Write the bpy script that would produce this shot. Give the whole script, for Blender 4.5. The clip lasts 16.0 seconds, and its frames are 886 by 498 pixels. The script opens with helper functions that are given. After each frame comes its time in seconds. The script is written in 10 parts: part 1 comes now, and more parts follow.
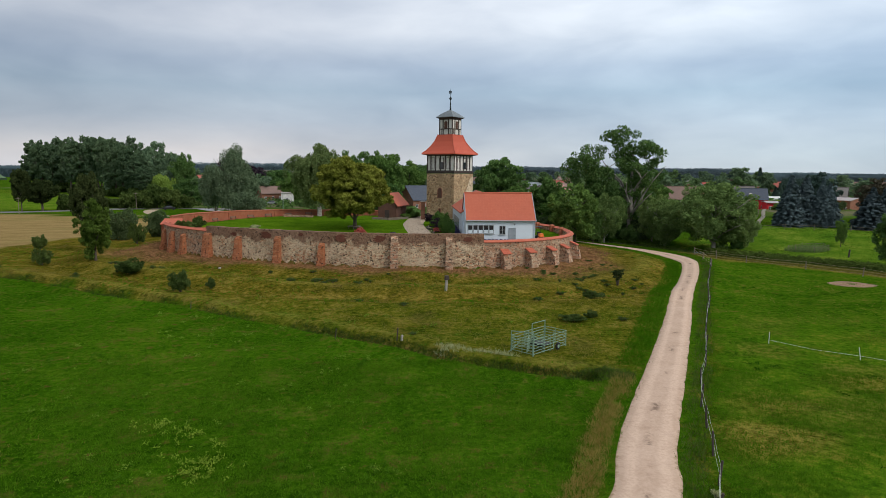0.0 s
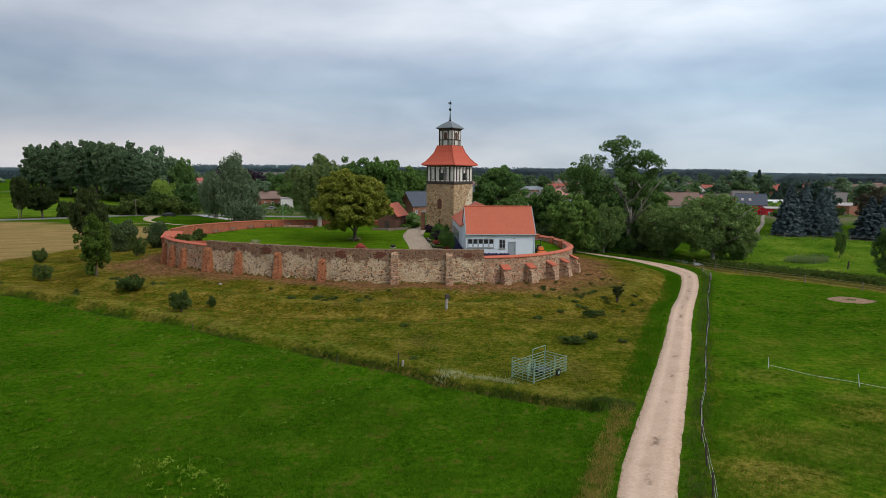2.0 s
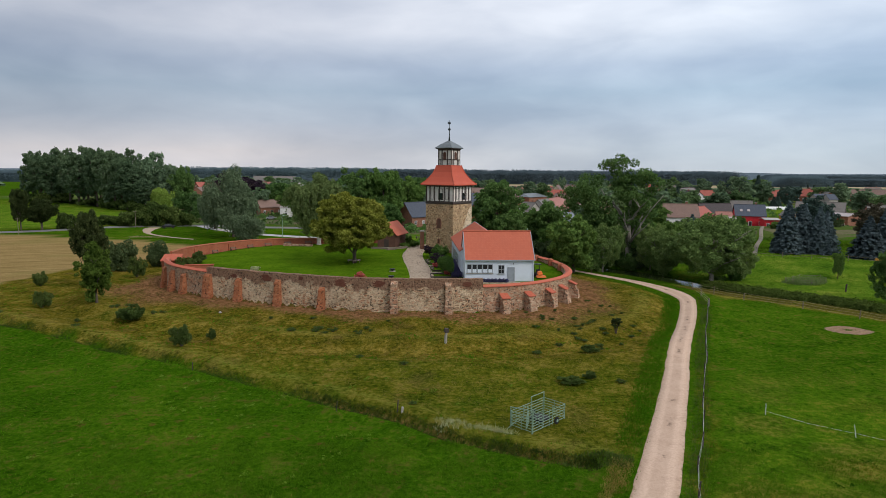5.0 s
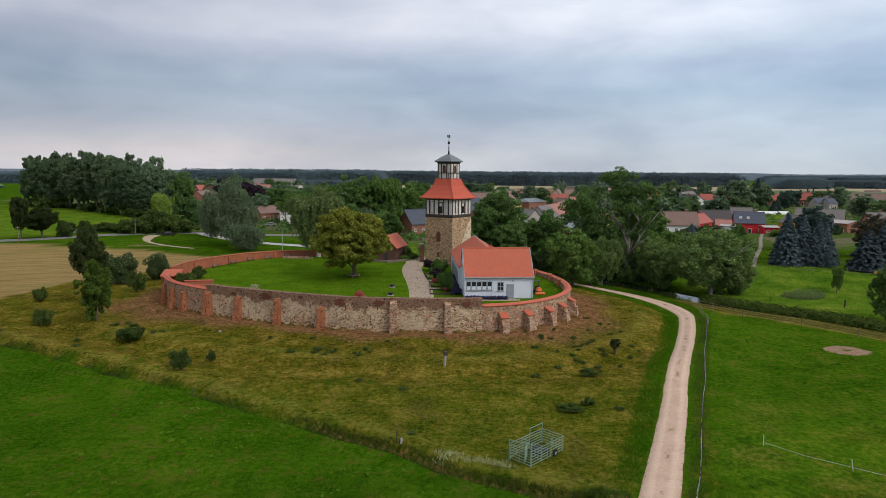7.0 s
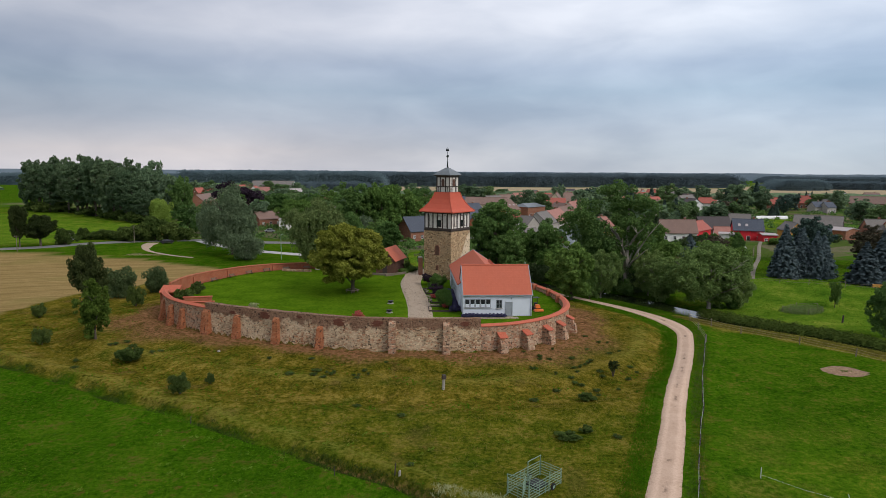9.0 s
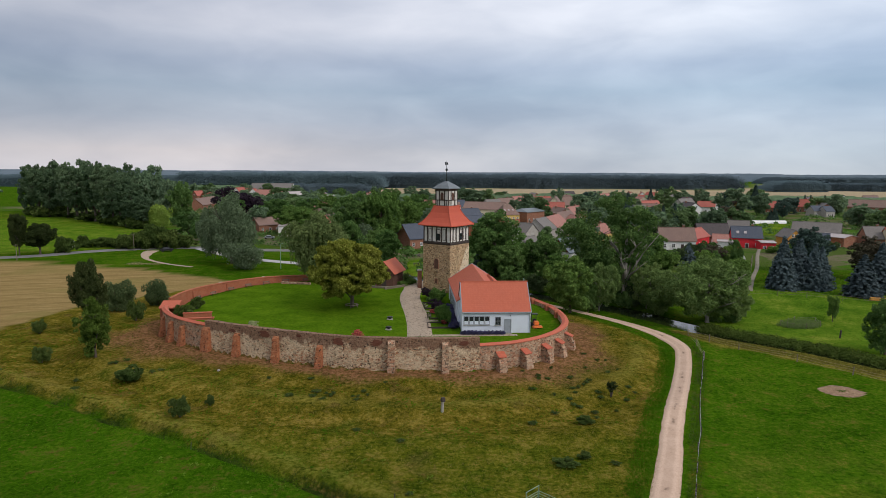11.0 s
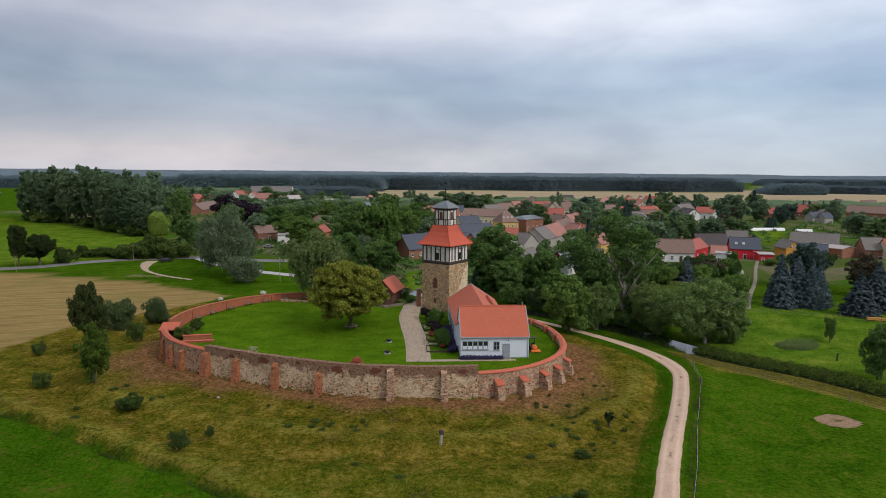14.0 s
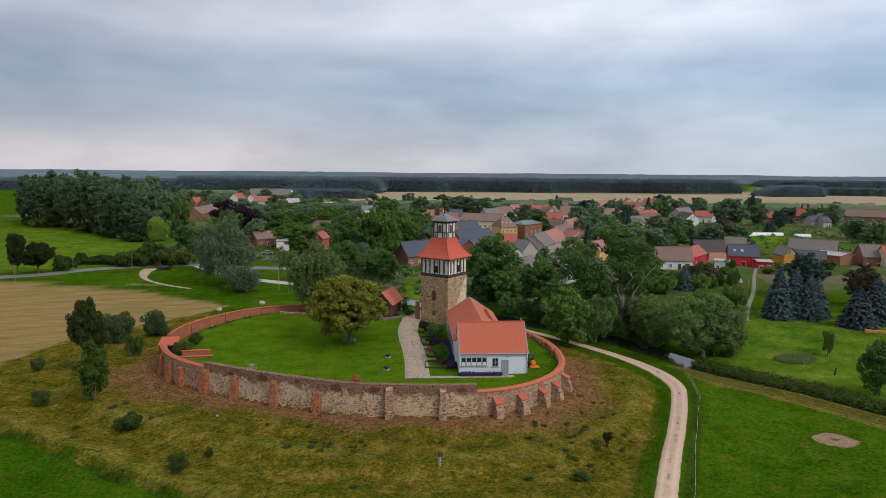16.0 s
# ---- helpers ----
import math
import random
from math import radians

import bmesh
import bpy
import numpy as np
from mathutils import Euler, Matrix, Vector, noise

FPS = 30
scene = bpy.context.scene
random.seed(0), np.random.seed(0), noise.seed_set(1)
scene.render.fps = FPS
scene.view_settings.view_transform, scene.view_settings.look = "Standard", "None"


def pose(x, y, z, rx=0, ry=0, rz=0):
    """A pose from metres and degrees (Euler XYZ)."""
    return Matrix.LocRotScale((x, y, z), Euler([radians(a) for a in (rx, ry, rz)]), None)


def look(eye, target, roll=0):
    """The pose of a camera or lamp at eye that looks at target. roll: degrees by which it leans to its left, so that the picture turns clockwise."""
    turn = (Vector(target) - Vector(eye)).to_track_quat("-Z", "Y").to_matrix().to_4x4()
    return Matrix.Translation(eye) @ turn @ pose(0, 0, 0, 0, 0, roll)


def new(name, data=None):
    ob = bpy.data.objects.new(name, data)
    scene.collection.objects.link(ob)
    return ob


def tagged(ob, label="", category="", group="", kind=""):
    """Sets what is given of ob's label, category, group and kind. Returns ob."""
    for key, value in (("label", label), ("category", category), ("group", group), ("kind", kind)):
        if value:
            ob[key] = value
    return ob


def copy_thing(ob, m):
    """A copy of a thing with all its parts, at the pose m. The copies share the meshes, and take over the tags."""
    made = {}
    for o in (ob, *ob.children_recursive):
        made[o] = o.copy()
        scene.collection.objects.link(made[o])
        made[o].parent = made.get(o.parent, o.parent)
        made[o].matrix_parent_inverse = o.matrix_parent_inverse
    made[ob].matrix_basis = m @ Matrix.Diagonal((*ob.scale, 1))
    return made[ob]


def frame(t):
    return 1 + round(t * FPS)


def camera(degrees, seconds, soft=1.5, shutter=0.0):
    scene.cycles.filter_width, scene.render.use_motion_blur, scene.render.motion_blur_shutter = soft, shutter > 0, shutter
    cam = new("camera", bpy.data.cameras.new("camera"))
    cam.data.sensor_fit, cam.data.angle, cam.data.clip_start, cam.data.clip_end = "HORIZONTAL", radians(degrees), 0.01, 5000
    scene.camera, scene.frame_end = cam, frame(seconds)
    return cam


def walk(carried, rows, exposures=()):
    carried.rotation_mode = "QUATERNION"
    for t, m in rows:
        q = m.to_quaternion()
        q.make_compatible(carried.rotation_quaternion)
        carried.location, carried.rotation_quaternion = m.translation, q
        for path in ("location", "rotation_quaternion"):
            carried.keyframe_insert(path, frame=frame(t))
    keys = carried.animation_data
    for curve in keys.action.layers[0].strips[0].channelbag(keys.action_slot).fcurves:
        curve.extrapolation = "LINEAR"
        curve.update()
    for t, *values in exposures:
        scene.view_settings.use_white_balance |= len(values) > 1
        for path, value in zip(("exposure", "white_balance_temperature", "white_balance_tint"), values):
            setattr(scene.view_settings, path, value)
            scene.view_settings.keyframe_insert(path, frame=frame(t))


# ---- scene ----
cam = camera(70.0, 16.0, soft=0.65)
PATH = [
    (0, (0.166, -0.221, 13.615), (0.159, 1.765, 13.374), 0.5),
    (0.5, (0.184, -0.166, 14.058), (0.177, 1.82, 13.816), 0.5),
    (1, (0.156, -0.156, 14.619), (0.15, 1.83, 14.378), 0.5),
    (1.5, (0.123, -0.14, 15.175), (0.116, 1.845, 14.934), 0.5),
    (2, (0.044, -0.154, 15.719), (0.039, 1.832, 15.478), 0.4),
    (2.5, (0.037, -0.145, 16.318), (0.032, 1.84, 16.077), 0.4),
    (3, (0.028, -0.1, 16.954), (0.024, 1.886, 16.714), 0.4),
    (3.5, (0.037, -0.084, 17.602), (0.033, 1.901, 17.361), 0.4),
    (4, (0.033, -0.024, 18.245), (0.029, 1.962, 18.004), 0.4),
    (6.5, (0.045, 0.094, 21.567), (0.044, 2.079, 21.326), 0.4),
    (7, (0.115, 0.173, 22.19), (0.112, 2.159, 21.949), 0.4),
    (7.5, (0.083, 0.2, 22.899), (0.082, 2.185, 22.658), 0.4),
    (8, (0.104, 0.262, 23.589), (0.104, 2.247, 23.347), 0.4),
    (8.5, (0.121, 0.318, 24.253), (0.121, 2.304, 24.011), 0.4),
    (9, (0.155, 0.411, 24.921), (0.155, 2.396, 24.679), 0.4),
    (11.5, (0.207, 0.36, 28.281), (0.21, 2.345, 28.039), 0.4),
    (12, (0.233, 0.328, 28.973), (0.236, 2.313, 28.731), 0.5),
    (12.5, (0.23, 0.39, 29.614), (0.233, 2.375, 29.372), 0.4),
    (13, (0.198, 0.416, 30.267), (0.202, 2.401, 30.024), 0.4),
    (13.5, (0.196, 0.461, 30.857), (0.2, 2.447, 30.615), 0.5),
    (14, (0.179, 0.451, 31.489), (0.184, 2.436, 31.246), 0.5),
    (14.5, (0.224, 0.422, 32.103), (0.228, 2.408, 31.86), 0.4),
    (15, (0.208, 0.503, 32.771), (0.213, 2.488, 32.528), 0.5),
    (15.5, (0.236, 0.387, 33.372), (0.241, 2.372, 33.129), 0.5),
    (16, (0.203, 0.613, 33.977), (0.211, 2.598, 33.735), 0.5),
]
walk(cam, [(t, look(eye, target, roll)) for t, eye, target, roll in PATH],
     exposures=((0.0, 0.03, 6540, 9.5), (7.0, -0.03, 6600, 13.2), (16.0, -0.05, 6620, 14)))

# ---- sky, sun and exposure ----
world = bpy.data.worlds.new("overcast")
scene.world = world
world.use_nodes = True
wn, wl = world.node_tree.nodes, world.node_tree.links
wn.clear()


def wnode(kind, **values):
    n = wn.new(kind)
    for key, value in values.items():
        n.inputs[key].default_value = value
    return n


w_out = wnode("ShaderNodeOutputWorld")
w_bg = wnode("ShaderNodeBackground", Strength=1.06)
w_sky = wn.new("ShaderNodeTexSky")
w_sky.sky_type, w_sky.sun_disc = "NISHITA", False
w_sky.sun_elevation, w_sky.sun_rotation = radians(40), radians(130)
w_dim = wnode("ShaderNodeVectorMath")
w_dim.operation = "SCALE"
w_dim.inputs[3].default_value = 0.08
w_co = wn.new("ShaderNodeTexCoord")
w_sep = wn.new("ShaderNodeSeparateXYZ")
wl.new(w_co.outputs["Generated"], w_sep.inputs[0])


def wmath(op, a, b):
    n = wn.new("ShaderNodeMath")
    n.operation = op
    for i, v in enumerate((a, b)):
        if isinstance(v, (int, float)):
            n.inputs[i].default_value = v
        else:
            wl.new(v, n.inputs[i])
    return n.outputs[0]


# an overcast deck: pinkish haze low down, a slate band over it, thin bright cloud higher up
w_up = wmath("MAXIMUM", w_sep.outputs[2], 0.0)
w_vec = wn.new("ShaderNodeCombineXYZ")
wl.new(wmath("MULTIPLY", w_sep.outputs[0], 2.6), w_vec.inputs[0])
wl.new(wmath("MULTIPLY", w_sep.outputs[1], 2.6), w_vec.inputs[1])
wl.new(wmath("MULTIPLY", w_up, 8.0), w_vec.inputs[2])
w_n1 = wnode("ShaderNodeTexNoise", Scale=0.95, Detail=4.0, Roughness=0.45, Distortion=0.3)
wl.new(w_vec.outputs[0], w_n1.inputs["Vector"])
w_n2 = wnode("ShaderNodeTexNoise", Scale=2.9, Detail=4.0, Roughness=0.5, Distortion=0.4)
wl.new(w_vec.outputs[0], w_n2.inputs["Vector"])
w_sum = wmath("ADD", wmath("MULTIPLY", w_n1.outputs[0], 0.7), wmath("MULTIPLY", w_n2.outputs[0], 0.3))
w_ramp = wn.new("ShaderNodeValToRGB")
w_ramp.color_ramp.elements[0].position, w_ramp.color_ramp.elements[0].color = 0.36, (0.80, 0.83, 0.87, 1)
w_ramp.color_ramp.elements[1].position, w_ramp.color_ramp.elements[1].color = 0.64, (1.22, 1.19, 1.15, 1)
wl.new(w_sum, w_ramp.inputs[0])
w_el = wn.new("ShaderNodeValToRGB")
while len(w_el.color_ramp.elements) < 7:
    w_el.color_ramp.elements.new(0.5)
for e, (p, c) in zip(w_el.color_ramp.elements, (
        (0.0, (0.51, 0.54, 0.60, 1)), (0.03, (0.465, 0.515, 0.59, 1)), (0.065, (0.42, 0.475, 0.565, 1)), (0.12, (0.345, 0.437, 0.548, 1)),
        (0.155, (0.40, 0.48, 0.60, 1)), (0.205, (0.59, 0.64, 0.73, 1)), (1.0, (0.79, 0.84, 0.94, 1)))):
    e.position, e.color = p, c
wl.new(w_up, w_el.inputs[0])
w_mul = wn.new("ShaderNodeMix")
w_mul.data_type, w_mul.blend_type = "RGBA", "MULTIPLY"
w_mul.inputs[0].default_value = 1.0
wl.new(w_ramp.outputs[0], w_mul.inputs[6])
w_side = wnode("ShaderNodeVectorMath")
w_side.operation = "SCALE"
wl.new(w_el.outputs[0], w_side.inputs[0])
w_low = wmath("MINIMUM", wmath("MULTIPLY", w_up, 12.0), 1.0)
wl.new(wmath("ADD", wmath("MULTIPLY", wmath("MULTIPLY", w_sep.outputs[0], w_low), 0.42), 1.0), w_side.inputs[3])
w_warm = wn.new("ShaderNodeMix")
w_warm.data_type, w_warm.blend_type = "RGBA", "MULTIPLY"
w_warm.inputs[7].default_value = (1.16, 1.04, 0.97, 1)
w_band = wmath("MAXIMUM", wmath("SUBTRACT", 1.0, wmath("MULTIPLY", wmath("ABSOLUTE", wmath("SUBTRACT", w_up, 0.03), 0.0), 22.0)), 0.0)
wl.new(wmath("MULTIPLY", w_band, wmath("MINIMUM", wmath("MAXIMUM", wmath("SUBTRACT", 0.55, wmath("MULTIPLY", w_sep.outputs[0], 1.6)), 0.0), 1.0)), w_warm.inputs[0])
wl.new(w_side.outputs[0], w_warm.inputs[6])
w_cool = wn.new("ShaderNodeMix")
w_cool.data_type, w_cool.blend_type = "RGBA", "MULTIPLY"
w_cool.inputs[7].default_value = (0.91, 1.0, 1.005, 1)
wl.new(wmath("MULTIPLY", wmath("MAXIMUM", wmath("SUBTRACT", 1.0, wmath("MULTIPLY", w_up, 2.2)), 0.0), wmath("MINIMUM", wmath("MAXIMUM", wmath("ADD", 0.35, wmath("MULTIPLY", w_sep.outputs[0], 1.2)), 0.0), 1.0)), w_cool.inputs[0])
wl.new(w_warm.outputs[2], w_cool.inputs[6])
wl.new(w_cool.outputs[2], w_mul.inputs[7])
w_add = wnode("ShaderNodeVectorMath")
w_add.operation = "ADD"
wl.new(w_sky.outputs[0], w_dim.inputs[0])
wl.new(w_mul.outputs[2], w_add.inputs[0])
w_dim.inputs[3].default_value = 0.008
wl.new(w_dim.outputs[0], w_add.inputs[1])
wl.new(w_add.outputs[0], w_bg.inputs["Color"])
wl.new(w_bg.outputs[0], w_out.inputs[0])

sun = new("sun", bpy.data.lights.new("sun", "SUN"))
sun.data.energy, sun.data.angle, sun.data.color = 1.5, radians(14), (1.0, 0.95, 0.87)
sun.matrix_basis = look((110, 10, 120), (0, 100, 0))

# ---- materials ----


def ramp_node(nt, stops, fac):
    n = nt.nodes.new("ShaderNodeValToRGB")
    el = n.color_ramp.elements
    while len(el) < len(stops):
        el.new(0.5)
    for e, (p, c) in zip(el, stops):
        e.position, e.color = p, (*c, 1)
    nt.links.new(fac, n.inputs[0])
    return n.outputs[0]


def mixed(nt, fac, a, b, blend="MIX"):
    n = nt.nodes.new("ShaderNodeMix")
    n.data_type, n.blend_type = "RGBA", blend
    for i, v in ((0, fac), (6, a), (7, b)):
        if isinstance(v, (int, float)):
            n.inputs[i].default_value = v
        elif isinstance(v, tuple):
            n.inputs[i].default_value = (*v, 1)
        else:
            nt.links.new(v, n.inputs[i])
    return n.outputs[2]


def noisy(nt, scale, detail=4.0, rough=0.55, vector=None, stretch=None, distort=0.0):
    n = nt.nodes.new("ShaderNodeTexNoise")
    n.inputs["Scale"].default_value, n.inputs["Detail"].default_value, n.inputs["Roughness"].default_value = scale, detail, rough
    n.inputs["Distortion"].default_value = distort
    if vector is None:
        vector = nt.nodes.new("ShaderNodeTexCoord").outputs["Object"]
    if stretch:
        m = nt.nodes.new("ShaderNodeMapping")
        m.inputs["Scale"].default_value = stretch
        nt.links.new(vector, m.inputs[0])
        vector = m.outputs[0]
    nt.links.new(vector, n.inputs["Vector"])
    return n.outputs[0]


def calc(nt, op, a, b=0.0, c=0.0):
    n = nt.nodes.new("ShaderNodeMath")
    n.operation = op
    for i, v in enumerate((a, b, c)):
        if isinstance(v, (int, float)):
            n.inputs[i].default_value = v
        else:
            nt.links.new(v, n.inputs[i])
    return n.outputs[0]


def span(nt, value, lo, hi, a=0.0, b=1.0):
    n = nt.nodes.new("ShaderNodeMapRange")
    for key, v in (("From Min", lo), ("From Max", hi), ("To Min", a), ("To Max", b)):
        n.inputs[key].default_value = v
    nt.links.new(value, n.inputs["Value"])
    return n.outputs[0]


def blank(name, rough=0.8, metal=0.0, spec=0.3):
    m = bpy.data.materials.new(name)
    m.use_nodes = True
    p = m.node_tree.nodes["Principled BSDF"]
    p.inputs["Roughness"].default_value, p.inputs["Metallic"].default_value = rough, metal
    p.inputs["Specular IOR Level"].default_value = spec
    return m, m.node_tree, p


def bumped(nt, p, height, strength=0.5, distance=0.05):
    b = nt.nodes.new("ShaderNodeBump")
    b.inputs["Strength"].default_value, b.inputs["Distance"].default_value = strength, distance
    nt.links.new(height, b.inputs["Height"])
    nt.links.new(b.outputs[0], p.inputs["Normal"])


def plain(name, colour, rough=0.75, metal=0.0, vary=0.18, scale=1.2, fine=14.0, bump=0.2, spec=0.3):
    """Paint, plaster, timber or metal: a colour with stains and grain at two scales."""
    m, nt, p = blank(name, rough, metal, spec)
    dark = tuple(c * (1 - vary) for c in colour)
    light = tuple(min(1, c * (1 + vary * 0.7)) for c in colour)
    a, b = noisy(nt, scale), noisy(nt, fine, 3)
    c = mixed(nt, span(nt, a, 0.3, 0.7), dark, light)
    c = mixed(nt, span(nt, b, 0.35, 0.75, 0.0, 0.35), c, tuple(v * 0.7 for v in colour))
    info = nt.nodes.new("ShaderNodeObjectInfo")
    c = mixed(nt, span(nt, info.outputs["Random"], 0, 1, 0.0, 0.22), c, tuple(v * 0.75 for v in colour))
    nt.links.new(c, p.inputs["Base Color"])
    bumped(nt, p, b, bump, 0.02)
    return m


def roofing(name, a, b, course=0.33, worn=0.3):
    """Roof tiles in courses down the slope, with moss and bleaching."""
    m, nt, p = blank(name, 0.75)
    co = nt.nodes.new("ShaderNodeTexCoord")
    br = nt.nodes.new("ShaderNodeTexBrick")
    sep = nt.nodes.new("ShaderNodeSeparateXYZ")
    nt.links.new(co.outputs["Object"], sep.inputs[0])
    v = nt.nodes.new("ShaderNodeCombineXYZ")
    nt.links.new(calc(nt, "ADD", sep.outputs[0], calc(nt, "MULTIPLY", sep.outputs[1], 0.35)), v.inputs[0])
    nt.links.new(calc(nt, "MULTIPLY", sep.outputs[2], 1.4), v.inputs[1])
    nt.links.new(v.outputs[0], br.inputs["Vector"])
    br.inputs["Scale"].default_value, br.inputs["Mortar Size"].default_value = 1.0, 0.025
    br.inputs["Brick Width"].default_value, br.inputs["Row Height"].default_value = 0.25, course
    br.inputs["Color1"].default_value, br.inputs["Color2"].default_value = (*a, 1), (*b, 1)
    br.inputs["Mortar"].default_value = (*(c * 0.93 for c in a), 1)
    big = noisy(nt, 0.55, 5, 0.6)
    c = mixed(nt, span(nt, big, 0.42, 0.75, 0.0, worn), br.outputs["Color"], tuple(x * 0.45 + 0.03 for x in a))
    c = mixed(nt, span(nt, noisy(nt, 7, 3), 0.4, 0.8, 0, 0.25), c, tuple(min(1, x * 1.3) for x in b))
    info = nt.nodes.new("ShaderNodeObjectInfo")
    c = mixed(nt, span(nt, info.outputs["Random"], 0, 1, 0.0, 0.2), c, tuple(v * 0.7 for v in a))
    nt.links.new(c, p.inputs["Base Color"])
    bumped(nt, p, br.outputs["Fac"], -0.25, 0.02)
    return m


def masonry(name, stones, mortar, scale=3.2, red=0.0, red_from=99.0, pale=0.0):
    """Fieldstones in lime mortar, with a share of brick repairs that grows above red_from."""
    m, nt, p = blank(name, 0.9, spec=0.15)
    co = nt.nodes.new("ShaderNodeTexCoord").outputs["Object"]
    warp = nt.nodes.new("ShaderNodeMapping")
    warp.inputs["Scale"].default_value = (1, 1, 1.9)
    nt.links.new(co, warp.inputs[0])
    v = nt.nodes.new("ShaderNodeTexVoronoi")
    v.inputs["Scale"].default_value = scale
    nt.links.new(warp.outputs[0], v.inputs["Vector"])
    e = nt.nodes.new("ShaderNodeTexVoronoi")
    e.feature = "DISTANCE_TO_EDGE"
    e.inputs["Scale"].default_value = scale
    nt.links.new(warp.outputs[0], e.inputs["Vector"])
    sp = nt.nodes.new("ShaderNodeSeparateColor")
    nt.links.new(v.outputs["Color"], sp.inputs[0])
    n = len(stones)
    c = ramp_node(nt, [(i / n, s) for i, s in enumerate(stones)], sp.outputs[0])
    c = mixed(nt, span(nt, noisy(nt, 1.1, 5, 0.65), 0.48, 0.7, 0, 0.6), c, tuple(x * 0.9 for x in stones[0]))
    c = mixed(nt, span(nt, noisy(nt, 0.35, 4, 0.6), 0.45, 0.62, 0, pale), c, mortar)
    joint = span(nt, e.outputs["Distance"], 0.03, 0.11, 1, 0)
    c = mixed(nt, calc(nt, "MULTIPLY", joint, 0.4), c, mortar)
    sz = nt.nodes.new("ShaderNodeSeparateXYZ")
    nt.links.new(co, sz.inputs[0])
    where = calc(nt, "ADD", sz.outputs[2], calc(nt, "MULTIPLY", calc(nt, "ADD", noisy(nt, 0.45, 5, 0.65), -0.5), 4.2))
    brick = calc(nt, "MULTIPLY", span(nt, where, red_from - 0.3, red_from + 0.15), red)
    c = mixed(nt, brick, c, mixed(nt, span(nt, noisy(nt, 5, 4), 0.35, 0.65), (0.125, 0.062, 0.038), (0.33, 0.19, 0.12)))
    c = mixed(nt, span(nt, noisy(nt, 3.4, 3, 0.55), 0.60, 0.64, 0, 0.85), c, (0.020, 0.016, 0.012))
    grain = noisy(nt, 22, 3)
    c = mixed(nt, span(nt, grain, 0.4, 0.8, 0, 0.28), c, (0.10, 0.08, 0.06))
    nt.links.new(c, p.inputs["Base Color"])
    bumped(nt, p, calc(nt, "ADD", span(nt, e.outputs["Distance"], 0.0, 0.2), calc(nt, "MULTIPLY", grain, 0.4)), 0.8, 0.08)
    return m


def brickwork(name, a, b, mortar):
    m, nt, p = blank(name, 0.88, spec=0.15)
    co = nt.nodes.new("ShaderNodeTexCoord")
    sep = nt.nodes.new("ShaderNodeSeparateXYZ")
    nt.links.new(co.outputs["Object"], sep.inputs[0])
    v = nt.nodes.new("ShaderNodeCombineXYZ")
    nt.links.new(calc(nt, "ADD", sep.outputs[0], sep.outputs[1]), v.inputs[0])
    nt.links.new(sep.outputs[2], v.inputs[1])
    br = nt.nodes.new("ShaderNodeTexBrick")
    nt.links.new(v.outputs[0], br.inputs["Vector"])
    br.inputs["Scale"].default_value, br.inputs["Mortar Size"].default_value = 1.0, 0.014
    br.inputs["Brick Width"].default_value, br.inputs["Row Height"].default_value = 0.26, 0.085
    br.inputs["Color1"].default_value, br.inputs["Color2"].default_value = (*a, 1), (*b, 1)
    br.inputs["Mortar"].default_value = (*mortar, 1)
    c = mixed(nt, span(nt, noisy(nt, 0.9, 5, 0.65), 0.35, 0.7, 0, 0.6), br.outputs["Color"], tuple(x * 0.6 for x in a))
    c = mixed(nt, span(nt, noisy(nt, 9, 3), 0.45, 0.75, 0, 0.25), c, mortar)
    nt.links.new(c, p.inputs["Base Color"])
    bumped(nt, p, noisy(nt, 9, 3), 0.5, 0.03)
    return m


def foliage(name, dark, mid, light, through_=0.35):
    """Leaves that differ from clump to clump and from tree to tree, and let a little light through."""
    m = bpy.data.materials.new(name)
    m.use_nodes = True
    nt = m.node_tree
    nt.nodes.clear()
    out = nt.nodes.new("ShaderNodeOutputMaterial")
    geo = nt.nodes.new("ShaderNodeNewGeometry")
    info = nt.nodes.new("ShaderNodeObjectInfo")
    big = noisy(nt, 0.45, 4, 0.6)
    near = noisy(nt, 1.6, 3, 0.6)
    f = calc(nt, "ADD", calc(nt, "MULTIPLY", geo.outputs["Random Per Island"], 0.26), calc(nt, "ADD", calc(nt, "MULTIPLY", big, 0.40), calc(nt, "MULTIPLY", near, 0.44)))
    c = ramp_node(nt, [(0.12, dark), (0.5, mid), (0.92, light)], f)
    hue = nt.nodes.new("ShaderNodeHueSaturation")
    nt.links.new(span(nt, info.outputs["Random"], 0, 1, 0.488, 0.507), hue.inputs["Hue"])
    nt.links.new(span(nt, info.outputs["Random"], 0, 1, 1.15, 0.8), hue.inputs["Value"])
    nt.links.new(c, hue.inputs["Color"])
    d, t, mix = nt.nodes.new("ShaderNodeBsdfDiffuse"), nt.nodes.new("ShaderNodeBsdfTranslucent"), nt.nodes.new("ShaderNodeMixShader")
    mix.inputs[0].default_value = through_
    for s in (d, t):
        nt.links.new(hue.outputs[0], s.inputs["Color"])
    nt.links.new(d.outputs[0], mix.inputs[1])
    nt.links.new(t.outputs[0], mix.inputs[2])
    nt.links.new(mix.outputs[0], out.inputs[0])
    return m


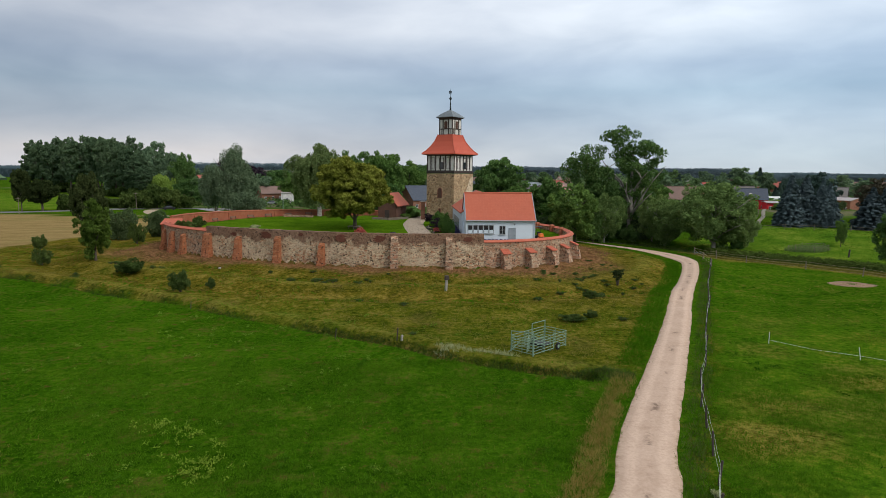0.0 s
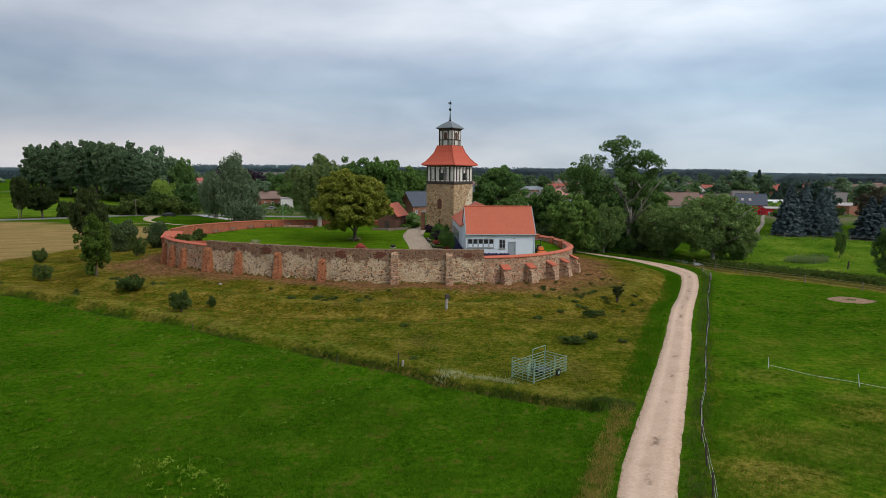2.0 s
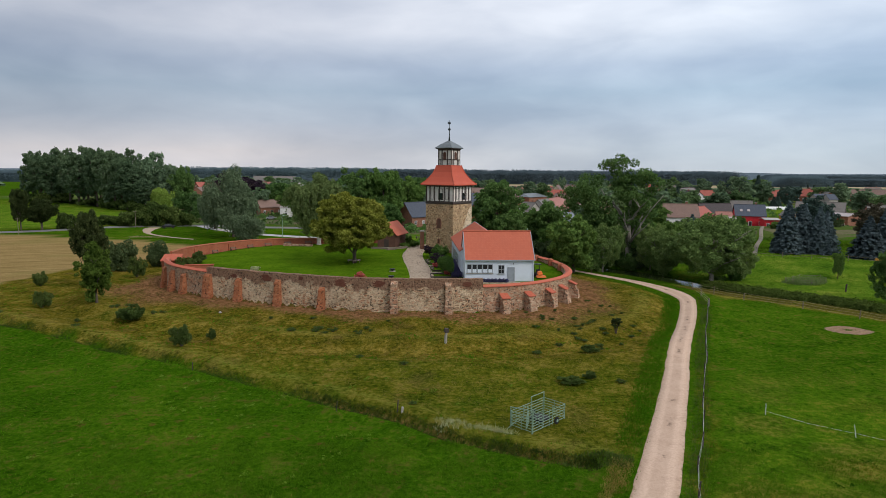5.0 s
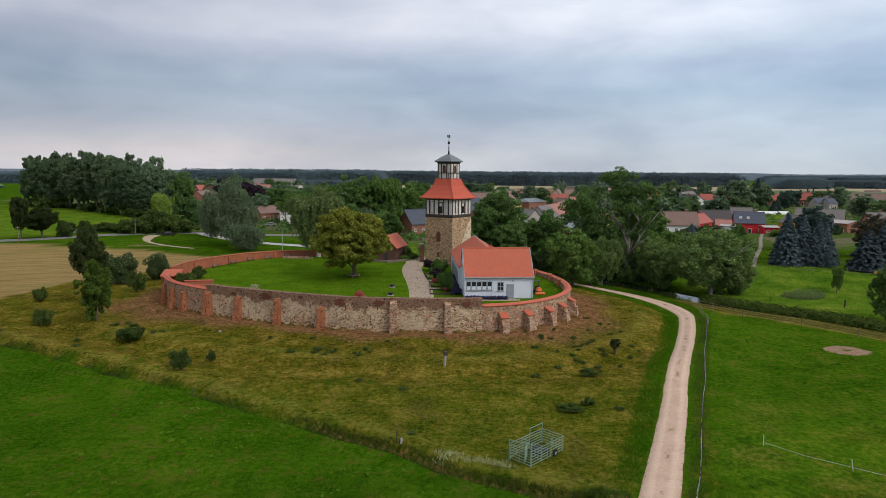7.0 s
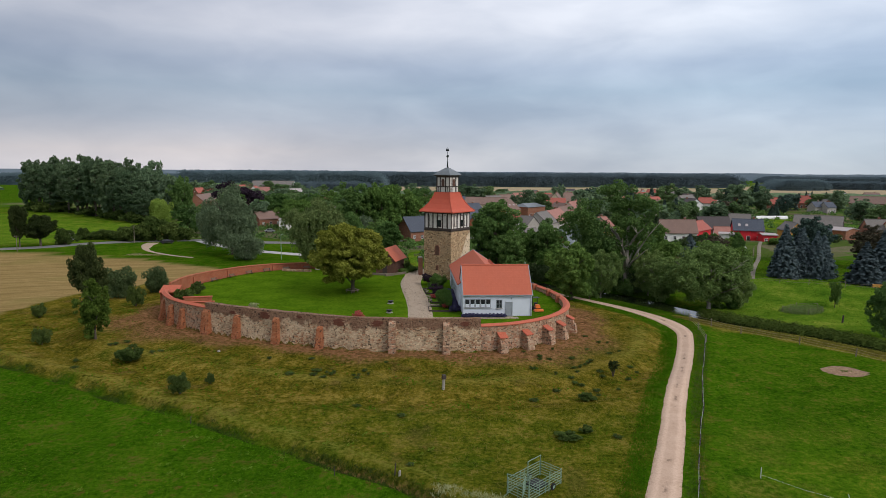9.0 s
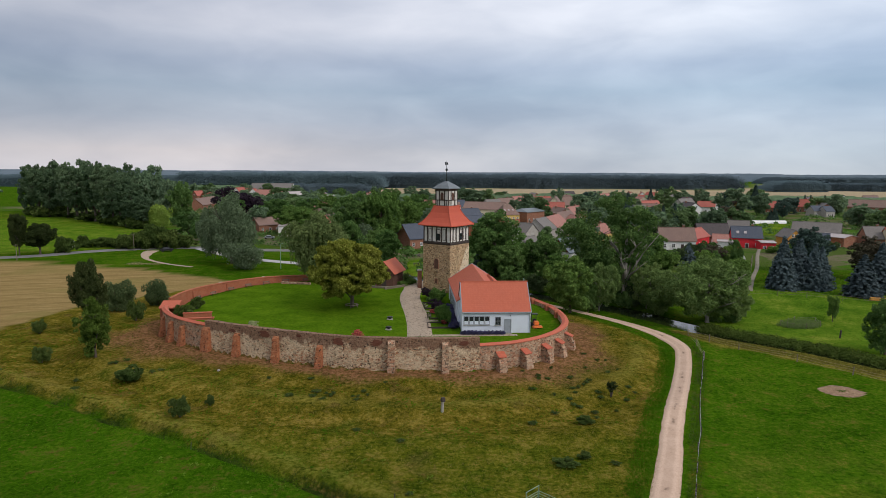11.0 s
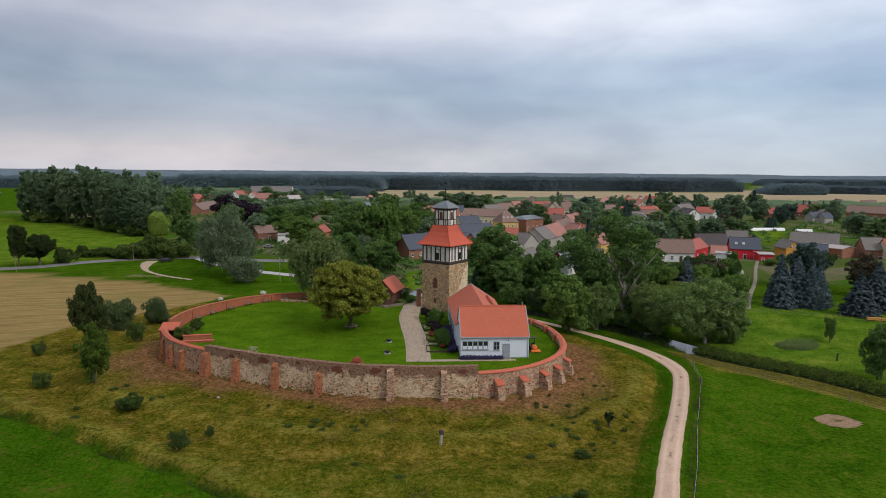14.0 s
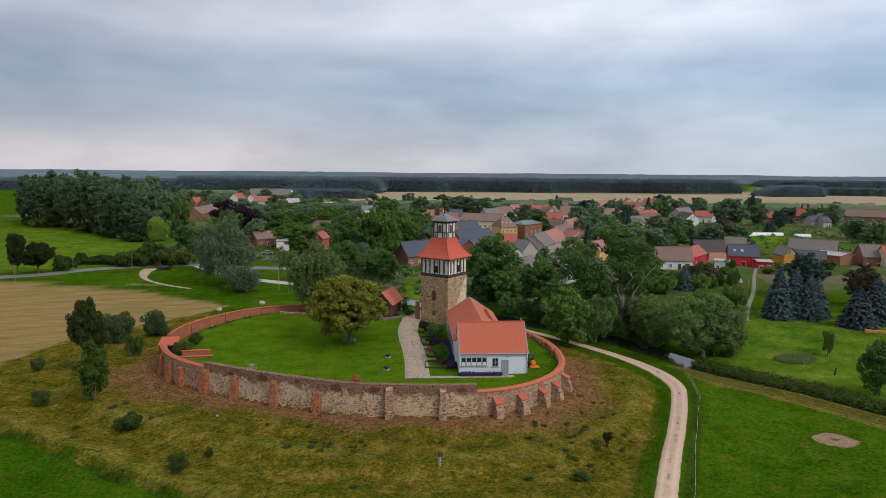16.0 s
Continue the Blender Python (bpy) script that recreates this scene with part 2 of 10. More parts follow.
def ground_material():
    m, nt, p = blank("ground", 1.0, spec=0.0)
    co = nt.nodes.new("ShaderNodeTexCoord").outputs["Object"]
    zones = []
    for key in ("zone_a", "zone_b", "zone_c"):
        a = nt.nodes.new("ShaderNodeAttribute")
        a.attribute_name = key
        s = nt.nodes.new("ShaderNodeSeparateColor")
        nt.links.new(a.outputs["Color"], s.inputs[0])
        zones += [s.outputs[0], s.outputs[1], s.outputs[2]]
    dry, bare, stubble, lawn, wheat, sand, yard, bright, crest = zones
    big, mid, small, tiny = noisy(nt, 0.055, 5, 0.6, co), noisy(nt, 0.33, 5, 0.62, co), noisy(nt, 1.9, 5, 0.65, co), noisy(nt, 9.0, 4, 0.6, co)
    tone = calc(nt, "ADD", calc(nt, "MULTIPLY", big, 0.30), calc(nt, "ADD", calc(nt, "MULTIPLY", mid, 0.32), calc(nt, "MULTIPLY", small, 0.42)))
    green = ramp_node(nt, [(0.40, (0.016, 0.054, 0.001)), (0.48, (0.030, 0.090, 0.002)), (0.56, (0.052, 0.128, 0.004)), (0.66, (0.112, 0.162, 0.009))], tone)
    green = mixed(nt, span(nt, noisy(nt, 0.95, 4, 0.65, co), 0.57, 0.68, 0, 0.75), green, (0.115, 0.062, 0.018))
    green = mixed(nt, span(nt, noisy(nt, 0.16, 4, 0.6, co), 0.5, 0.68, 0, 0.6), green, ramp_node(nt, [(0.38, (0.046, 0.118, 0.004)), (0.62, (0.100, 0.172, 0.008))], small))
    green = mixed(nt, span(nt, noisy(nt, 0.085, 4, 0.6, co), 0.52, 0.40, 0, 0.45), green, ramp_node(nt, [(0.38, (0.014, 0.050, 0.001)), (0.62, (0.036, 0.098, 0.003))], small))
    clump = noisy(nt, 3.6, 4, 0.7, co)
    green = mixed(nt, span(nt, clump, 0.52, 0.68, 0, 0.4), green, (0.010, 0.036, 0.002))
    green = mixed(nt, span(nt, clump, 0.44, 0.32, 0, 0.5), green, (0.105, 0.190, 0.014))
    straw = span(nt, calc(nt, "MULTIPLY", mid, calc(nt, "ADD", small, 0.35)), 0.47, 0.62, 0, 0.55)
    green = mixed(nt, straw, green, (0.12, 0.090, 0.022))
    mound = ramp_node(nt, [(0.39, (0.031, 0.041, 0.003)), (0.47, (0.086, 0.079, 0.007)), (0.545, (0.148, 0.118, 0.013)), (0.63, (0.27, 0.198, 0.037))],
                      calc(nt, "ADD", calc(nt, "MULTIPLY", mid, 0.55), calc(nt, "MULTIPLY", small, 0.5)))
    patch = noisy(nt, 0.15, 6, 0.68, co)
    mound = mixed(nt, span(nt, patch, 0.52, 0.66, 0, 0.75), mound, ramp_node(nt, [(0.38, (0.022, 0.050, 0.003)), (0.62, (0.076, 0.108, 0.008))], small))
    mound = mixed(nt, span(nt, patch, 0.44, 0.34, 0, 0.6), mound, ramp_node(nt, [(0.35, (0.105, 0.060, 0.018)), (0.7, (0.20, 0.12, 0.045))], small))
    mound = mixed(nt, span(nt, clump, 0.52, 0.64, 0, 0.6), mound, (0.026, 0.034, 0.004))
    mound = mixed(nt, span(nt, clump, 0.44, 0.34, 0, 0.5), mound, (0.225, 0.185, 0.035))
    mound = mixed(nt, calc(nt, "MULTIPLY", crest, span(nt, small, 0.35, 0.6)), mound, (0.25, 0.225, 0.040))
    c = mixed(nt, dry, green, mound)
    mow = noisy(nt, 0.35, 4, 0.55, co, (0.7, 1.0, 1))
    grass = ramp_node(nt, [(0.38, (0.048, 0.118, 0.004)), (0.62, (0.108, 0.196, 0.009))], calc(nt, "ADD", calc(nt, "MULTIPLY", mow, 0.5), calc(nt, "MULTIPLY", small, 0.5)))
    c = mixed(nt, lawn, c, grass)
    earth = ramp_node(nt, [(0.36, (0.11, 0.050, 0.024)), (0.5, (0.26, 0.120, 0.058)), (0.66, (0.38, 0.215, 0.11))], calc(nt, "ADD", calc(nt, "MULTIPLY", small, 0.6), calc(nt, "MULTIPLY", tiny, 0.4)))
    c = mixed(nt, calc(nt, "MULTIPLY", bare, span(nt, small, 0.40, 0.56, 0.40, 1.0)), c, earth)
    plots = nt.nodes.new("ShaderNodeTexVoronoi")
    plots.inputs["Scale"].default_value = 0.07
    nt.links.new(co, plots.inputs["Vector"])
    psep = nt.nodes.new("ShaderNodeSeparateColor")
    nt.links.new(plots.outputs["Color"], psep.inputs[0])
    garden = ramp_node(nt, [(0.0, (0.055, 0.105, 0.016)), (0.35, (0.085, 0.115, 0.030)), (0.6, (0.16, 0.14, 0.085)), (0.7, (0.060, 0.135, 0.014)), (0.85, (0.050, 0.100, 0.018)), (0.95, (0.20, 0.18, 0.13))], calc(nt, "ADD", calc(nt, "MULTIPLY", psep.outputs[0], 0.7), calc(nt, "MULTIPLY", mid, 0.3)))
    c = mixed(nt, yard, c, garden)
    lush = calc(nt, "ADD", calc(nt, "MULTIPLY", mid, 0.5), calc(nt, "MULTIPLY", small, 0.5))
    c = mixed(nt, span(nt, bright, 0.0, 0.5), c, ramp_node(nt, [(0.39, (0.028, 0.080, 0.003)), (0.47, (0.058, 0.136, 0.005)), (0.54, (0.092, 0.170, 0.008)), (0.62, (0.180, 0.200, 0.018))], lush))
    c = mixed(nt, calc(nt, "MULTIPLY", span(nt, bright, 0.1, 0.4), span(nt, noisy(nt, 0.13, 5, 0.65, co), 0.47, 0.60, 0, 0.6)), c, ramp_node(nt, [(0.40, (0.072, 0.104, 0.008)), (0.6, (0.200, 0.168, 0.032))], small))
    c = mixed(nt, span(nt, bright, 0.55, 1.0), c, ramp_node(nt, [(0.40, (0.036, 0.104, 0.007)), (0.48, (0.086, 0.172, 0.012)), (0.54, (0.132, 0.218, 0.018)), (0.62, (0.245, 0.280, 0.040))], calc(nt, "ADD", calc(nt, "MULTIPLY", noisy(nt, 0.12, 5, 0.65, co), 0.5), calc(nt, "MULTIPLY", lush, 0.5))))
    rows = noisy(nt, 0.9, 4, 0.6, co, (0.12, 1.0, 1))
    stub = ramp_node(nt, [(0.3, (0.20, 0.135, 0.048)), (0.5, (0.31, 0.215, 0.085)), (0.75, (0.42, 0.31, 0.135))], calc(nt, "ADD", calc(nt, "MULTIPLY", rows, 0.7), calc(nt, "MULTIPLY", small, 0.3)))
    wv = nt.nodes.new("ShaderNodeTexWave")
    wv.inputs["Scale"].default_value, wv.inputs["Distortion"].default_value, wv.inputs["Detail"].default_value, wv.inputs["Detail Scale"].default_value = 0.045, 3.0, 2.0, 0.4
    turned = nt.nodes.new("ShaderNodeMapping")
    turned.inputs["Rotation"].default_value = (0, 0, 1.15)
    nt.links.new(co, turned.inputs[0])
    nt.links.new(turned.outputs[0], wv.inputs["Vector"])
    stub = mixed(nt, span(nt, wv.outputs["Fac"], 0.80, 0.98, 0, 0.28), stub, (0.15, 0.095, 0.035))
    stub = mixed(nt, span(nt, big, 0.5, 0.66, 0, 0.5), stub, (0.21, 0.185, 0.055))
    c = mixed(nt, stubble, c, stub)
    corn = ramp_node(nt, [(0.3, (0.32, 0.25, 0.155)), (0.7, (0.42, 0.34, 0.215))], noisy(nt, 0.02, 5, 0.6, co, (0.2, 1, 1)))
    c = mixed(nt, wheat, c, corn)
    c = mixed(nt, span(nt, calc(nt, "ADD", sand, calc(nt, "MULTIPLY", calc(nt, "ADD", small, -0.5), 0.9)), 0.38, 0.58), c, ramp_node(nt, [(0.3, (0.25, 0.155, 0.095)), (0.7, (0.42, 0.29, 0.19))], small))
    c = mixed(nt, span(nt, tiny, 0.44, 0.66, 0, 0.6), c, mixed(nt, 0.6, c, (0.012, 0.02, 0.006)))
    nt.links.new(c, p.inputs["Base Color"])
    bumped(nt, p, calc(nt, "ADD", tiny, calc(nt, "MULTIPLY", small, 1.5)), 0.9, 0.18)
    return m


def track_material(name, a, b, rut, wheels=0.0):
    """Sand, concrete or asphalt; wheels: how far two bleached ruts and stains between them show."""
    m, nt, p = blank(name, 0.95, spec=0.12)
    s, f = noisy(nt, 0.5, 5, 0.65), noisy(nt, 6, 5, 0.65)
    c = ramp_node(nt, [(0.3, a), (0.7, b)], calc(nt, "ADD", calc(nt, "MULTIPLY", s, 0.5), calc(nt, "MULTIPLY", f, 0.5)))
    c = mixed(nt, span(nt, noisy(nt, 1.3, 5, 0.7), 0.56, 0.7, 0, 0.5), c, rut)
    if wheels:
        at = nt.nodes.new("ShaderNodeAttribute")
        at.attribute_name = "across"
        off = calc(nt, "ADD", calc(nt, "ABSOLUTE", at.outputs["Fac"]), calc(nt, "MULTIPLY", calc(nt, "ADD", s, -0.5), 0.12))
        lanes = calc(nt, "MULTIPLY", span(nt, calc(nt, "ABSOLUTE", calc(nt, "ADD", off, -0.24)), 0.04, 0.12, 1, 0), span(nt, f, 0.3, 0.6, 0.3, 1))
        c = mixed(nt, calc(nt, "MULTIPLY", lanes, wheels), c, tuple(min(1, 1.18 * x) for x in b))
        middle = calc(nt, "MULTIPLY", span(nt, off, 0.02, 0.10, 1, 0), span(nt, noisy(nt, 0.30, 5, 0.75), 0.54, 0.62))
        c = mixed(nt, calc(nt, "MULTIPLY", middle, 0.8), c, tuple(0.45 * x for x in rut))
        edge = calc(nt, "ADD", off, calc(nt, "MULTIPLY", calc(nt, "ADD", noisy(nt, 2.2, 4, 0.7), -0.5), 0.30))
        c = mixed(nt, span(nt, edge, 0.42, 0.48, 0, 0.7), c, mixed(nt, f, (0.15, 0.115, 0.035), (0.30, 0.20, 0.10)))
    nt.links.new(c, p.inputs["Base Color"])
    bumped(nt, p, f, 0.6, 0.05)
    return m


def water_material():
    m, nt, p = blank("canal_water", 0.06, spec=0.5)
    p.inputs["Base Color"].default_value = (0.012, 0.016, 0.010, 1)
    bumped(nt, p, noisy(nt, 1.2, 3, 0.5), 0.03, 0.05)
    return m


M_GROUND = ground_material()
M_TRACK = track_material("sandy_track", (0.40, 0.275, 0.190), (0.555, 0.405, 0.302), (0.30, 0.20, 0.14), 0.5)
M_ASPHALT = track_material("asphalt", (0.135, 0.128, 0.12), (0.215, 0.203, 0.19), (0.095, 0.092, 0.09))
M_CONCRETE_ROAD = track_material("concrete_road", (0.36, 0.34, 0.32), (0.5, 0.48, 0.45), (0.26, 0.24, 0.22))
M_COBBLE = masonry("cobbles", [(0.44, 0.345, 0.25), (0.50, 0.40, 0.295), (0.55, 0.445, 0.335), (0.47, 0.37, 0.27)], (0.42, 0.33, 0.24), 4.6, 0.0, 99.0, 0.3)
M_FORK = track_material("worn_path", (0.30, 0.22, 0.15), (0.44, 0.34, 0.25), (0.22, 0.17, 0.10))
M_LANE = track_material("garden_lane", (0.16, 0.14, 0.10), (0.25, 0.22, 0.17), (0.12, 0.10, 0.07))
M_WATER = water_material()
M_FIELDSTONE = masonry("fieldstone_wall", [(0.10, 0.062, 0.034), (0.50, 0.345, 0.205), (0.76, 0.60, 0.40), (0.30, 0.175, 0.095), (0.66, 0.50, 0.315), (0.44, 0.195, 0.100)], (0.74, 0.59, 0.40), 3.3, 0.9, 4.2, 0.5)
M_BUTTRESS = masonry("buttress_brick", [(0.22, 0.075, 0.035), (0.50, 0.165, 0.068), (0.44, 0.130, 0.054), (0.54, 0.205, 0.090), (0.40, 0.120, 0.052), (0.52, 0.240, 0.120)], (0.50, 0.210, 0.105), 5.2, 0.0, 99.0, 0.15)
M_RUBBLE = masonry("rubble_wall", [(0.14, 0.088, 0.056), (0.52, 0.375, 0.25), (0.46, 0.20, 0.11), (0.27, 0.16, 0.10), (0.62, 0.46, 0.315), (0.46, 0.225, 0.13)], (0.58, 0.42, 0.28), 2.7, 0.0, 99.0, 0.2)
M_TOWERSTONE = masonry("tower_stone", [(0.140, 0.086, 0.047), (0.495, 0.338, 0.187), (0.710, 0.510, 0.298), (0.262, 0.165, 0.090), (0.565, 0.385, 0.215), (0.385, 0.222, 0.115)], (0.655, 0.480, 0.288), 2.5, 0.0, 99.0, 0.25)
M_SCAR = masonry("scar_plaster", [(0.672, 0.526, 0.347), (0.739, 0.594, 0.414), (0.560, 0.414, 0.258), (0.762, 0.616, 0.437)], (0.739, 0.594, 0.414), 1.6, 0.0, 99.0, 0.6)
M_BRICK = brickwork("red_brick", (0.37, 0.098, 0.048), (0.44, 0.132, 0.066), (0.35, 0.165, 0.098))
M_BRICK_OLD = brickwork("old_brick", (0.25, 0.092, 0.054), (0.32, 0.130, 0.078), (0.29, 0.18, 0.125))
M_TILE = roofing("orange_tile", (0.435, 0.104, 0.054), (0.485, 0.126, 0.068), worn=0.16)
M_TILE_TOWER = roofing("red_tile", (0.47, 0.085, 0.045), (0.52, 0.105, 0.058), worn=0.15)
M_TILE_RED = roofing("village_red_tile", (0.32, 0.085, 0.060), (0.41, 0.125, 0.088))
M_TILE_BROWN = roofing("village_brown_tile", (0.185, 0.115, 0.09), (0.25, 0.165, 0.13), worn=0.45)
M_TILE_PINK = roofing("village_pink_tile", (0.31, 0.135, 0.105), (0.40, 0.19, 0.145), worn=0.4)
M_TILE_GREY = roofing("village_grey_tile", (0.15, 0.135, 0.12), (0.21, 0.19, 0.17), worn=0.4)
M_SLATE = roofing("village_slate", (0.055, 0.065, 0.085), (0.085, 0.10, 0.125), worn=0.15)
M_DARKROOF = roofing("village_dark_tile", (0.055, 0.045, 0.045), (0.085, 0.07, 0.068), worn=0.2)
M_ZINC = plain("zinc_roof", (0.19, 0.215, 0.22), 0.5, 0.5)
M_SHEET = plain("sheet_roof", (0.42, 0.37, 0.35), 0.6, 0.2)
M_TIMBER = plain("dark_timber", (0.065, 0.05, 0.042), 0.8, fine=20)
M_PANEL = plain("white_infill", (0.66, 0.63, 0.57), 0.85)
M_WHITEPAINT = plain("white_paint", (0.66, 0.71, 0.78), 0.8, vary=0.08, scale=0.5)
M_CREAM = plain("cream_plaster", (0.66, 0.56, 0.40), 0.85)
M_YELLOW = plain("yellow_plaster", (0.70, 0.47, 0.16), 0.85)
M_OCHRE = plain("ochre_plaster", (0.60, 0.29, 0.06), 0.85)
M_GREYPLASTER = plain("grey_plaster", (0.40, 0.37, 0.33), 0.85)
M_WHITE = plain("white_plaster", (0.72, 0.71, 0.68), 0.85)
M_REDPAINT = plain("red_plaster", (0.60, 0.025, 0.035), 0.7)
M_REDGABLE = plain("dark_red_boards", (0.20, 0.028, 0.026), 0.8, fine=20)
M_FRAME = plain("white_frame", (0.74, 0.74, 0.72), 0.5, fine=30)
M_GREYFRAME = plain("grey_frame", (0.30, 0.33, 0.36), 0.55, fine=30)
M_BLACK = plain("black_metal", (0.02, 0.02, 0.022), 0.5, 0.3)
M_GALV = plain("galvanised_steel", (0.22, 0.33, 0.23), 0.55, 0.1, fine=30)
M_RUBBER = plain("rubber", (0.02, 0.02, 0.02), 0.9)
M_WOOD = plain("weathered_wood", (0.20, 0.165, 0.125), 0.9, fine=25)
M_SHED = plain("shed_boards", (0.13, 0.065, 0.045), 0.85, fine=20)
M_RAIL = plain("bleached_rail", (0.36, 0.30, 0.17), 0.9, fine=25)
M_TAPE = plain("fence_tape", (0.50, 0.52, 0.42), 0.7)
M_BARK = plain("bark", (0.10, 0.08, 0.06), 0.95, fine=18, bump=0.8)
M_BIRCHBARK = plain("birch_bark", (0.48, 0.45, 0.40), 0.9, vary=0.5, scale=3, fine=10)
M_PALEBARK = plain("pale_bark", (0.30, 0.27, 0.23), 0.95, vary=0.35, scale=2.0, fine=12, bump=0.8)
M_ORANGE = plain("orange_paint", (0.70, 0.16, 0.02), 0.45)
M_STONE = plain("cut_stone", (0.36, 0.33, 0.28), 0.9, bump=0.6)
M_COPPER = plain("dark_copper", (0.04, 0.05, 0.05), 0.5, 0.6)


def glass_material():
    m, nt, p = blank("window_glass", 0.08, spec=0.6)
    c = ramp_node(nt, [(0.3, (0.012, 0.014, 0.016)), (0.8, (0.035, 0.04, 0.045))], noisy(nt, 0.8, 2))
    nt.links.new(c, p.inputs["Base Color"])
    return m


M_GLASS = glass_material()
L_OAK = foliage("leaf_oak", (0.027, 0.062, 0.018), (0.086, 0.168, 0.047), (0.215, 0.340, 0.096))
L_LIGHT = foliage("leaf_light", (0.032, 0.076, 0.018), (0.104, 0.194, 0.044), (0.255, 0.380, 0.098))
L_CHESTNUT = foliage("leaf_chestnut", (0.034, 0.050, 0.008), (0.190, 0.215, 0.030), (0.600, 0.600, 0.130))
L_MAPLE = foliage("leaf_dark_maple", (0.012, 0.020, 0.008), (0.036, 0.054, 0.018), (0.110, 0.140, 0.046))
L_WILLOW = foliage("leaf_willow", (0.034, 0.056, 0.030), (0.118, 0.172, 0.092), (0.285, 0.360, 0.205))
L_WEEPING = foliage("leaf_weeping_willow", (0.070, 0.130, 0.020), (0.200, 0.310, 0.055), (0.400, 0.520, 0.130))
L_BIRCH = foliage("leaf_birch", (0.065, 0.107, 0.036), (0.163, 0.221, 0.075), (0.305, 0.370, 0.137))
L_SPRUCE = foliage("needle_blue_spruce", (0.026, 0.042, 0.044), (0.068, 0.098, 0.102), (0.165, 0.205, 0.215), 0.08)
L_PURPLE = foliage("leaf_purple_beech", (0.016, 0.013, 0.020), (0.040, 0.028, 0.040), (0.078, 0.052, 0.068))
# paled and blued: the haze of distance is put into this leaf colour
L_FAR_HAZE = foliage("leaf_far_wood", (0.078, 0.120, 0.136), (0.112, 0.156, 0.174), (0.150, 0.198, 0.216), 0.5)
# far garden trees: green with added blue that paints some haze in
L_GARDEN_HAZE = foliage("leaf_garden_tree", (0.048, 0.087, 0.053), (0.130, 0.204, 0.112), (0.270, 0.358, 0.192))
L_CRACK = foliage("leaf_crack_willow", (0.036, 0.068, 0.022), (0.132, 0.212, 0.063), (0.335, 0.445, 0.146))
L_GREYBUSH = foliage("leaf_grey_bush", (0.026, 0.046, 0.018), (0.072, 0.112, 0.044), (0.150, 0.205, 0.088))
L_FIR = foliage("needle_dark_fir", (0.026, 0.047, 0.039), (0.060, 0.099, 0.078), (0.124, 0.176, 0.137), 0.1)
L_DOCK = foliage("leaf_dock", (0.018, 0.066, 0.004), (0.036, 0.110, 0.006), (0.070, 0.165, 0.014), 0.3)
L_BROWN = foliage("needle_brown_larch", (0.040, 0.036, 0.024), (0.098, 0.086, 0.056), (0.190, 0.165, 0.112), 0.2)
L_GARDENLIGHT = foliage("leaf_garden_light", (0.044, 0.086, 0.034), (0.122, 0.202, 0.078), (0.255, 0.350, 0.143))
L_ASH = foliage("leaf_ash", (0.028, 0.062, 0.018), (0.090, 0.168, 0.048), (0.215, 0.325, 0.098))
L_PALE = foliage("leaf_pale_weed", (0.070, 0.150, 0.012), (0.150, 0.250, 0.024), (0.290, 0.390, 0.060))
L_MEADOW = foliage("blade_meadow", (0.048, 0.120, 0.008), (0.105, 0.190, 0.014), (0.215, 0.280, 0.036), 0.4)
L_LAVENDER = foliage("leaf_lavender", (0.035, 0.035, 0.065), (0.08, 0.075, 0.15), (0.15, 0.13, 0.26))
L_ROSE = foliage("petal_rose", (0.30, 0.03, 0.03), (0.5, 0.10, 0.09), (0.65, 0.30, 0.22))
L_GRASS = foliage("blade_green", (0.026, 0.09, 0.002), (0.058, 0.165, 0.005), (0.105, 0.225, 0.012), 0.3)
L_SWARD = foliage("blade_sward", (0.022, 0.080, 0.003), (0.056, 0.150, 0.006), (0.118, 0.225, 0.016), 0.35)
L_DRY = foliage("blade_dry", (0.085, 0.090, 0.014), (0.165, 0.150, 0.030), (0.28, 0.230, 0.065), 0.3)
L_STRAW = foliage("blade_straw", (0.17, 0.135, 0.030), (0.32, 0.235, 0.060), (0.50, 0.375, 0.115), 0.3)
L_REED = foliage("blade_reed", (0.034, 0.064, 0.012), (0.070, 0.110, 0.022), (0.13, 0.165, 0.04), 0.25)
# rank ditch grass, its green darkened to hold the shade of the ditch
L_RANK_SHADE = foliage("blade_rank", (0.018, 0.034, 0.006), (0.040, 0.070, 0.012), (0.085, 0.120, 0.026), 0.15)
L_BUSH = foliage("leaf_bush", (0.026, 0.048, 0.012), (0.066, 0.104, 0.026), (0.140, 0.195, 0.052), 0.3)
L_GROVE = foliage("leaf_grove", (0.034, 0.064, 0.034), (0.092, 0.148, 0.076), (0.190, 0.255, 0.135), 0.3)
L_YOUNG = foliage("leaf_young_maple", (0.024, 0.052, 0.009), (0.070, 0.122, 0.020), (0.170, 0.240, 0.048), 0.35)
L_FLOWER = foliage("flower_white", (0.12, 0.17, 0.05), (0.28, 0.31, 0.14), (0.52, 0.52, 0.32), 0.2)

# ---- building helpers ----


def mesh_of(name, verts, faces, material, smooth=False):
    me = bpy.data.meshes.new(name)
    me.from_pydata([tuple(v) for v in verts], [], [tuple(f) for f in faces])
    me.materials.append(material)
    if smooth:
        me.polygons.foreach_set("use_smooth", [True] * len(me.polygons))
    me.update()
    return me


def thing(name, m, label, category, group="", kind=""):
    """An empty at the base of a thing, which carries its parts."""
    ob = new(name)
    ob.matrix_basis = m
    return tagged(ob, label, category, group, kind)


def part(name, me, parent, label=""):
    ob = new(name, me)
    ob.parent = parent
    return tagged(ob, label)


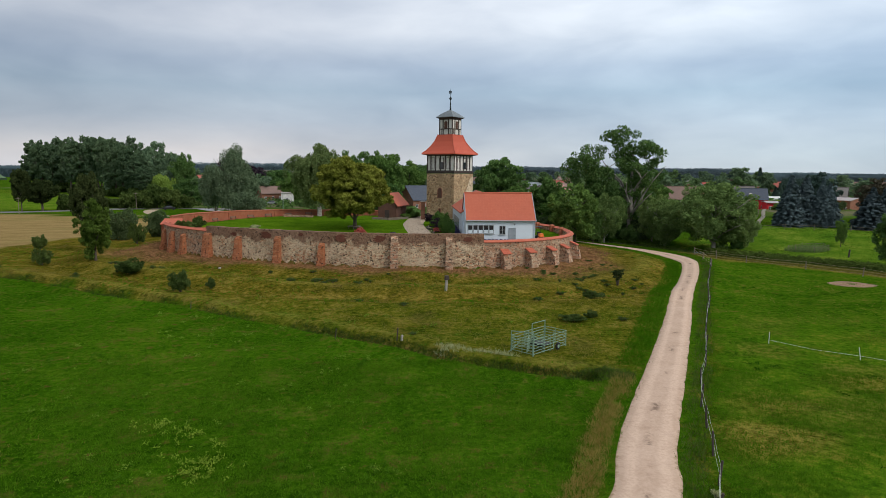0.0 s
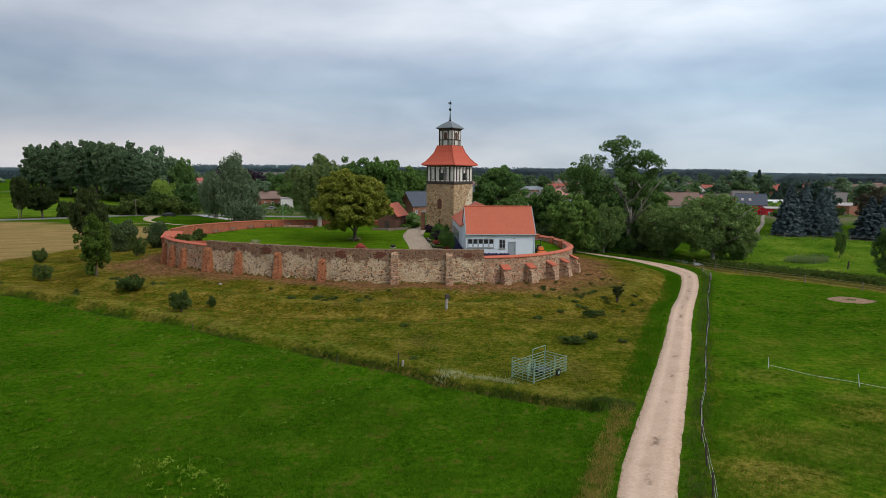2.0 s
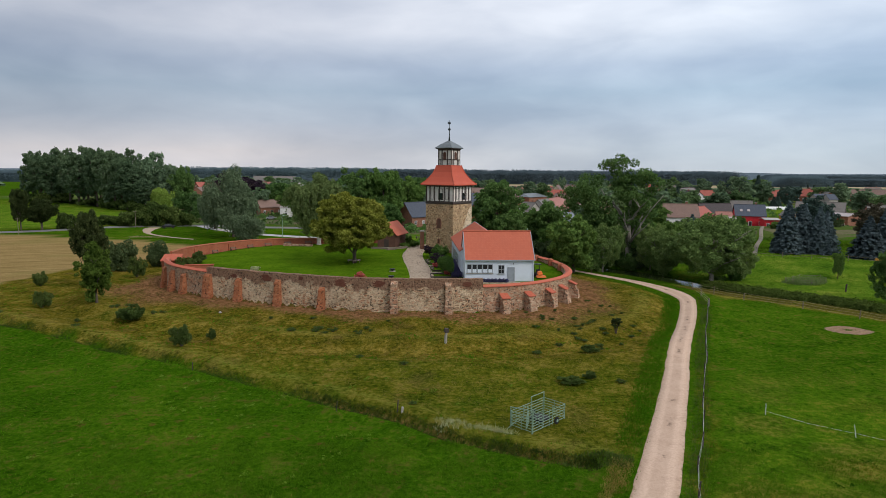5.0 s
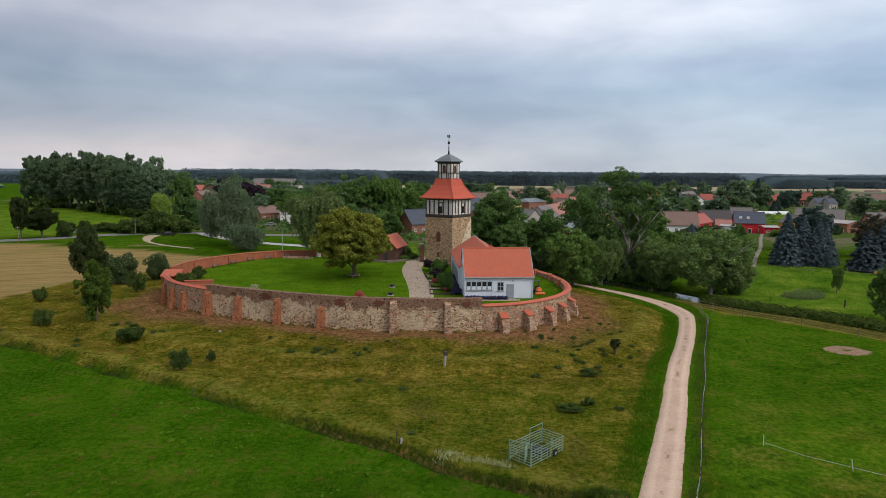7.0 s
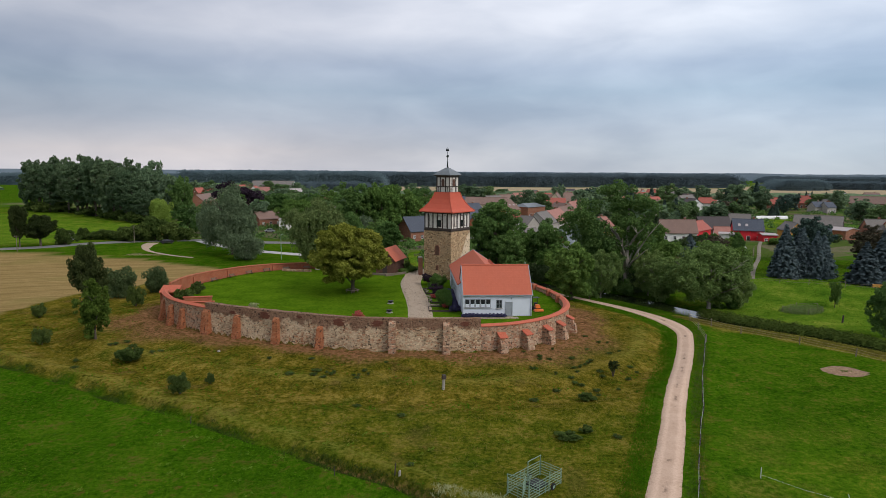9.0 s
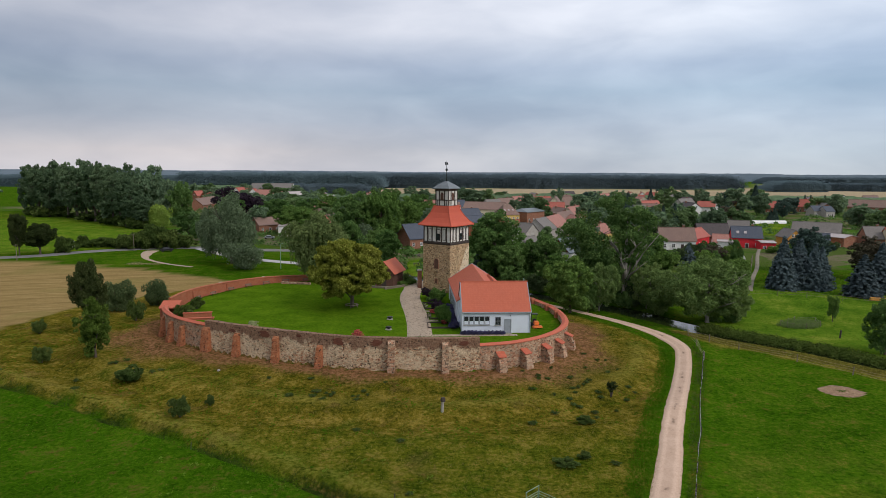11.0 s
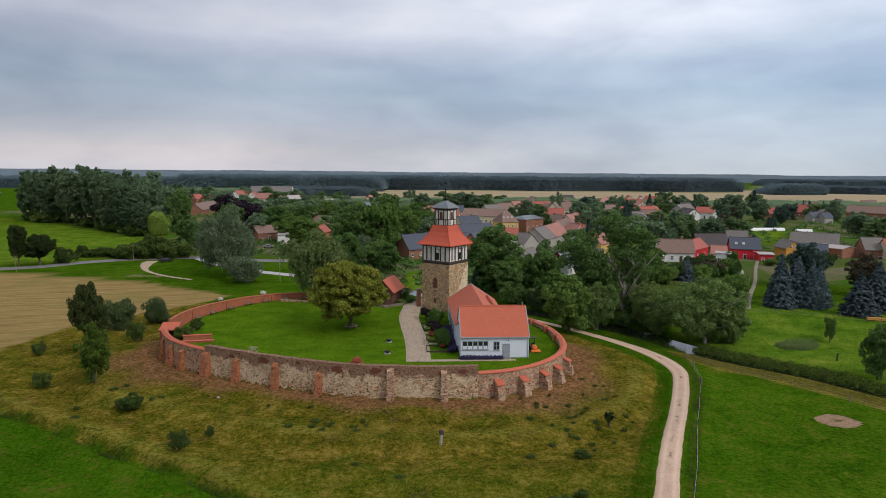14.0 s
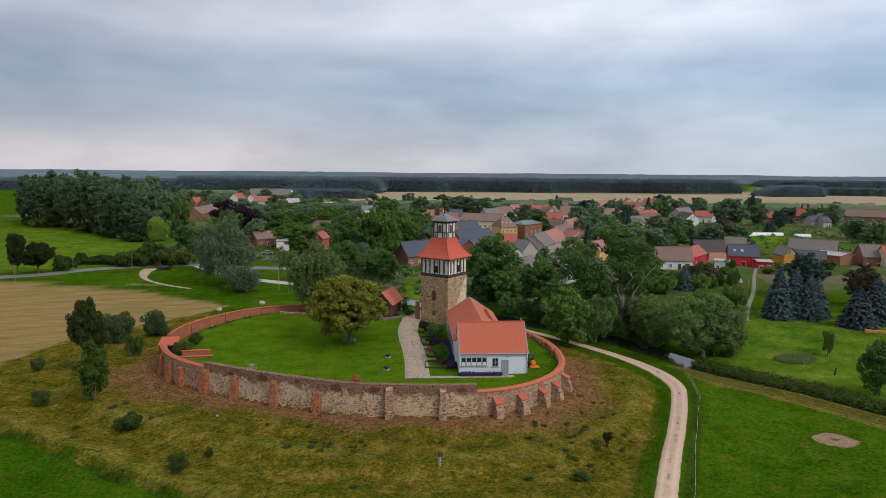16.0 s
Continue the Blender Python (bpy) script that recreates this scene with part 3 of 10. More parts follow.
class Shape:
    """Collects vertices and faces of one mesh."""

    def __init__(self):
        self.v, self.f = [], []

    def add(self, verts, faces, m=None):
        n = len(self.v)
        self.v += [m @ Vector(p) for p in verts] if m else [Vector(p) for p in verts]
        self.f += [tuple(i + n for i in f) for f in faces]
        return self

    def box(self, x0, y0, z0, x1, y1, z1, m=None, taper=0.0):
        t = taper
        return self.add([(x0, y0, z0), (x1, y0, z0), (x1, y1, z0), (x0, y1, z0), (x0 + t, y0 + t, z1), (x1 - t, y0 + t, z1), (x1 - t, y1 - t, z1), (x0 + t, y1 - t, z1)],
                        [(3, 2, 1, 0), (4, 5, 6, 7), (0, 1, 5, 4), (1, 2, 6, 5), (2, 3, 7, 6), (3, 0, 4, 7)], m)

    def tube(self, points, radii, sides=7):
        """A tapered round bar along points."""
        rings = []
        pts = [Vector(p) for p in points]
        for i, p in enumerate(pts):
            d = (pts[min(i + 1, len(pts) - 1)] - pts[max(i - 1, 0)]).normalized()
            a = d.cross(Vector((0.31, 0.87, 0.2))).normalized()
            b = d.cross(a)
            r = radii[i] if isinstance(radii, (list, tuple)) else radii
            rings.append([p + r * (math.cos(k) * a + math.sin(k) * b) for k in (2 * math.pi * j / sides for j in range(sides))])
        n = len(self.v)
        self.v += [q for ring in rings for q in ring]
        for i in range(len(rings) - 1):
            for j in range(sides):
                k = (j + 1) % sides
                self.f.append((n + i * sides + j, n + i * sides + k, n + (i + 1) * sides + k, n + (i + 1) * sides + j))
        self.f.append(tuple(n + j for j in reversed(range(sides))))
        self.f.append(tuple(n + (len(rings) - 1) * sides + j for j in range(sides)))
        return self

    def mesh(self, name, material, smooth=False):
        return mesh_of(name, self.v, self.f, material, smooth)


def curve_points(ctrl, step):
    """Points along a smooth curve through ctrl, about step apart."""
    c = [Vector(p) for p in ctrl]
    out = []
    for i in range(len(c) - 1):
        p0, p1, p2, p3 = c[max(i - 1, 0)], c[i], c[i + 1], c[min(i + 2, len(c) - 1)]
        n = max(1, int((p2 - p1).length / step))
        for k in range(n):
            t = k / n
            out.append(0.5 * ((2 * p1) + (p2 - p0) * t + (2 * p0 - 5 * p1 + 4 * p2 - p3) * t * t + (3 * p1 - p0 - 3 * p2 + p3) * t ** 3))
    out.append(c[-1])
    return out


def smooth01(x):
    x = np.clip(x, 0, 1)
    return x * x * (3 - 2 * x)


# ---- the ring of the old wall, in plan ----
RING_LEFT = [(-46.2, 104.2), (-45.6, 102.0), (-42.6, 97.8), (-38.9, 94.7), (-35.0, 92.3)]
RING_FRONT = [(-35.0, 92.3), (-31.0, 90.4), (-26.4, 88.3), (-21.9, 86.5), (-13.5, 83.7), (-6.5, 82.8), (0.3, 82.6), (5.3, 83.1)]
RING_RIGHT = [(5.3, 83.1), (9.7, 84.5), (14.0, 87.4), (17.5, 91.5), (19.5, 95.8), (20.3, 100.3), (20.2, 106.0), (18.9, 112.0), (15.5, 119.0), (9.0, 125.5)]
RING_BACK = [(-14.0, 137.0), (-21.0, 136.2), (-27.7, 134.9), (-31.2, 134.0), (-35.6, 132.1), (-40.3, 128.1), (-43.3, 123.4), (-45.8, 118.2), (-46.9, 113.0), (-46.7, 107.0)]
RING = [p for run in (RING_LEFT, RING_FRONT, RING_RIGHT) for p in curve_points([(*q, 0) for q in run], 1.5)] + [Vector((4, 134, 0))] + curve_points([(*q, 0) for q in RING_BACK], 1.5)
RING_XY = np.array([(p.x, p.y) for p in RING])
CANAL = [(-30, 190), (-8, 166), (10, 151), (21, 142.5), (31, 133.2), (38.2, 126), (42.2, 119.5), (47.0, 111.5), (53, 105), (60, 98.5), (66, 90.5), (78, 76), (110, 40), (200, -60)]
DITCH = [(-78, 92), (-56.6, 79.4), (-50.3, 76.1), (-44.9, 72.8), (-41.0, 70.6), (-37.0, 68.0), (-31.1, 64.9), (-27.5, 63.3), (-22.9, 60.4), (-17.5, 57.2), (-13.1, 54.5), (-8.6, 51.6), (-5.6, 50.1), (-2.7, 48.4), (0.7, 45.3), (5.8, 42.7), (10.0, 40.9)]
TRACK = [(-60, -190), (-25, -60), (-3, 0), (4.8, 17), (8.8, 25.2), (10.3, 29.6), (12.8, 35.7), (16.7, 44.8), (22.9, 59.7), (24.5, 63.9), (28.6, 73.6), (32.8, 83.1), (36.6, 92.5), (38.6, 99.5), (37.6, 107.2), (33.4, 115.6), (29.3, 121.6), (23.4, 128.7), (16.0, 137.0), (6.0, 146.0), (-8, 154), (-26, 160)]

FORK = [(-99.5, 216.5), (-98.2, 209.8), (-93.6, 198.6), (-87.9, 191.2), (-79.8, 184.6), (-71.5, 180.2)]
SCUFF, SCUFFS = 0.5, [(-97.6, 190.7), (-91.7, 193.0), (-82.4, 187.4), (-80.9, 183.4), (-91.9, 181.0)]


def seg_distance(px, py, pts):
    best = np.full(px.shape, 1e9)
    for (ax, ay), (bx, by) in zip(pts[:-1], pts[1:]):
        dx, dy = bx - ax, by - ay
        t = np.clip(((px - ax) * dx + (py - ay) * dy) / (dx * dx + dy * dy + 1e-9), 0, 1)
        best = np.minimum(best, np.hypot(px - ax - t * dx, py - ay - t * dy))
    return best


def inside(px, py, poly):
    hit = np.zeros(px.shape, bool)
    for (ax, ay), (bx, by) in zip(poly, list(poly[1:]) + [poly[0]]):
        cross = (ay > py) != (by > py)
        hit ^= cross & (px < (bx - ax) * (py - ay) / (by - ay + 1e-12) + ax)
    return hit


RING_CLOSED = np.vstack([RING_XY, RING_XY[:1]])


def ring_distance(px, py):
    d = seg_distance(px, py, [tuple(p) for p in RING_CLOSED])
    return np.where(inside(px, py, [tuple(p) for p in RING_XY]), -d, d)


def court_height(y):
    return 3.1 + 0.028 * np.clip(y - 93, 0, 40)


def wave(px, py, s, seed):
    """A soft roll of the land."""
    return np.sin(px / s + seed) * np.cos(py / (s * 1.3) - seed * 2) * 0.5 + np.sin((px + py) / (s * 0.61) + seed * 3) * 0.3


def height_at(px, py):
    px, py = np.asarray(px, float), np.asarray(py, float)
    d = ring_distance(px, py)
    foot = 0.95 + 2.5 * smooth01((py - 117) / 14) * np.exp(-((px + 4) / 15) ** 2)
    out = foot * (1 - smooth01((d - 1.0) / 15)) + 0.10 * wave(px, py, 7, 1.0) * smooth01(d / 6)
    out = out + 0.16 * wave(px, py, 4.2, 2.3) * smooth01((d - 2) / 6) * (1 - smooth01((d - 26) / 10))
    # a low rampart and a shallow trough run round the wall
    front = 1 - smooth01((py - 100) / 14)
    out = out + front * (0.45 * np.exp(-((d - 11.5) / 1.9) ** 2) - 0.35 * np.exp(-((d - 6.5) / 2.4) ** 2) - 0.25 * np.exp(-((d - 15.5) / 1.8) ** 2) + 0.4 * np.exp(-((d - 20.5) / 2.2) ** 2))
    dit = seg_distance(px, py, DITCH)
    out = out - (0.45 + 0.35 * smooth01((px + 14) / 8)) * (1 - smooth01((dit - 0.3) / 0.8)) + 0.25 * (1 - smooth01(np.abs(dit - 1.7) / 1.0))
    can = seg_distance(px, py, CANAL)
    out = np.where(d > 0, out - 1.25 * (1 - smooth01((can - 2.0) / 2.2)), out)
    # beyond the canal the meadow climbs to the gardens
    rise = 2.6 * smooth01((can - 13) / 17) * smooth01((px - 46) / 18) * (1 - 0.7 * smooth01((py - 200) / 40)) * (1 - smooth01((py - 240) / 160))
    out = out + np.where(px + py > 150, rise, 0.0)
    t = np.clip((d + 0.62) / 0.5, 0, 1)
    return court_height(py) * (1 - t) + out * t


def ground_z(x, y):
    return float(height_at(np.array([x]), np.array([y]))[0])


# ---- the ground, one sheet to the horizon ----


def spread(lo, hi, step, far):
    a = list(np.arange(lo, hi + 0.01, step))
    s, p = step, hi
    while p < far:
        s *= 1.16
        p += s
        a.append(p)
    s, p = step, lo
    left = []
    while p > -far:
        s *= 1.16
        p -= s
        left.append(p)
    return np.array(left[::-1] + a)


def bare_reach(px, py):
    """How far the withered ground reaches from the foot of the wall."""
    return 3.0 + 3.0 * smooth01((px - 4) / 8) + 3.2 * smooth01((-34 - px) / 8) + 1.2 * np.sin(px / 2.3) * np.cos(py / 3.1)


def build_ground():
    gx, gy = spread(-78, 76, 0.5, 4900), spread(18, 150, 0.5, 4900)
    X, Y = np.meshgrid(gx, gy)
    px, py = X.ravel(), Y.ravel()
    z = height_at(px, py)
    w, h = len(gx), len(gy)
    i = np.arange(w * h).reshape(h, w)
    quads = np.stack([i[:-1, :-1], i[:-1, 1:], i[1:, 1:], i[1:, :-1]], -1).reshape(-1, 4)
    me = bpy.data.meshes.new("ground")
    me.from_pydata(np.stack([px, py, z], 1).tolist(), [], quads.tolist())
    me.materials.append(M_GROUND)
    me.polygons.foreach_set("use_smooth", [True] * len(me.polygons))
    rag = lambda s, k: k * (np.sin(px * 1.7 / s + 1.3 * np.sin(py / s)) + np.sin(py * 2.3 / s + np.sin(px * 1.1 / s)))
    qx, qy = px + rag(2.0, 0.35), py + rag(1.7, 0.35)

    def soft(poly, edge):
        d = seg_distance(qx, qy, list(poly) + [poly[0]])
        return smooth01(0.5 + np.where(inside(qx, qy, poly), d, -d) / (2 * edge))

    ring = ring_distance(px, py)
    mound = [(-90, 100), (-56.5, 79.9), (-50.2, 76.6), (-44.8, 73.3), (-40.9, 71.1), (-36.9, 68.5), (-31.0, 65.4), (-27.4, 63.8), (-22.8, 60.9), (-17.4, 57.7), (-13.0, 55.0), (-8.5, 52.1), (-5.5, 50.6), (-2.6, 48.9), (0.7, 45.8), (5.8, 43.3), (10.5, 41.6), (13.0, 42.5),
             (15.6, 47.5), (20.2, 60), (25.9, 73), (30.0, 82.5), (33.4, 92), (34.8, 99), (34, 105), (30, 113), (24, 121), (14, 132), (2, 143), (-16, 148), (-40, 150), (-56, 149), (-74, 125), (-77, 108)]
    stubble = [(-77, 106), (-74, 125), (-56.5, 149), (-53, 157), (-84, 175), (-120, 187), (-260, 215), (-330, 170), (-240, 110), (-110, 96)]
    wheat = [(-112, 655), (-60, 720), (60, 640), (300, 690), (420, 700), (760, 640), (1500, 500), (2200, 900), (1700, 1690), (900, 1690), (560, 1200), (500, 1120), (-100, 1060), (-140, 900)]
    village = [(-100, 236), (-60, 228), (-20, 176), (20, 156), (46, 142), (64, 150), (80, 168), (112, 168), (180, 190), (800, 430), (700, 600), (250, 640), (-160, 640), (-330, 470), (-150, 320)]
    beyond = [(52, 109), (62, 101), (70, 92), (84, 74), (150, 60), (150, 130), (100, 140), (72, 146), (60, 140), (46, 124)]
    paddock = [(13, 22), (16.5, 34), (23, 49), (29, 63), (40, 90), (43, 103), (56, 86), (76, 56), (90, 30), (60, 10), (20, 10)]
    west = [(-430, 170), (-230, 190), (-140, 205), (-118, 222), (-130, 290), (-200, 350), (-330, 420), (-900, 700), (-1200, 300)]
    straw = lambda cx, cy, rx, ry: smooth01(1.25 - np.hypot((qx - cx) / rx, (qy - cy) / ry))
    bank = smooth01(1 - np.abs(seg_distance(qx, qy, CANAL) - 4.4) / 1.6) * smooth01((px - 38) / 6) * smooth01((112 - py) / 6) * 0.0
    verge = smooth01(1 - np.abs(seg_distance(qx, qy, TRACK) - 2.6) / 0.7) * 0.5 * smooth01((70 - py) / 15)
    fence_strip = smooth01(2 - np.abs(seg_distance(qx, qy, CANAL) - 6.4) / 1.9) * np.where(inside(px, py, [(40, 110), (52, 107), (70, 86), (112, 36), (104, 26), (60, 76), (44, 98)]), 1.0, 0.0)
    dry = np.clip(np.maximum.reduce([soft(mound, 0.8), 1.0 * straw(17.6, 31.5, 4.4, 3.2), 0.9 * straw(20.5, 36.0, 4.0, 2.4), 0.9 * straw(28.0, 40.5, 4.6, 2.2), 0.6 * straw(26, 33, 5, 2), 0.5 * straw(36, 52, 4, 2), verge, fence_strip]), 0, 1)
    dry = dry * np.where(ring < 0, 0, 1) * (1 - 0.35 * smooth01((ring - 14) / 8) * smooth01((72 - py) / 14) * soft(mound, 0.8))
    reach = bare_reach(px, py)
    bare = np.where(ring > 0, smooth01(1.5 - ring / reach) * np.where((py < 112), 1, 0.2), 0)
    bare = np.maximum(bare, 0.9 * straw(-50.5, 101, 6.5, 7))
    bare = np.maximum(bare, smooth01(1.3 - seg_distance(px, py, DITCH) / 0.55) * smooth01((px + 13) / 5))
    worn = np.maximum.reduce([straw(17.6, 31.5, 4.4, 3.2), 0.8 * straw(20.5, 36.0, 4.0, 2.4), 0.9 * straw(28.0, 40.5, 4.6, 2.2), 0.6 * straw(26, 33, 5, 2), 0.5 * straw(36, 52, 4, 2)])
    dd = seg_distance(qx, qy, DITCH)
    strip_ = 0.8 * np.exp(-((dd - 2.3) / 1.0) ** 2) * np.where(inside(px, py, mound), 1, 0)
    strip_ = strip_ + 0.9 * fence_strip + 0.8 * worn
    lawn = np.where(ring < -0.2, 1.0 - 0.6 * smooth01((px - 11) / 4) * smooth01((py - 90) / 5), 0.0)
    sand = np.maximum(smooth01(0.5 + 2.2 * (1.0 - np.hypot((px + rag(1.1, 0.12) - 51.4) / 2.7, (py + rag(0.9, 0.12) - 78.5) / 2.1))), SCUFF * soft(SCUFFS, 2.0))
    for key, chans in (("zone_a", (dry, bare, soft(stubble, 0.8))), ("zone_b", (lawn, soft(wheat, 12), sand)), ("zone_c", (soft(village, 6), np.maximum.reduce([soft(beyond, 2), soft([(-10.5, 198), (-2, 198), (-1.5, 168), (-6.5, 165), (-9.5, 175)], 1.5), 0.8 * soft(west, 4), 0.9 * soft([(140, 292), (162, 292), (192, 352), (168, 352)], 2), 0.5 * soft(paddock, 1.5) * (1 - worn) * (1 - 0.75 * smooth01((py - 42) / 26))]), np.where(ring > 0, 0.75 * np.exp(-((ring - 10.6) / 1.3) ** 2) * (0.6 + 0.4 * np.sin(px / 3.7)), 0) * smooth01((104 - py) / 10) + strip_))):
        a = me.color_attributes.new(key, "FLOAT_COLOR", "POINT")
        a.data.foreach_set("color", np.stack([*chans, np.ones_like(px)], 1).astype(np.float32).ravel())
    me.update()
    tagged(new("ground", me), "flat green pasture, dry grass mound, mown lawn and stubble fields", "ground", kind="structure")


build_ground()


def strip(name, ctrl, breadth, material, label, lift=0.03, step=1.0, ragged=0.0, category="road", crown=0.03):
    """A road or path that follows the land, its edges sunk into the ground."""
    pts = curve_points([(*p, 0) for p in ctrl], step)
    cols = ((-0.5, -0.12), (-0.44, 0.0), (-0.2, crown * 0.3), (0.0, crown), (0.2, crown * 0.3), (0.44, 0.0), (0.5, -0.12))
    v, f = [], []
    for i, p in enumerate(pts):
        d = (pts[min(i + 1, len(pts) - 1)] - pts[max(i - 1, 0)]).normalized()
        side = Vector((d.y, -d.x, 0))
        width = breadth(p.y) if callable(breadth) else breadth
        wid = [width * (1 + ragged * noise.noise(Vector((i * step * 0.6, 9.1 * k_, 0)))) for k_ in (1, 2)]
        for k, (a, dz) in enumerate(cols):
            q = p + side * a * wid[k > 3]
            v.append((q.x, q.y, dz + lift))
    zs = height_at(np.array([q[0] for q in v]), np.array([q[1] for q in v]))
    v = [(q[0], q[1], q[2] + float(z)) for q, z in zip(v, zs)]
    n = len(cols)
    for i in range(len(pts) - 1):
        for k in range(n - 1):
            f.append((i * n + k, i * n + k + 1, (i + 1) * n + k + 1, (i + 1) * n + k))
    me = mesh_of(name, v, f, material, True)
    me.attributes.new("across", "FLOAT", "POINT").data.foreach_set("value", [cols[k % n][0] for k in range(len(v))])
    tagged(new(name, me), label, category, kind="structure")


track_width = lambda y: 3.12 - 0.57 * float(smooth01((y - 28) / 36))
strip("road", [(x - 0.16 * float(smooth01((y - 24) / 10)), y) for x, y in TRACK], track_width, M_TRACK, "pale sandy farm track curving past the mound", 0.04, 0.6, 0.07)
strip("pavement", [(-3.1, 92.6), (-3.3, 96.5), (-3.6, 100.6), (-4.3, 106.6), (-5.3, 113.2), (-5.9, 118.5), (-5.9, 122.5), (-5.6, 128), (-5.8, 137), (-8, 146)], 4.1, M_COBBLE, "pale cobbled path across the lawn", 0.05, 0.8, 0.02, "path")
strip("pavement_east", [(-3.0, 93.2), (4.0, 93.6), (11.6, 94.0)], 0.9, M_COBBLE, "narrow cobbled path along the white house", 0.05, 0.8, 0.02, "path")
strip("road_north", [(-420, 150), (-220, 178), (-139, 196.5), (-121, 212), (-103, 222.5), (-86, 226), (-66, 220), (-40, 222), (0, 236), (60, 262)], 7.2, M_ASPHALT, "grey asphalt country road", 0.05, 3.0, 0.0)
strip("road_fork", FORK, lambda y: 1.3 + 3.2 * float(smooth01((y - 192) / 22)), M_FORK, "worn sandy path leaving the country road", 0.035, 2.0, 0.3, "path")
strip("road_west", [(-86, 224), (-76, 212), (-63, 200), (-48, 191), (-36, 185), (-26, 176), (-20, 163)], 4.0, M_CONCRETE_ROAD, "pale concrete lane to the old church", 0.06, 3.0, 0.0)


def build_water():
    v, f = [], []
    pts = curve_points([(*p, 0) for p in CANAL], 3.0)
    for i, p in enumerate(pts):
        d = (pts[min(i + 1, len(pts) - 1)] - pts[max(i - 1, 0)]).normalized()
        for s in (-3.6, 3.6):
            v.append((p.x + d.y * s, p.y - d.x * s, -0.5))
    for i in range(len(pts) - 1):
        f.append((2 * i, 2 * i + 1, 2 * i + 3, 2 * i + 2))
    tagged(new("water", mesh_of("water", v, f, M_WATER)), "still dark canal water between reedy banks", "water", kind="structure")


build_water()

# ---- the old wall ----


def wall_run(name, ctrl, top, thick, material, label, coping=None, ragged=0.0, face_noise=0.05, step=0.55, bottom=-0.8):
    """A masonry wall along a curve: uneven faces, a worn top, and a tiled coping where it has one."""
    pts = curve_points([(*p, 0) for p in ctrl], step)
    rng = random.Random(len(pts) * 7)
    rows = 7
    v, f = [], []
    total = len(pts) - 1
    tops = []
    for i, p in enumerate(pts):
        d = (pts[min(i + 1, total)] - pts[max(i - 1, 0)]).normalized()
        out = Vector((d.y, -d.x, 0))
        u = i / total
        h = top[0] + (top[1] - top[0]) * u + ragged * (noise.noise(Vector((i * 0.33, 2.1, 0))) + 0.5 * rng.uniform(-1, 1))
        base = ground_z(p.x + out.x * 0.8, p.y + out.y * 0.8) + bottom
        tops.append((p, out, h))
        for k in range(rows):
            zz = base + (h - base) * k / (rows - 1)
            q = p + out * (face_noise * noise.noise(Vector((p.x * 0.9, p.y * 0.9, zz * 1.3))) - 0.03 * k / rows)
            v.append((q.x, q.y, zz))
        for k in reversed(range(rows)):
            zz = base + (h - base) * k / (rows - 1)
            q = p - out * thick
            v.append((q.x, q.y, zz))
    n = 2 * rows
    for i in range(total):
        for k in range(n - 1):
            f.append((i * n + k, (i + 1) * n + k, (i + 1) * n + k + 1, i * n + k + 1))
    f.append(tuple(range(n)))
    f.append(tuple(total * n + k for k in reversed(range(n))))
    wall = tagged(new(name, mesh_of(name, v, f, material)), label, "wall", kind="structure")
    if coping:
        over, rise, cmat = coping
        v, f = [], []
        prof = ((over, -0.05), (over, 0.03), (-thick / 2, rise), (-thick - over, 0.03), (-thick - over, -0.05))
        for p, out, h in tops:
            v += [(p.x + out.x * a, p.y + out.y * a, h + b) for a, b in prof]
        n = len(prof)
        for i in range(total):
            for k in range(n):
                m = (k + 1) % n
                f.append((i * n + k, (i + 1) * n + k, (i + 1) * n + m, i * n + m))
        f.append(tuple(range(n)))
        f.append(tuple(total * n + k for k in reversed(range(n))))
        part("coping", mesh_of("coping", v, f, cmat), wall, "sloping red tile coping")
    return wall


wall_left = wall_run("wall_west", RING_LEFT, (5.0, 4.75), 0.75, M_RUBBLE, "rubble stone wall with red tile coping", (0.10, 0.28, M_TILE))
wall_front = wall_run("wall_south", RING_FRONT, (5.45, 5.55), 0.8, M_FIELDSTONE, "old fieldstone ring wall with a worn uncapped top", None, 0.06, 0.10)
wall_right = wall_run("wall_east", RING_RIGHT, (4.45, 4.2), 0.8, M_RUBBLE, "rubble stone ring wall with red tile coping", (0.12, 0.26, M_TILE))
wall_back = wall_run("wall_north", RING_BACK, (5.2, 5.75), 0.4, M_BRICK, "red brick garden wall with a brick coping", (0.08, 0.16, M_BRICK))


def ring_pose(ctrl, x):
    """Place and outward turn on a wall run, where it passes the given x."""
    pts = curve_points([(*p, 0) for p in ctrl], 0.3)
    i = min(range(len(pts)), key=lambda k: abs(pts[k].x - x) + (0 if k else 0.001))
    d = (pts[min(i + 1, len(pts) - 1)] - pts[max(i - 1, 0)]).normalized()
    return pts[i], math.degrees(math.atan2(d.y, d.x))


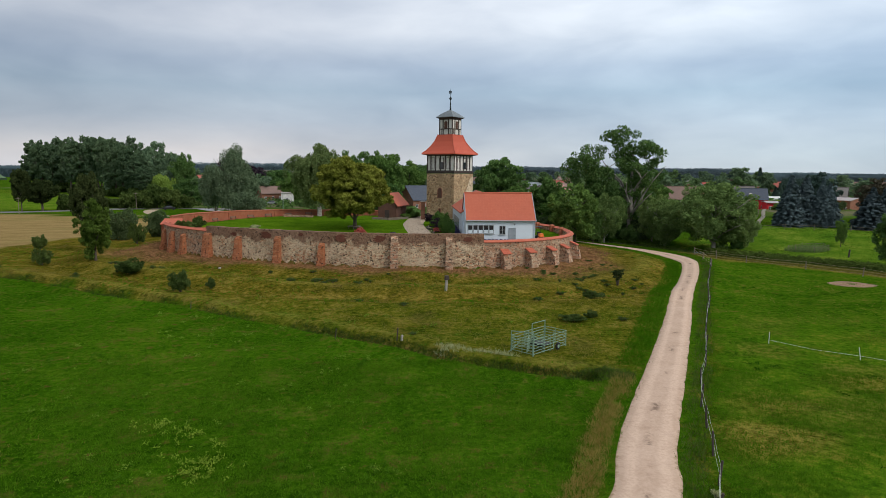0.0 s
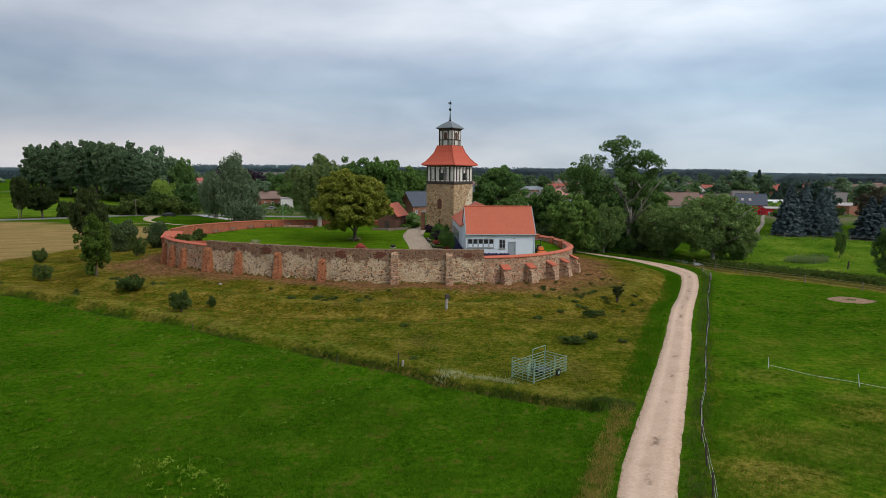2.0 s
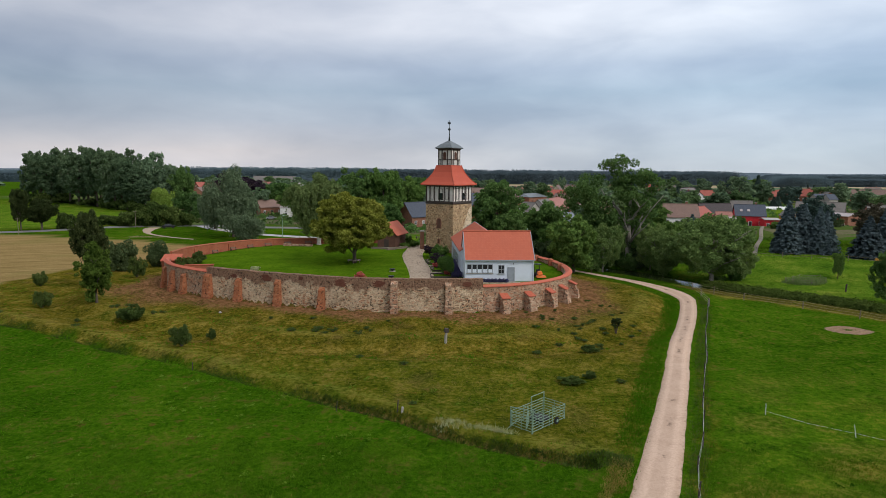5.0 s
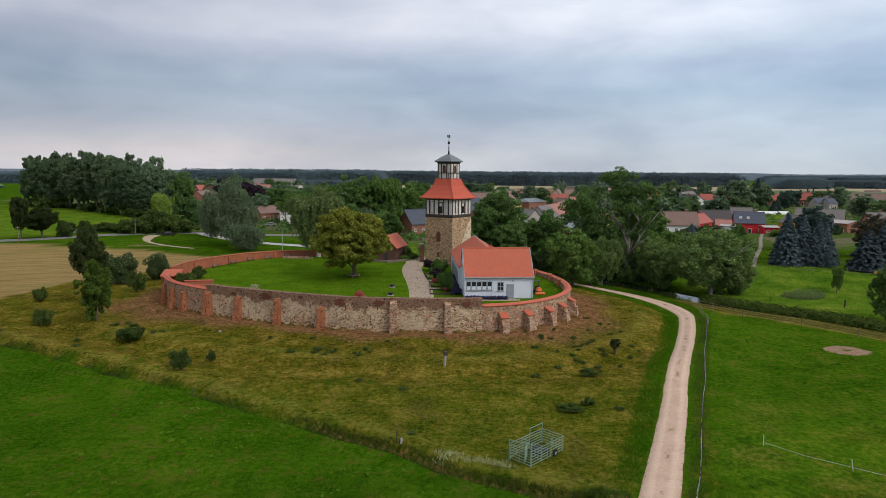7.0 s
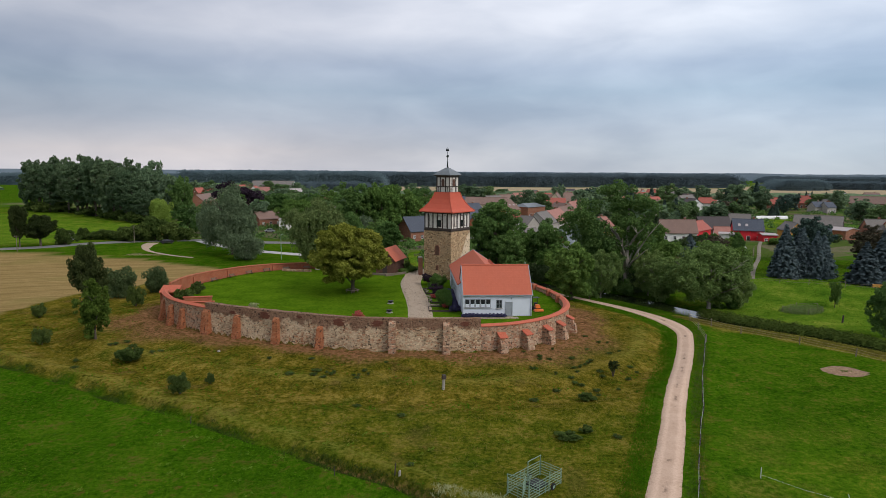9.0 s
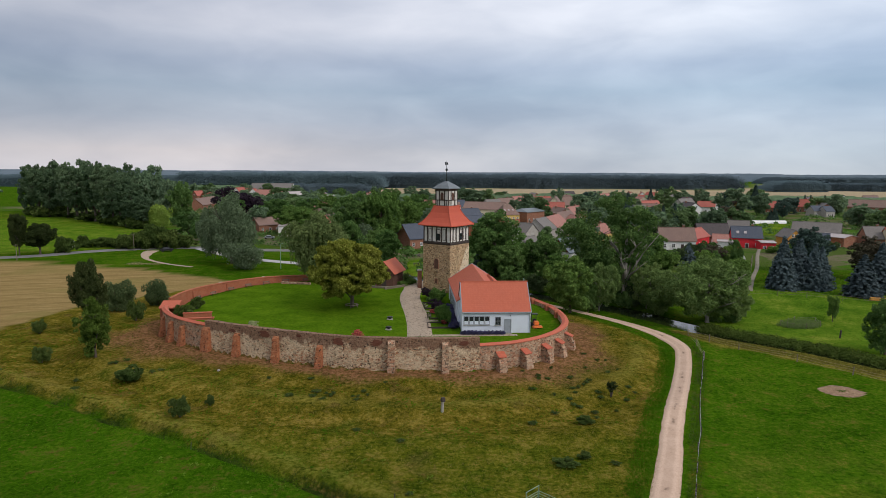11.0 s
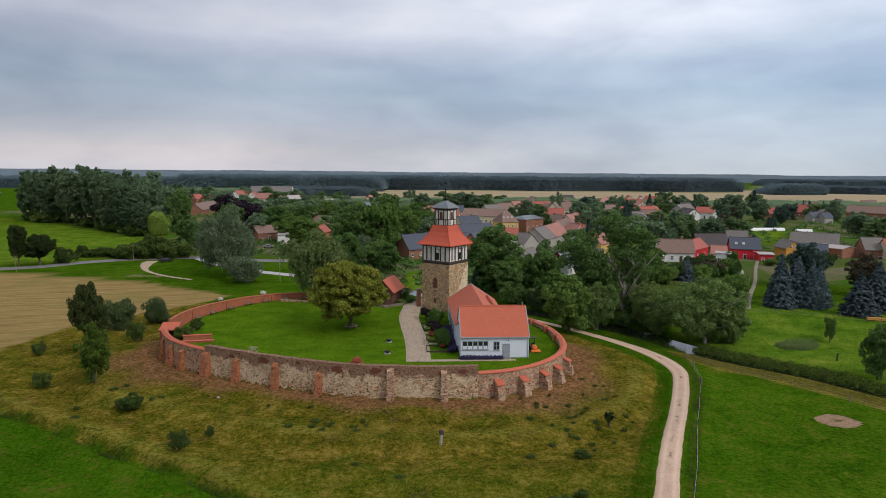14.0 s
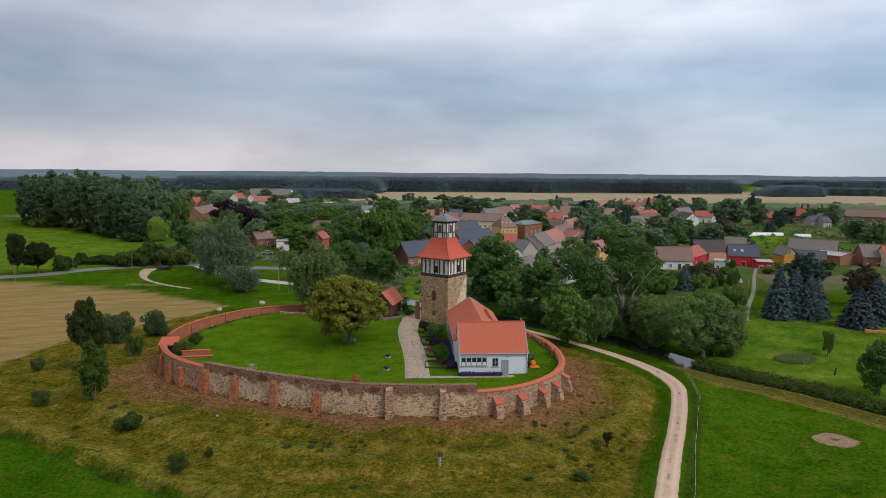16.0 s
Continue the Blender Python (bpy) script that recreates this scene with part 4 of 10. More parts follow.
def buttress(p, turn, top, wide, deep, material, parent, cap=None, steps=False):
    """A battered pier against the wall's outer face; its outer side is local -y."""
    base = ground_z(p.x + 1.2 * math.sin(radians(turn)), p.y - 1.2 * math.cos(radians(turn))) - 0.6
    m = pose(p.x, p.y, 0, 0, 0, turn)
    s = Shape()
    w0, w1 = wide / 2 + 0.08, wide / 2
    levels = ((base, deep + 0.25), (base + (top - base) * 0.35, deep + 0.12), (base + (top - base) * 0.36, deep), (top - 0.35, deep * 0.62), (top, deep * 0.12)) if not steps else \
        ((base, deep + 0.5), (base + 1.9, deep + 0.22), (base + 1.95, deep), (top - 0.55, deep * 0.85), (top - 0.5, deep * 0.85))
    rng = random.Random(int(p.x * 13))
    v = []
    for z, dd in levels:
        w = w0 + (w1 - w0) * (z - base) / (top - base)
        j = [rng.uniform(-0.05, 0.05) for _ in range(4)]
        v += [(-w + j[0], 0.2, z), (-w + j[1], -dd, z), (w + j[2], -dd + j[3], z), (w, 0.2, z)]
    if steps:
        v[-4:] = [(-w1, 0.2, top), (-w1, -deep * 0.85, top - 0.5), (w1, -deep * 0.85, top - 0.5), (w1, 0.2, top)]
    f = [(0, 3, 2, 1)]
    for i in range(len(levels) - 1):
        a, b = 4 * i, 4 * i + 4
        for k in range(4):
            f.append((a + k, a + (k + 1) % 4, b + (k + 1) % 4, b + k))
    n = len(v) - 4
    f.append((n, n + 1, n + 2, n + 3))
    s.add(v, f, m)
    b = part("buttress", s.mesh("buttress", material), parent)
    if cap:
        c = Shape()
        o = 0.1
        rows = 3
        y0, y1 = 0.05, -deep * 0.85 - 0.14
        for r in range(rows):
            a, bb = y0 + (y1 - y0) * r / rows, y0 + (y1 - y0) * (r + 1) / rows - 0.05
            slope = -0.55 / (y1 - y0)
            za, zb = top + 0.08 + (a - y0) * -slope * -1, 0
            za = top + 0.06 - 0.5 * r / rows
            zb = top + 0.06 - 0.5 * (r + 1) / rows
            c.add([(-w1 - o, a, za), (w1 + o, a, za), (w1 + o, bb, zb), (-w1 - o, bb, zb), (-w1 - o, a, za + 0.09), (w1 + o, a, za + 0.09), (w1 + o, bb, zb + 0.09), (-w1 - o, bb, zb + 0.09)],
                  [(0, 1, 2, 3), (7, 6, 5, 4), (4, 5, 1, 0), (5, 6, 2, 1), (6, 7, 3, 2), (7, 4, 0, 3)], m)
        part("cap", c.mesh("cap", cap), b, "red roof tiles")


for x, top in ((-44.6, 4.3), (-42.0, 4.2), (-39.3, 4.1)):
    p, turn = ring_pose(RING_LEFT, x)
    buttress(p, turn, top, 0.8, 0.8, M_BUTTRESS, wall_left)
for x, top, wide, mat in ((-34.6, 4.5, 1.3, M_BUTTRESS), (-29.3, 4.3, 0.95, M_BUTTRESS), (-22.9, 4.6, 0.85, M_BUTTRESS), (-16.4, 4.0, 0.8, M_BUTTRESS), (-6.6, 5.2, 0.85, M_RUBBLE), (0.75, 5.1, 0.85, M_RUBBLE)):
    p, turn = ring_pose(RING_FRONT, x)
    buttress(p, turn, top, wide, 0.75, mat, wall_front)
for x, top in ((8.0, 3.35), (11.6, 3.35), (14.6, 3.35), (17.0, 3.35), (19.0, 3.4)):
    p, turn = ring_pose(RING_RIGHT[:6], x)
    buttress(p, turn, top, 1.0, 1.15, M_RUBBLE, wall_right, M_TILE, True)
for x, y, turn in ((20.35, 104.5, 92), (19.6, 109.5, 104), (17.8, 114.5, 115), (15.5, 119.0, 125)):
    inner = Vector((x - 0.9, y, 0))
    s = Shape().box(-0.35, -0.3, 2.6, 0.35, 0.4, 4.5, pose(x - 0.9, y, 0, 0, 0, turn)).box(-0.45, -0.4, 4.5, 0.45, 0.5, 4.75, pose(x - 0.9, y, 0, 0, 0, turn), 0.2)
    part("pier", s.mesh("pier", M_BRICK), wall_right, "brick pier with a tiled top")
for i, k in enumerate((8, 20, 30, 38)):
    pts = curve_points([(*p, 0) for p in RING_BACK], 1.0)
    p, q = pts[k], pts[k + 1]
    turn = math.degrees(math.atan2(q.y - p.y, q.x - p.x))
    s = Shape().box(-0.28, -0.15, 3.2, 0.28, 0.62, 5.3, pose(p.x, p.y, 0, 0, 0, turn))
    part("pier", s.mesh("pier", M_BRICK), wall_back)

# patches of old brickwork in the stone face, with toothed edges
M_PATCH = brickwork("dark_old_brick", (0.135, 0.040, 0.026), (0.20, 0.066, 0.040), (0.16, 0.085, 0.055))
for x, z, w, h in ((-8.6, 4.8, 1.6, 0.8), (-13.9, 4.75, 1.5, 1.0), (-24.9, 4.7, 1.7, 0.9), (-30.3, 4.6, 1.2, 0.6), (3.3, 4.9, 1.3, 0.7), (-19.5, 5.0, 0.9, 0.4)):
    p, turn = ring_pose(RING_FRONT, x)
    m = pose(p.x, p.y, 0, 0, 0, turn)
    rng = random.Random(int(x * 10))
    s = Shape()
    n = int(h / 0.1)
    for i in range(n):
        e = 1.0 if 0 < i < n - 1 else 0.6
        s.box(-w / 2 * e * rng.uniform(0.55, 1.15), -0.055, z - h / 2 + 0.1 * i, w / 2 * e * rng.uniform(0.55, 1.15), 0.1, z - h / 2 + 0.1 * i + 0.094, m)
    part("brick_patch", s.mesh("brick_patch", M_PATCH), wall_front, "patch of dark red brick repair")


def tile_roofed_niche():
    """The small tiled roof over the end of the west wall."""
    t = thing("wall_shelter", pose(-45.8, 105.6, -0.7, 0, 0, 8), "small red tiled roof on brick piers at the wall", "shelter")
    part("body", Shape().box(-1.4, -1.1, 3.0, -1.0, 1.1, 5.3).box(1.0, -1.1, 3.0, 1.4, 1.1, 5.3).box(-1.0, 0.7, 3.0, 1.0, 1.1, 5.3).mesh("body", M_BRICK), t)
    part("roof", Shape().add([(-1.5, -1.4, 5.25), (1.5, -1.4, 5.25), (1.5, 1.4, 6.0), (-1.5, 1.4, 6.0), (-1.5, -1.4, 5.4), (1.5, -1.4, 5.4), (1.5, 1.4, 6.15), (-1.5, 1.4, 6.15)],
                             [(3, 2, 1, 0), (4, 5, 6, 7), (0, 1, 5, 4), (1, 2, 6, 5), (2, 3, 7, 6), (3, 0, 4, 7)]).mesh("roof", M_TILE), t, "red tiles")


tile_roofed_niche()


def garden_wall():
    t = thing("garden_wall", pose(-40.3, 103.2, 3.2, 0, 0, 12), "low red brick garden wall with a flat coping", "wall")
    part("body", Shape().box(-2.2, -0.2, 0, 2.2, 0.2, 0.9).mesh("body", M_BRICK), t)
    part("coping", Shape().box(-2.3, -0.3, 0.9, 2.3, 0.3, 1.02).mesh("coping", M_TILE), t)


garden_wall()
t = thing("garden_wall", pose(-39.6, 101.6, 3.1, 0, 0, 12), "lower red brick garden step with a flat coping", "wall")
part("body", Shape().box(-2.4, -0.2, 0, 2.4, 0.2, 0.5).mesh("body", M_BRICK), t)
part("coping", Shape().box(-2.5, -0.3, 0.5, 2.5, 0.3, 0.6).mesh("coping", M_TILE), t)


def lattice(s, w, h, t, bars, depth, m):
    """A frame and its glazing bars in one piece, with an opening for each light."""
    def lines(a, b, n, half):
        out = [a, a + t]
        for k in range(n):
            c = a + (b - a) * (k + 1) / (n + 1)
            out += [c - half, c + half]
        return out + [b - t, b]

    xs, zs = lines(-w / 2, w / 2, bars[0], 0.035), lines(0.0, h, bars[1], 0.03)
    nx, nz = len(xs), len(zs)
    v = [(x, y, z) for y in (-depth, 0.02) for z in zs for x in xs]
    at = lambda side, i, j: side * nx * nz + j * nx + i
    full = lambda i, j: 0 <= i < nx - 1 and 0 <= j < nz - 1 and not (i % 2 and j % 2)
    f = []
    for j in range(nz - 1):
        for i in range(nx - 1):
            if not full(i, j):
                continue
            f.append((at(0, i, j), at(0, i + 1, j), at(0, i + 1, j + 1), at(0, i, j + 1)))
            f.append((at(1, i, j + 1), at(1, i + 1, j + 1), at(1, i + 1, j), at(1, i, j)))
            for di, dj, a, b in ((-1, 0, (i, j + 1), (i, j)), (1, 0, (i + 1, j), (i + 1, j + 1)), (0, -1, (i, j), (i + 1, j)), (0, 1, (i + 1, j + 1), (i, j + 1))):
                if not full(i + di, j + dj):
                    f.append((at(0, *b), at(0, *a), at(1, *a), at(1, *b)))
    return s.add(v, f, m)


def window(parent, m, w, h, frame_mat=M_FRAME, bars=(1, 1), depth=0.10, arched=False):
    """A window proud of its wall: frame with bars, a pane and a sill. Local x along the wall, -y outwards."""
    t = 0.09
    f = part("window", lattice(Shape(), w, h, t, bars, depth, m).mesh("window", frame_mat), parent)
    part("pane", Shape().box(-w / 2 + t, -0.035, t, w / 2 - t, 0.01, h - t, m).mesh("pane", M_GLASS), f)
    part("sill", Shape().box(-w / 2 - 0.08, -depth - 0.1, -0.07, w / 2 + 0.08, 0.02, -0.005, m).mesh("sill", M_STONE), f)


def door(parent, m, w, h, mat, frame_mat=M_FRAME):
    s = Shape().box(-w / 2 - 0.1, -0.1, 0, -w / 2, 0.02, h + 0.1, m).box(w / 2, -0.1, 0, w / 2 + 0.1, 0.02, h + 0.1, m).box(-w / 2, -0.1, h, w / 2, 0.02, h + 0.1, m)
    f = part("door_frame", s.mesh("door_frame", frame_mat), parent)
    part("door", Shape().box(-w / 2, -0.05, 0.02, w / 2, 0.01, h, m).mesh("door", mat), f)
    part("handle", Shape().box(w / 2 - 0.14, -0.12, 1.0, w / 2 - 0.10, -0.05, 1.06, m).mesh("handle", M_BLACK), f)


# ---- the church tower ----


def frustum(z0, z1, a, b, s=None):
    """A square block, half sides a below and b above."""
    s = s or Shape()
    return s.add([(-a, -a, z0), (a, -a, z0), (a, a, z0), (-a, a, z0), (-b, -b, z1), (b, -b, z1), (b, b, z1), (-b, b, z1)],
                 [(3, 2, 1, 0), (4, 5, 6, 7), (0, 1, 5, 4), (1, 2, 6, 5), (2, 3, 7, 6), (3, 0, 4, 7)])


def half_timber(parent, a, z0, z1, posts, openings):
    """Infill and beams of one timber stage on all four sides."""
    part("infill", frustum(z0, z1, a, a).mesh("infill", M_PANEL), parent, "white plaster panels between timbers")
    for side in range(4):
        m = pose(0, 0, 0, 0, 0, 90 * side)
        w, d = 0.12, 0.06
        part("sill_beam", Shape().box(-a - d, -a - d, z0 - 0.02, a, -a + 0.03, z0 + 0.24, m).mesh("sill_beam", M_TIMBER), parent)
        part("plate_beam", Shape().box(-a - d, -a - d, z1 - 0.22, a, -a + 0.03, z1, m).mesh("plate_beam", M_TIMBER), parent)
        for u in posts[:-1]:
            x = u * a
            x = max(-a + w - d, min(a - w, x))
            part("stud", Shape().box(x - w, -a - d, z0 + 0.24, x + w, -a + 0.03, z1 - 0.22, m).mesh("stud", M_TIMBER), parent)
        for x, wd, lo, hi in openings:
            o = Shape().box(x * a - wd / 2, -a - 0.035, lo, x * a + wd / 2, -a + 0.03, hi, m)
            for k in range(5):
                zz = lo + (hi - lo) * (k + 0.5) / 5
                o.box(x * a - wd / 2, -a - 0.075, zz - 0.05, x * a + wd / 2, -a - 0.03, zz + 0.03, m)
            part("louvre", o.mesh("louvre", M_TIMBER), parent, "dark louvred sound opening")


def build_tower():
    t = thing("church_tower", pose(0.95, 126.9, 0, 0, 0, -35.4), "square fieldstone church tower with half-timbered belfry and red tiled roof", "tower")
    a = 3.28
    s = Shape()
    rng = random.Random(3)
    n, rows = 14, 20
    for side in range(4):
        m = pose(0, 0, 0, 0, 0, 90 * side)
        v = []
        for r in range(rows + 1):
            z = 2.6 + (13.35 - 2.6) * r / rows
            for k in range(n + 1):
                x = -a + 2 * a * k / n
                e = 0.0 if k in (0, n) else 0.07 * noise.noise(Vector((x * 1.3 + side * 9, z * 1.3, 0)))
                v.append((x, -a - e, z))
        f = [(r * (n + 1) + k, r * (n + 1) + k + 1, (r + 1) * (n + 1) + k + 1, (r + 1) * (n + 1) + k) for r in range(rows) for k in range(n)]
        s.add(v, f, m)
    part("shaft", s.mesh("shaft", M_TOWERSTONE), t, "brown fieldstone masonry")
    part("ledge", frustum(13.42, 13.72, a + 0.04, a + 0.1).mesh("ledge", M_TIMBER), t, "dark timber sill")
    # arched opening and slits in the stone
    for side, z, w, h in ((0, 8.6, 0.85, 1.9), (0, 5.6, 0.35, 0.9), (2, 8.6, 0.85, 1.9)):
        m = pose(0, 0, 0, 0, 0, 90 * side)
        pts = [(-w / 2, z), (w / 2, z)] + [(w / 2 * math.cos(k), z + h - w / 2 + w / 2 * math.sin(k)) for k in (math.pi * j / 8 for j in range(9))]
        v = [(x, -a - 0.10, zz) for x, zz in pts] + [(x, -a + 0.1, zz) for x, zz in pts]
        k = len(pts)
        fr = [tuple(range(k))] + [(i, (i + 1) % k, k + (i + 1) % k, k + i) for i in range(k)]
        part("opening", Shape().add(v, fr, m).mesh("opening", M_SHED), t, "dark arched opening with brick surround")
        rim = Shape()
        for i in range(1, k):
            p, q = pts[i], pts[(i + 1) % k]
            ang = math.degrees(math.atan2(q[1] - p[1], q[0] - p[0]))
            rim.box(0, -0.16, -0.14, math.hypot(q[0] - p[0], q[1] - p[1]), 0, 0.0, m @ pose(p[0], -a + 0.02, p[1], 0, -ang, 0))
        part("surround", rim.mesh("surround", M_BRICK_OLD), t, "red brick surround")
    # plastered scar of the lost nave's gable on the side wall
    m = pose(0, 0, 0, 0, 0, 90)
    sc = [(-2.6, 3.4), (a - 0.05, 3.4), (a - 0.05, 12.9), (2.2, 12.2), (0.2, 8.6), (-1.6, 6.0)]
    v = [(x, -a - 0.085, z) for x, z in sc] + [(x, -a + 0.05, z) for x, z in sc]
    k = len(sc)
    part("gable_scar", Shape().add(v, [tuple(range(k))] + [(i, (i + 1) % k, k + (i + 1) % k, k + i) for i in range(k)], m).mesh("gable_scar", M_SCAR), t, "pale plastered scar of a lost gable")
    half_timber(t, a - 0.08, 13.72, 17.0, (-1, -0.72, -0.36, 0, 0.36, 0.72, 1), ())
    for side in range(4):
        m = pose(0, 0, 0, 0, 0, 90 * side)
        b = a - 0.08
        f = Shape().box(0.10 * b - 0.55, -b - 0.1, 14.2, 0.10 * b - 0.45, -b, 16.4, m).box(0.10 * b + 0.45, -b - 0.1, 14.2, 0.10 * b + 0.55, -b, 16.4, m).box(0.1 * b - 0.45, -b - 0.1, 16.3, 0.1 * b + 0.45, -b, 16.4, m).box(0.1 * b - 0.45, -b - 0.1, 14.2, 0.1 * b + 0.45, -b, 14.3, m)
        w = part("belfry_window", f.mesh("belfry_window", M_TIMBER), t, "dark belfry window")
        part("pane", Shape().box(0.1 * b - 0.45, -b - 0.07, 14.3, 0.1 * b + 0.45, -b + 0.01, 15.55, m).mesh("pane", M_GLASS), w)
        for x in (-0.54, 0.56):
            fr = Shape()
            cx, hw = x * b, 0.34
            fr.box(cx - hw, -b - 0.035, 14.25, cx - hw + 0.06, -b, 16.5, m).box(cx + hw - 0.06, -b - 0.035, 14.25, cx + hw, -b, 16.5, m)
            fr.box(cx - hw + 0.06, -b - 0.035, 16.44, cx + hw - 0.06, -b, 16.5, m).box(cx - hw + 0.06, -b - 0.035, 14.25, cx + hw - 0.06, -b, 14.31, m)
            part("panel_frame", fr.mesh("panel_frame", M_TIMBER), t)
    # swept roof
    s = Shape()
    prof = ((17.05, 4.02), (17.22, 4.02), (17.75, 3.42), (18.6, 2.78), (19.6, 2.2), (20.6, 1.86), (20.95, 1.78))
    for (z0, r0), (z1, r1) in zip(prof, prof[1:]):
        s.add([(-r0, -r0, z0), (r0, -r0, z0), (r0, r0, z0), (-r0, r0, z0), (-r1, -r1, z1), (r1, -r1, z1), (r1, r1, z1), (-r1, r1, z1)],
              [(0, 1, 5, 4), (1, 2, 6, 5), (2, 3, 7, 6), (3, 0, 4, 7)])
    s.add([(-4.02, -4.02, 17.05), (4.02, -4.02, 17.05), (4.02, 4.02, 17.05), (-4.02, 4.02, 17.05)], [(3, 2, 1, 0)])
    part("roof", s.mesh("roof", M_TILE_TOWER), t, "swept red tiled roof")
    for side in range(4):
        h = Shape().tube([(r * 1.0, -r * 1.0, z + 0.04) for z, r in prof[1:]], 0.09, 6)
        o = part("hip", h.mesh("hip", M_TILE_TOWER), t, "ridge tiles")
        o.matrix_basis = pose(0, 0, 0, 0, 0, 90 * side)
    part("eaves_board", frustum(16.92, 17.05, a + 0.1, 3.95).mesh("eaves_board", M_TIMBER), t)
    # lantern
    b = 1.52
    half_timber(t, b, 20.75, 24.05, (-1, -0.42, 0.42, 1), ())
    for side in range(4):
        m = pose(0, 0, 0, 0, 0, 90 * side)
        part("mid_rail", Shape().box(-b + 0.05, -b - 0.055, 21.95, b - 0.05, -b + 0.03, 22.13, m).mesh("mid_rail", M_TIMBER), t)
        arch = [(-0.36, 22.13), (0.36, 22.13)] + [(0.36 * math.cos(k), 23.2 + 0.36 * math.sin(k)) for k in (math.pi * j / 8 for j in range(9))]
        v = [(x, -b - 0.045, z) for x, z in arch] + [(x, -b + 0.03, z) for x, z in arch]
        k = len(arch)
        lv = Shape().add(v, [tuple(range(k))] + [(i, (i + 1) % k, k + (i + 1) % k, k + i) for i in range(k)], m)
        for i in range(6):
            lv.box(-0.33, -b - 0.085, 22.22 + 0.18 * i, 0.33, -b - 0.04, 22.29 + 0.18 * i, m)
        part("louvre", lv.mesh("louvre", M_SHED), t, "dark brown arched louvre")
        for x in (-0.7, 0.7):
            part("stud", Shape().box(x * b - 0.05, -b - 0.05, 20.99, x * b + 0.05, -b + 0.03, 21.95, m).mesh("stud", M_TIMBER), t)
    part("lantern_roof", frustum(24.38, 25.1, 2.02, 1.2, frustum(24.25, 24.38, 2.02, 2.02)).mesh("lantern_roof", M_ZINC), t, "grey metal lantern roof")
    part("lantern_top", frustum(25.1, 25.75, 1.2, 0.22).mesh("lantern_top", M_ZINC), t, "grey metal lantern roof")
    part("lantern_eave_board", frustum(24.05, 24.25, b + 0.1, 1.95).mesh("lantern_eave_board", M_TIMBER), t)
    part("spire", Shape().tube([(0, 0, 25.7), (0, 0, 26.4), (0, 0, 27.6), (0, 0, 29.8)], [0.2, 0.12, 0.07, 0.03], 8).mesh("spire", M_COPPER, True), t, "slim dark metal spire")
    ball = Shape().tube([(0, 0, 27.72), (0, 0, 27.8), (0, 0, 28.0), (0, 0, 28.2), (0, 0, 28.28)], [0.05, 0.2, 0.28, 0.2, 0.05], 10)
    part("ball", ball.mesh("ball", M_COPPER, True), t, "dark metal ball")
    vane = Shape().box(-0.35, -0.03, 29.0, 0.35, 0.03, 29.12).box(-0.1, -0.03, 29.12, 0.25, 0.03, 29.45).box(-0.4, -0.03, 29.1, -0.2, 0.03, 29.5)
    part("weather_vane", vane.mesh("weather_vane", M_COPPER), t, "metal weather vane")


build_tower()


def gable_mesh(L, W, eave, ridge, z0=-0.3):
    """Walls with gables; the ridge runs along x."""
    l, w = L / 2, W / 2
    return Shape().add([(-l, -w, z0), (l, -w, z0), (l, w, z0), (-l, w, z0), (-l, -w, eave), (l, -w, eave), (l, w, eave), (-l, w, eave), (-l, 0, ridge - 0.12), (l, 0, ridge - 0.12)],
                       [(3, 2, 1, 0), (0, 1, 5, 4), (2, 3, 7, 6), (1, 2, 6, 9, 5), (3, 0, 4, 8, 7), (4, 5, 9, 8), (6, 7, 8, 9)])


def gable_roof(L, W, eave, ridge, over=0.35, side=0.25, thick=0.16, hip=0.0):
    """Two roof slabs with overhang and thickness."""
    s = Shape()
    l, w = L / 2 + side, W / 2
    slope = (ridge - eave) / w
    o, zo = w + over, eave - over * slope
    for k in (-1, 1):
        p = [(-l, k * o, zo), (l, k * o, zo), (l - hip, 0, ridge), (-l + hip, 0, ridge)]
        q = [(x, y, z + thick) for x, y, z in p]
        f = [(0, 1, 2, 3), (7, 6, 5, 4), (0, 4, 5, 1), (1, 5, 6, 2), (2, 6, 7, 3), (3, 7, 4, 0)]
        s.add(p + q, f if k > 0 else [tuple(reversed(g)) for g in f])
    if hip:
        for k in (-1, 1):
            s.add([(k * l, -o, zo + thick), (k * l, o, zo + thick), (k * (l - hip), 0, ridge + thick)], [(0, 1, 2) if k > 0 else (2, 1, 0)])
    return s


# ---- the white house inside the wall ----


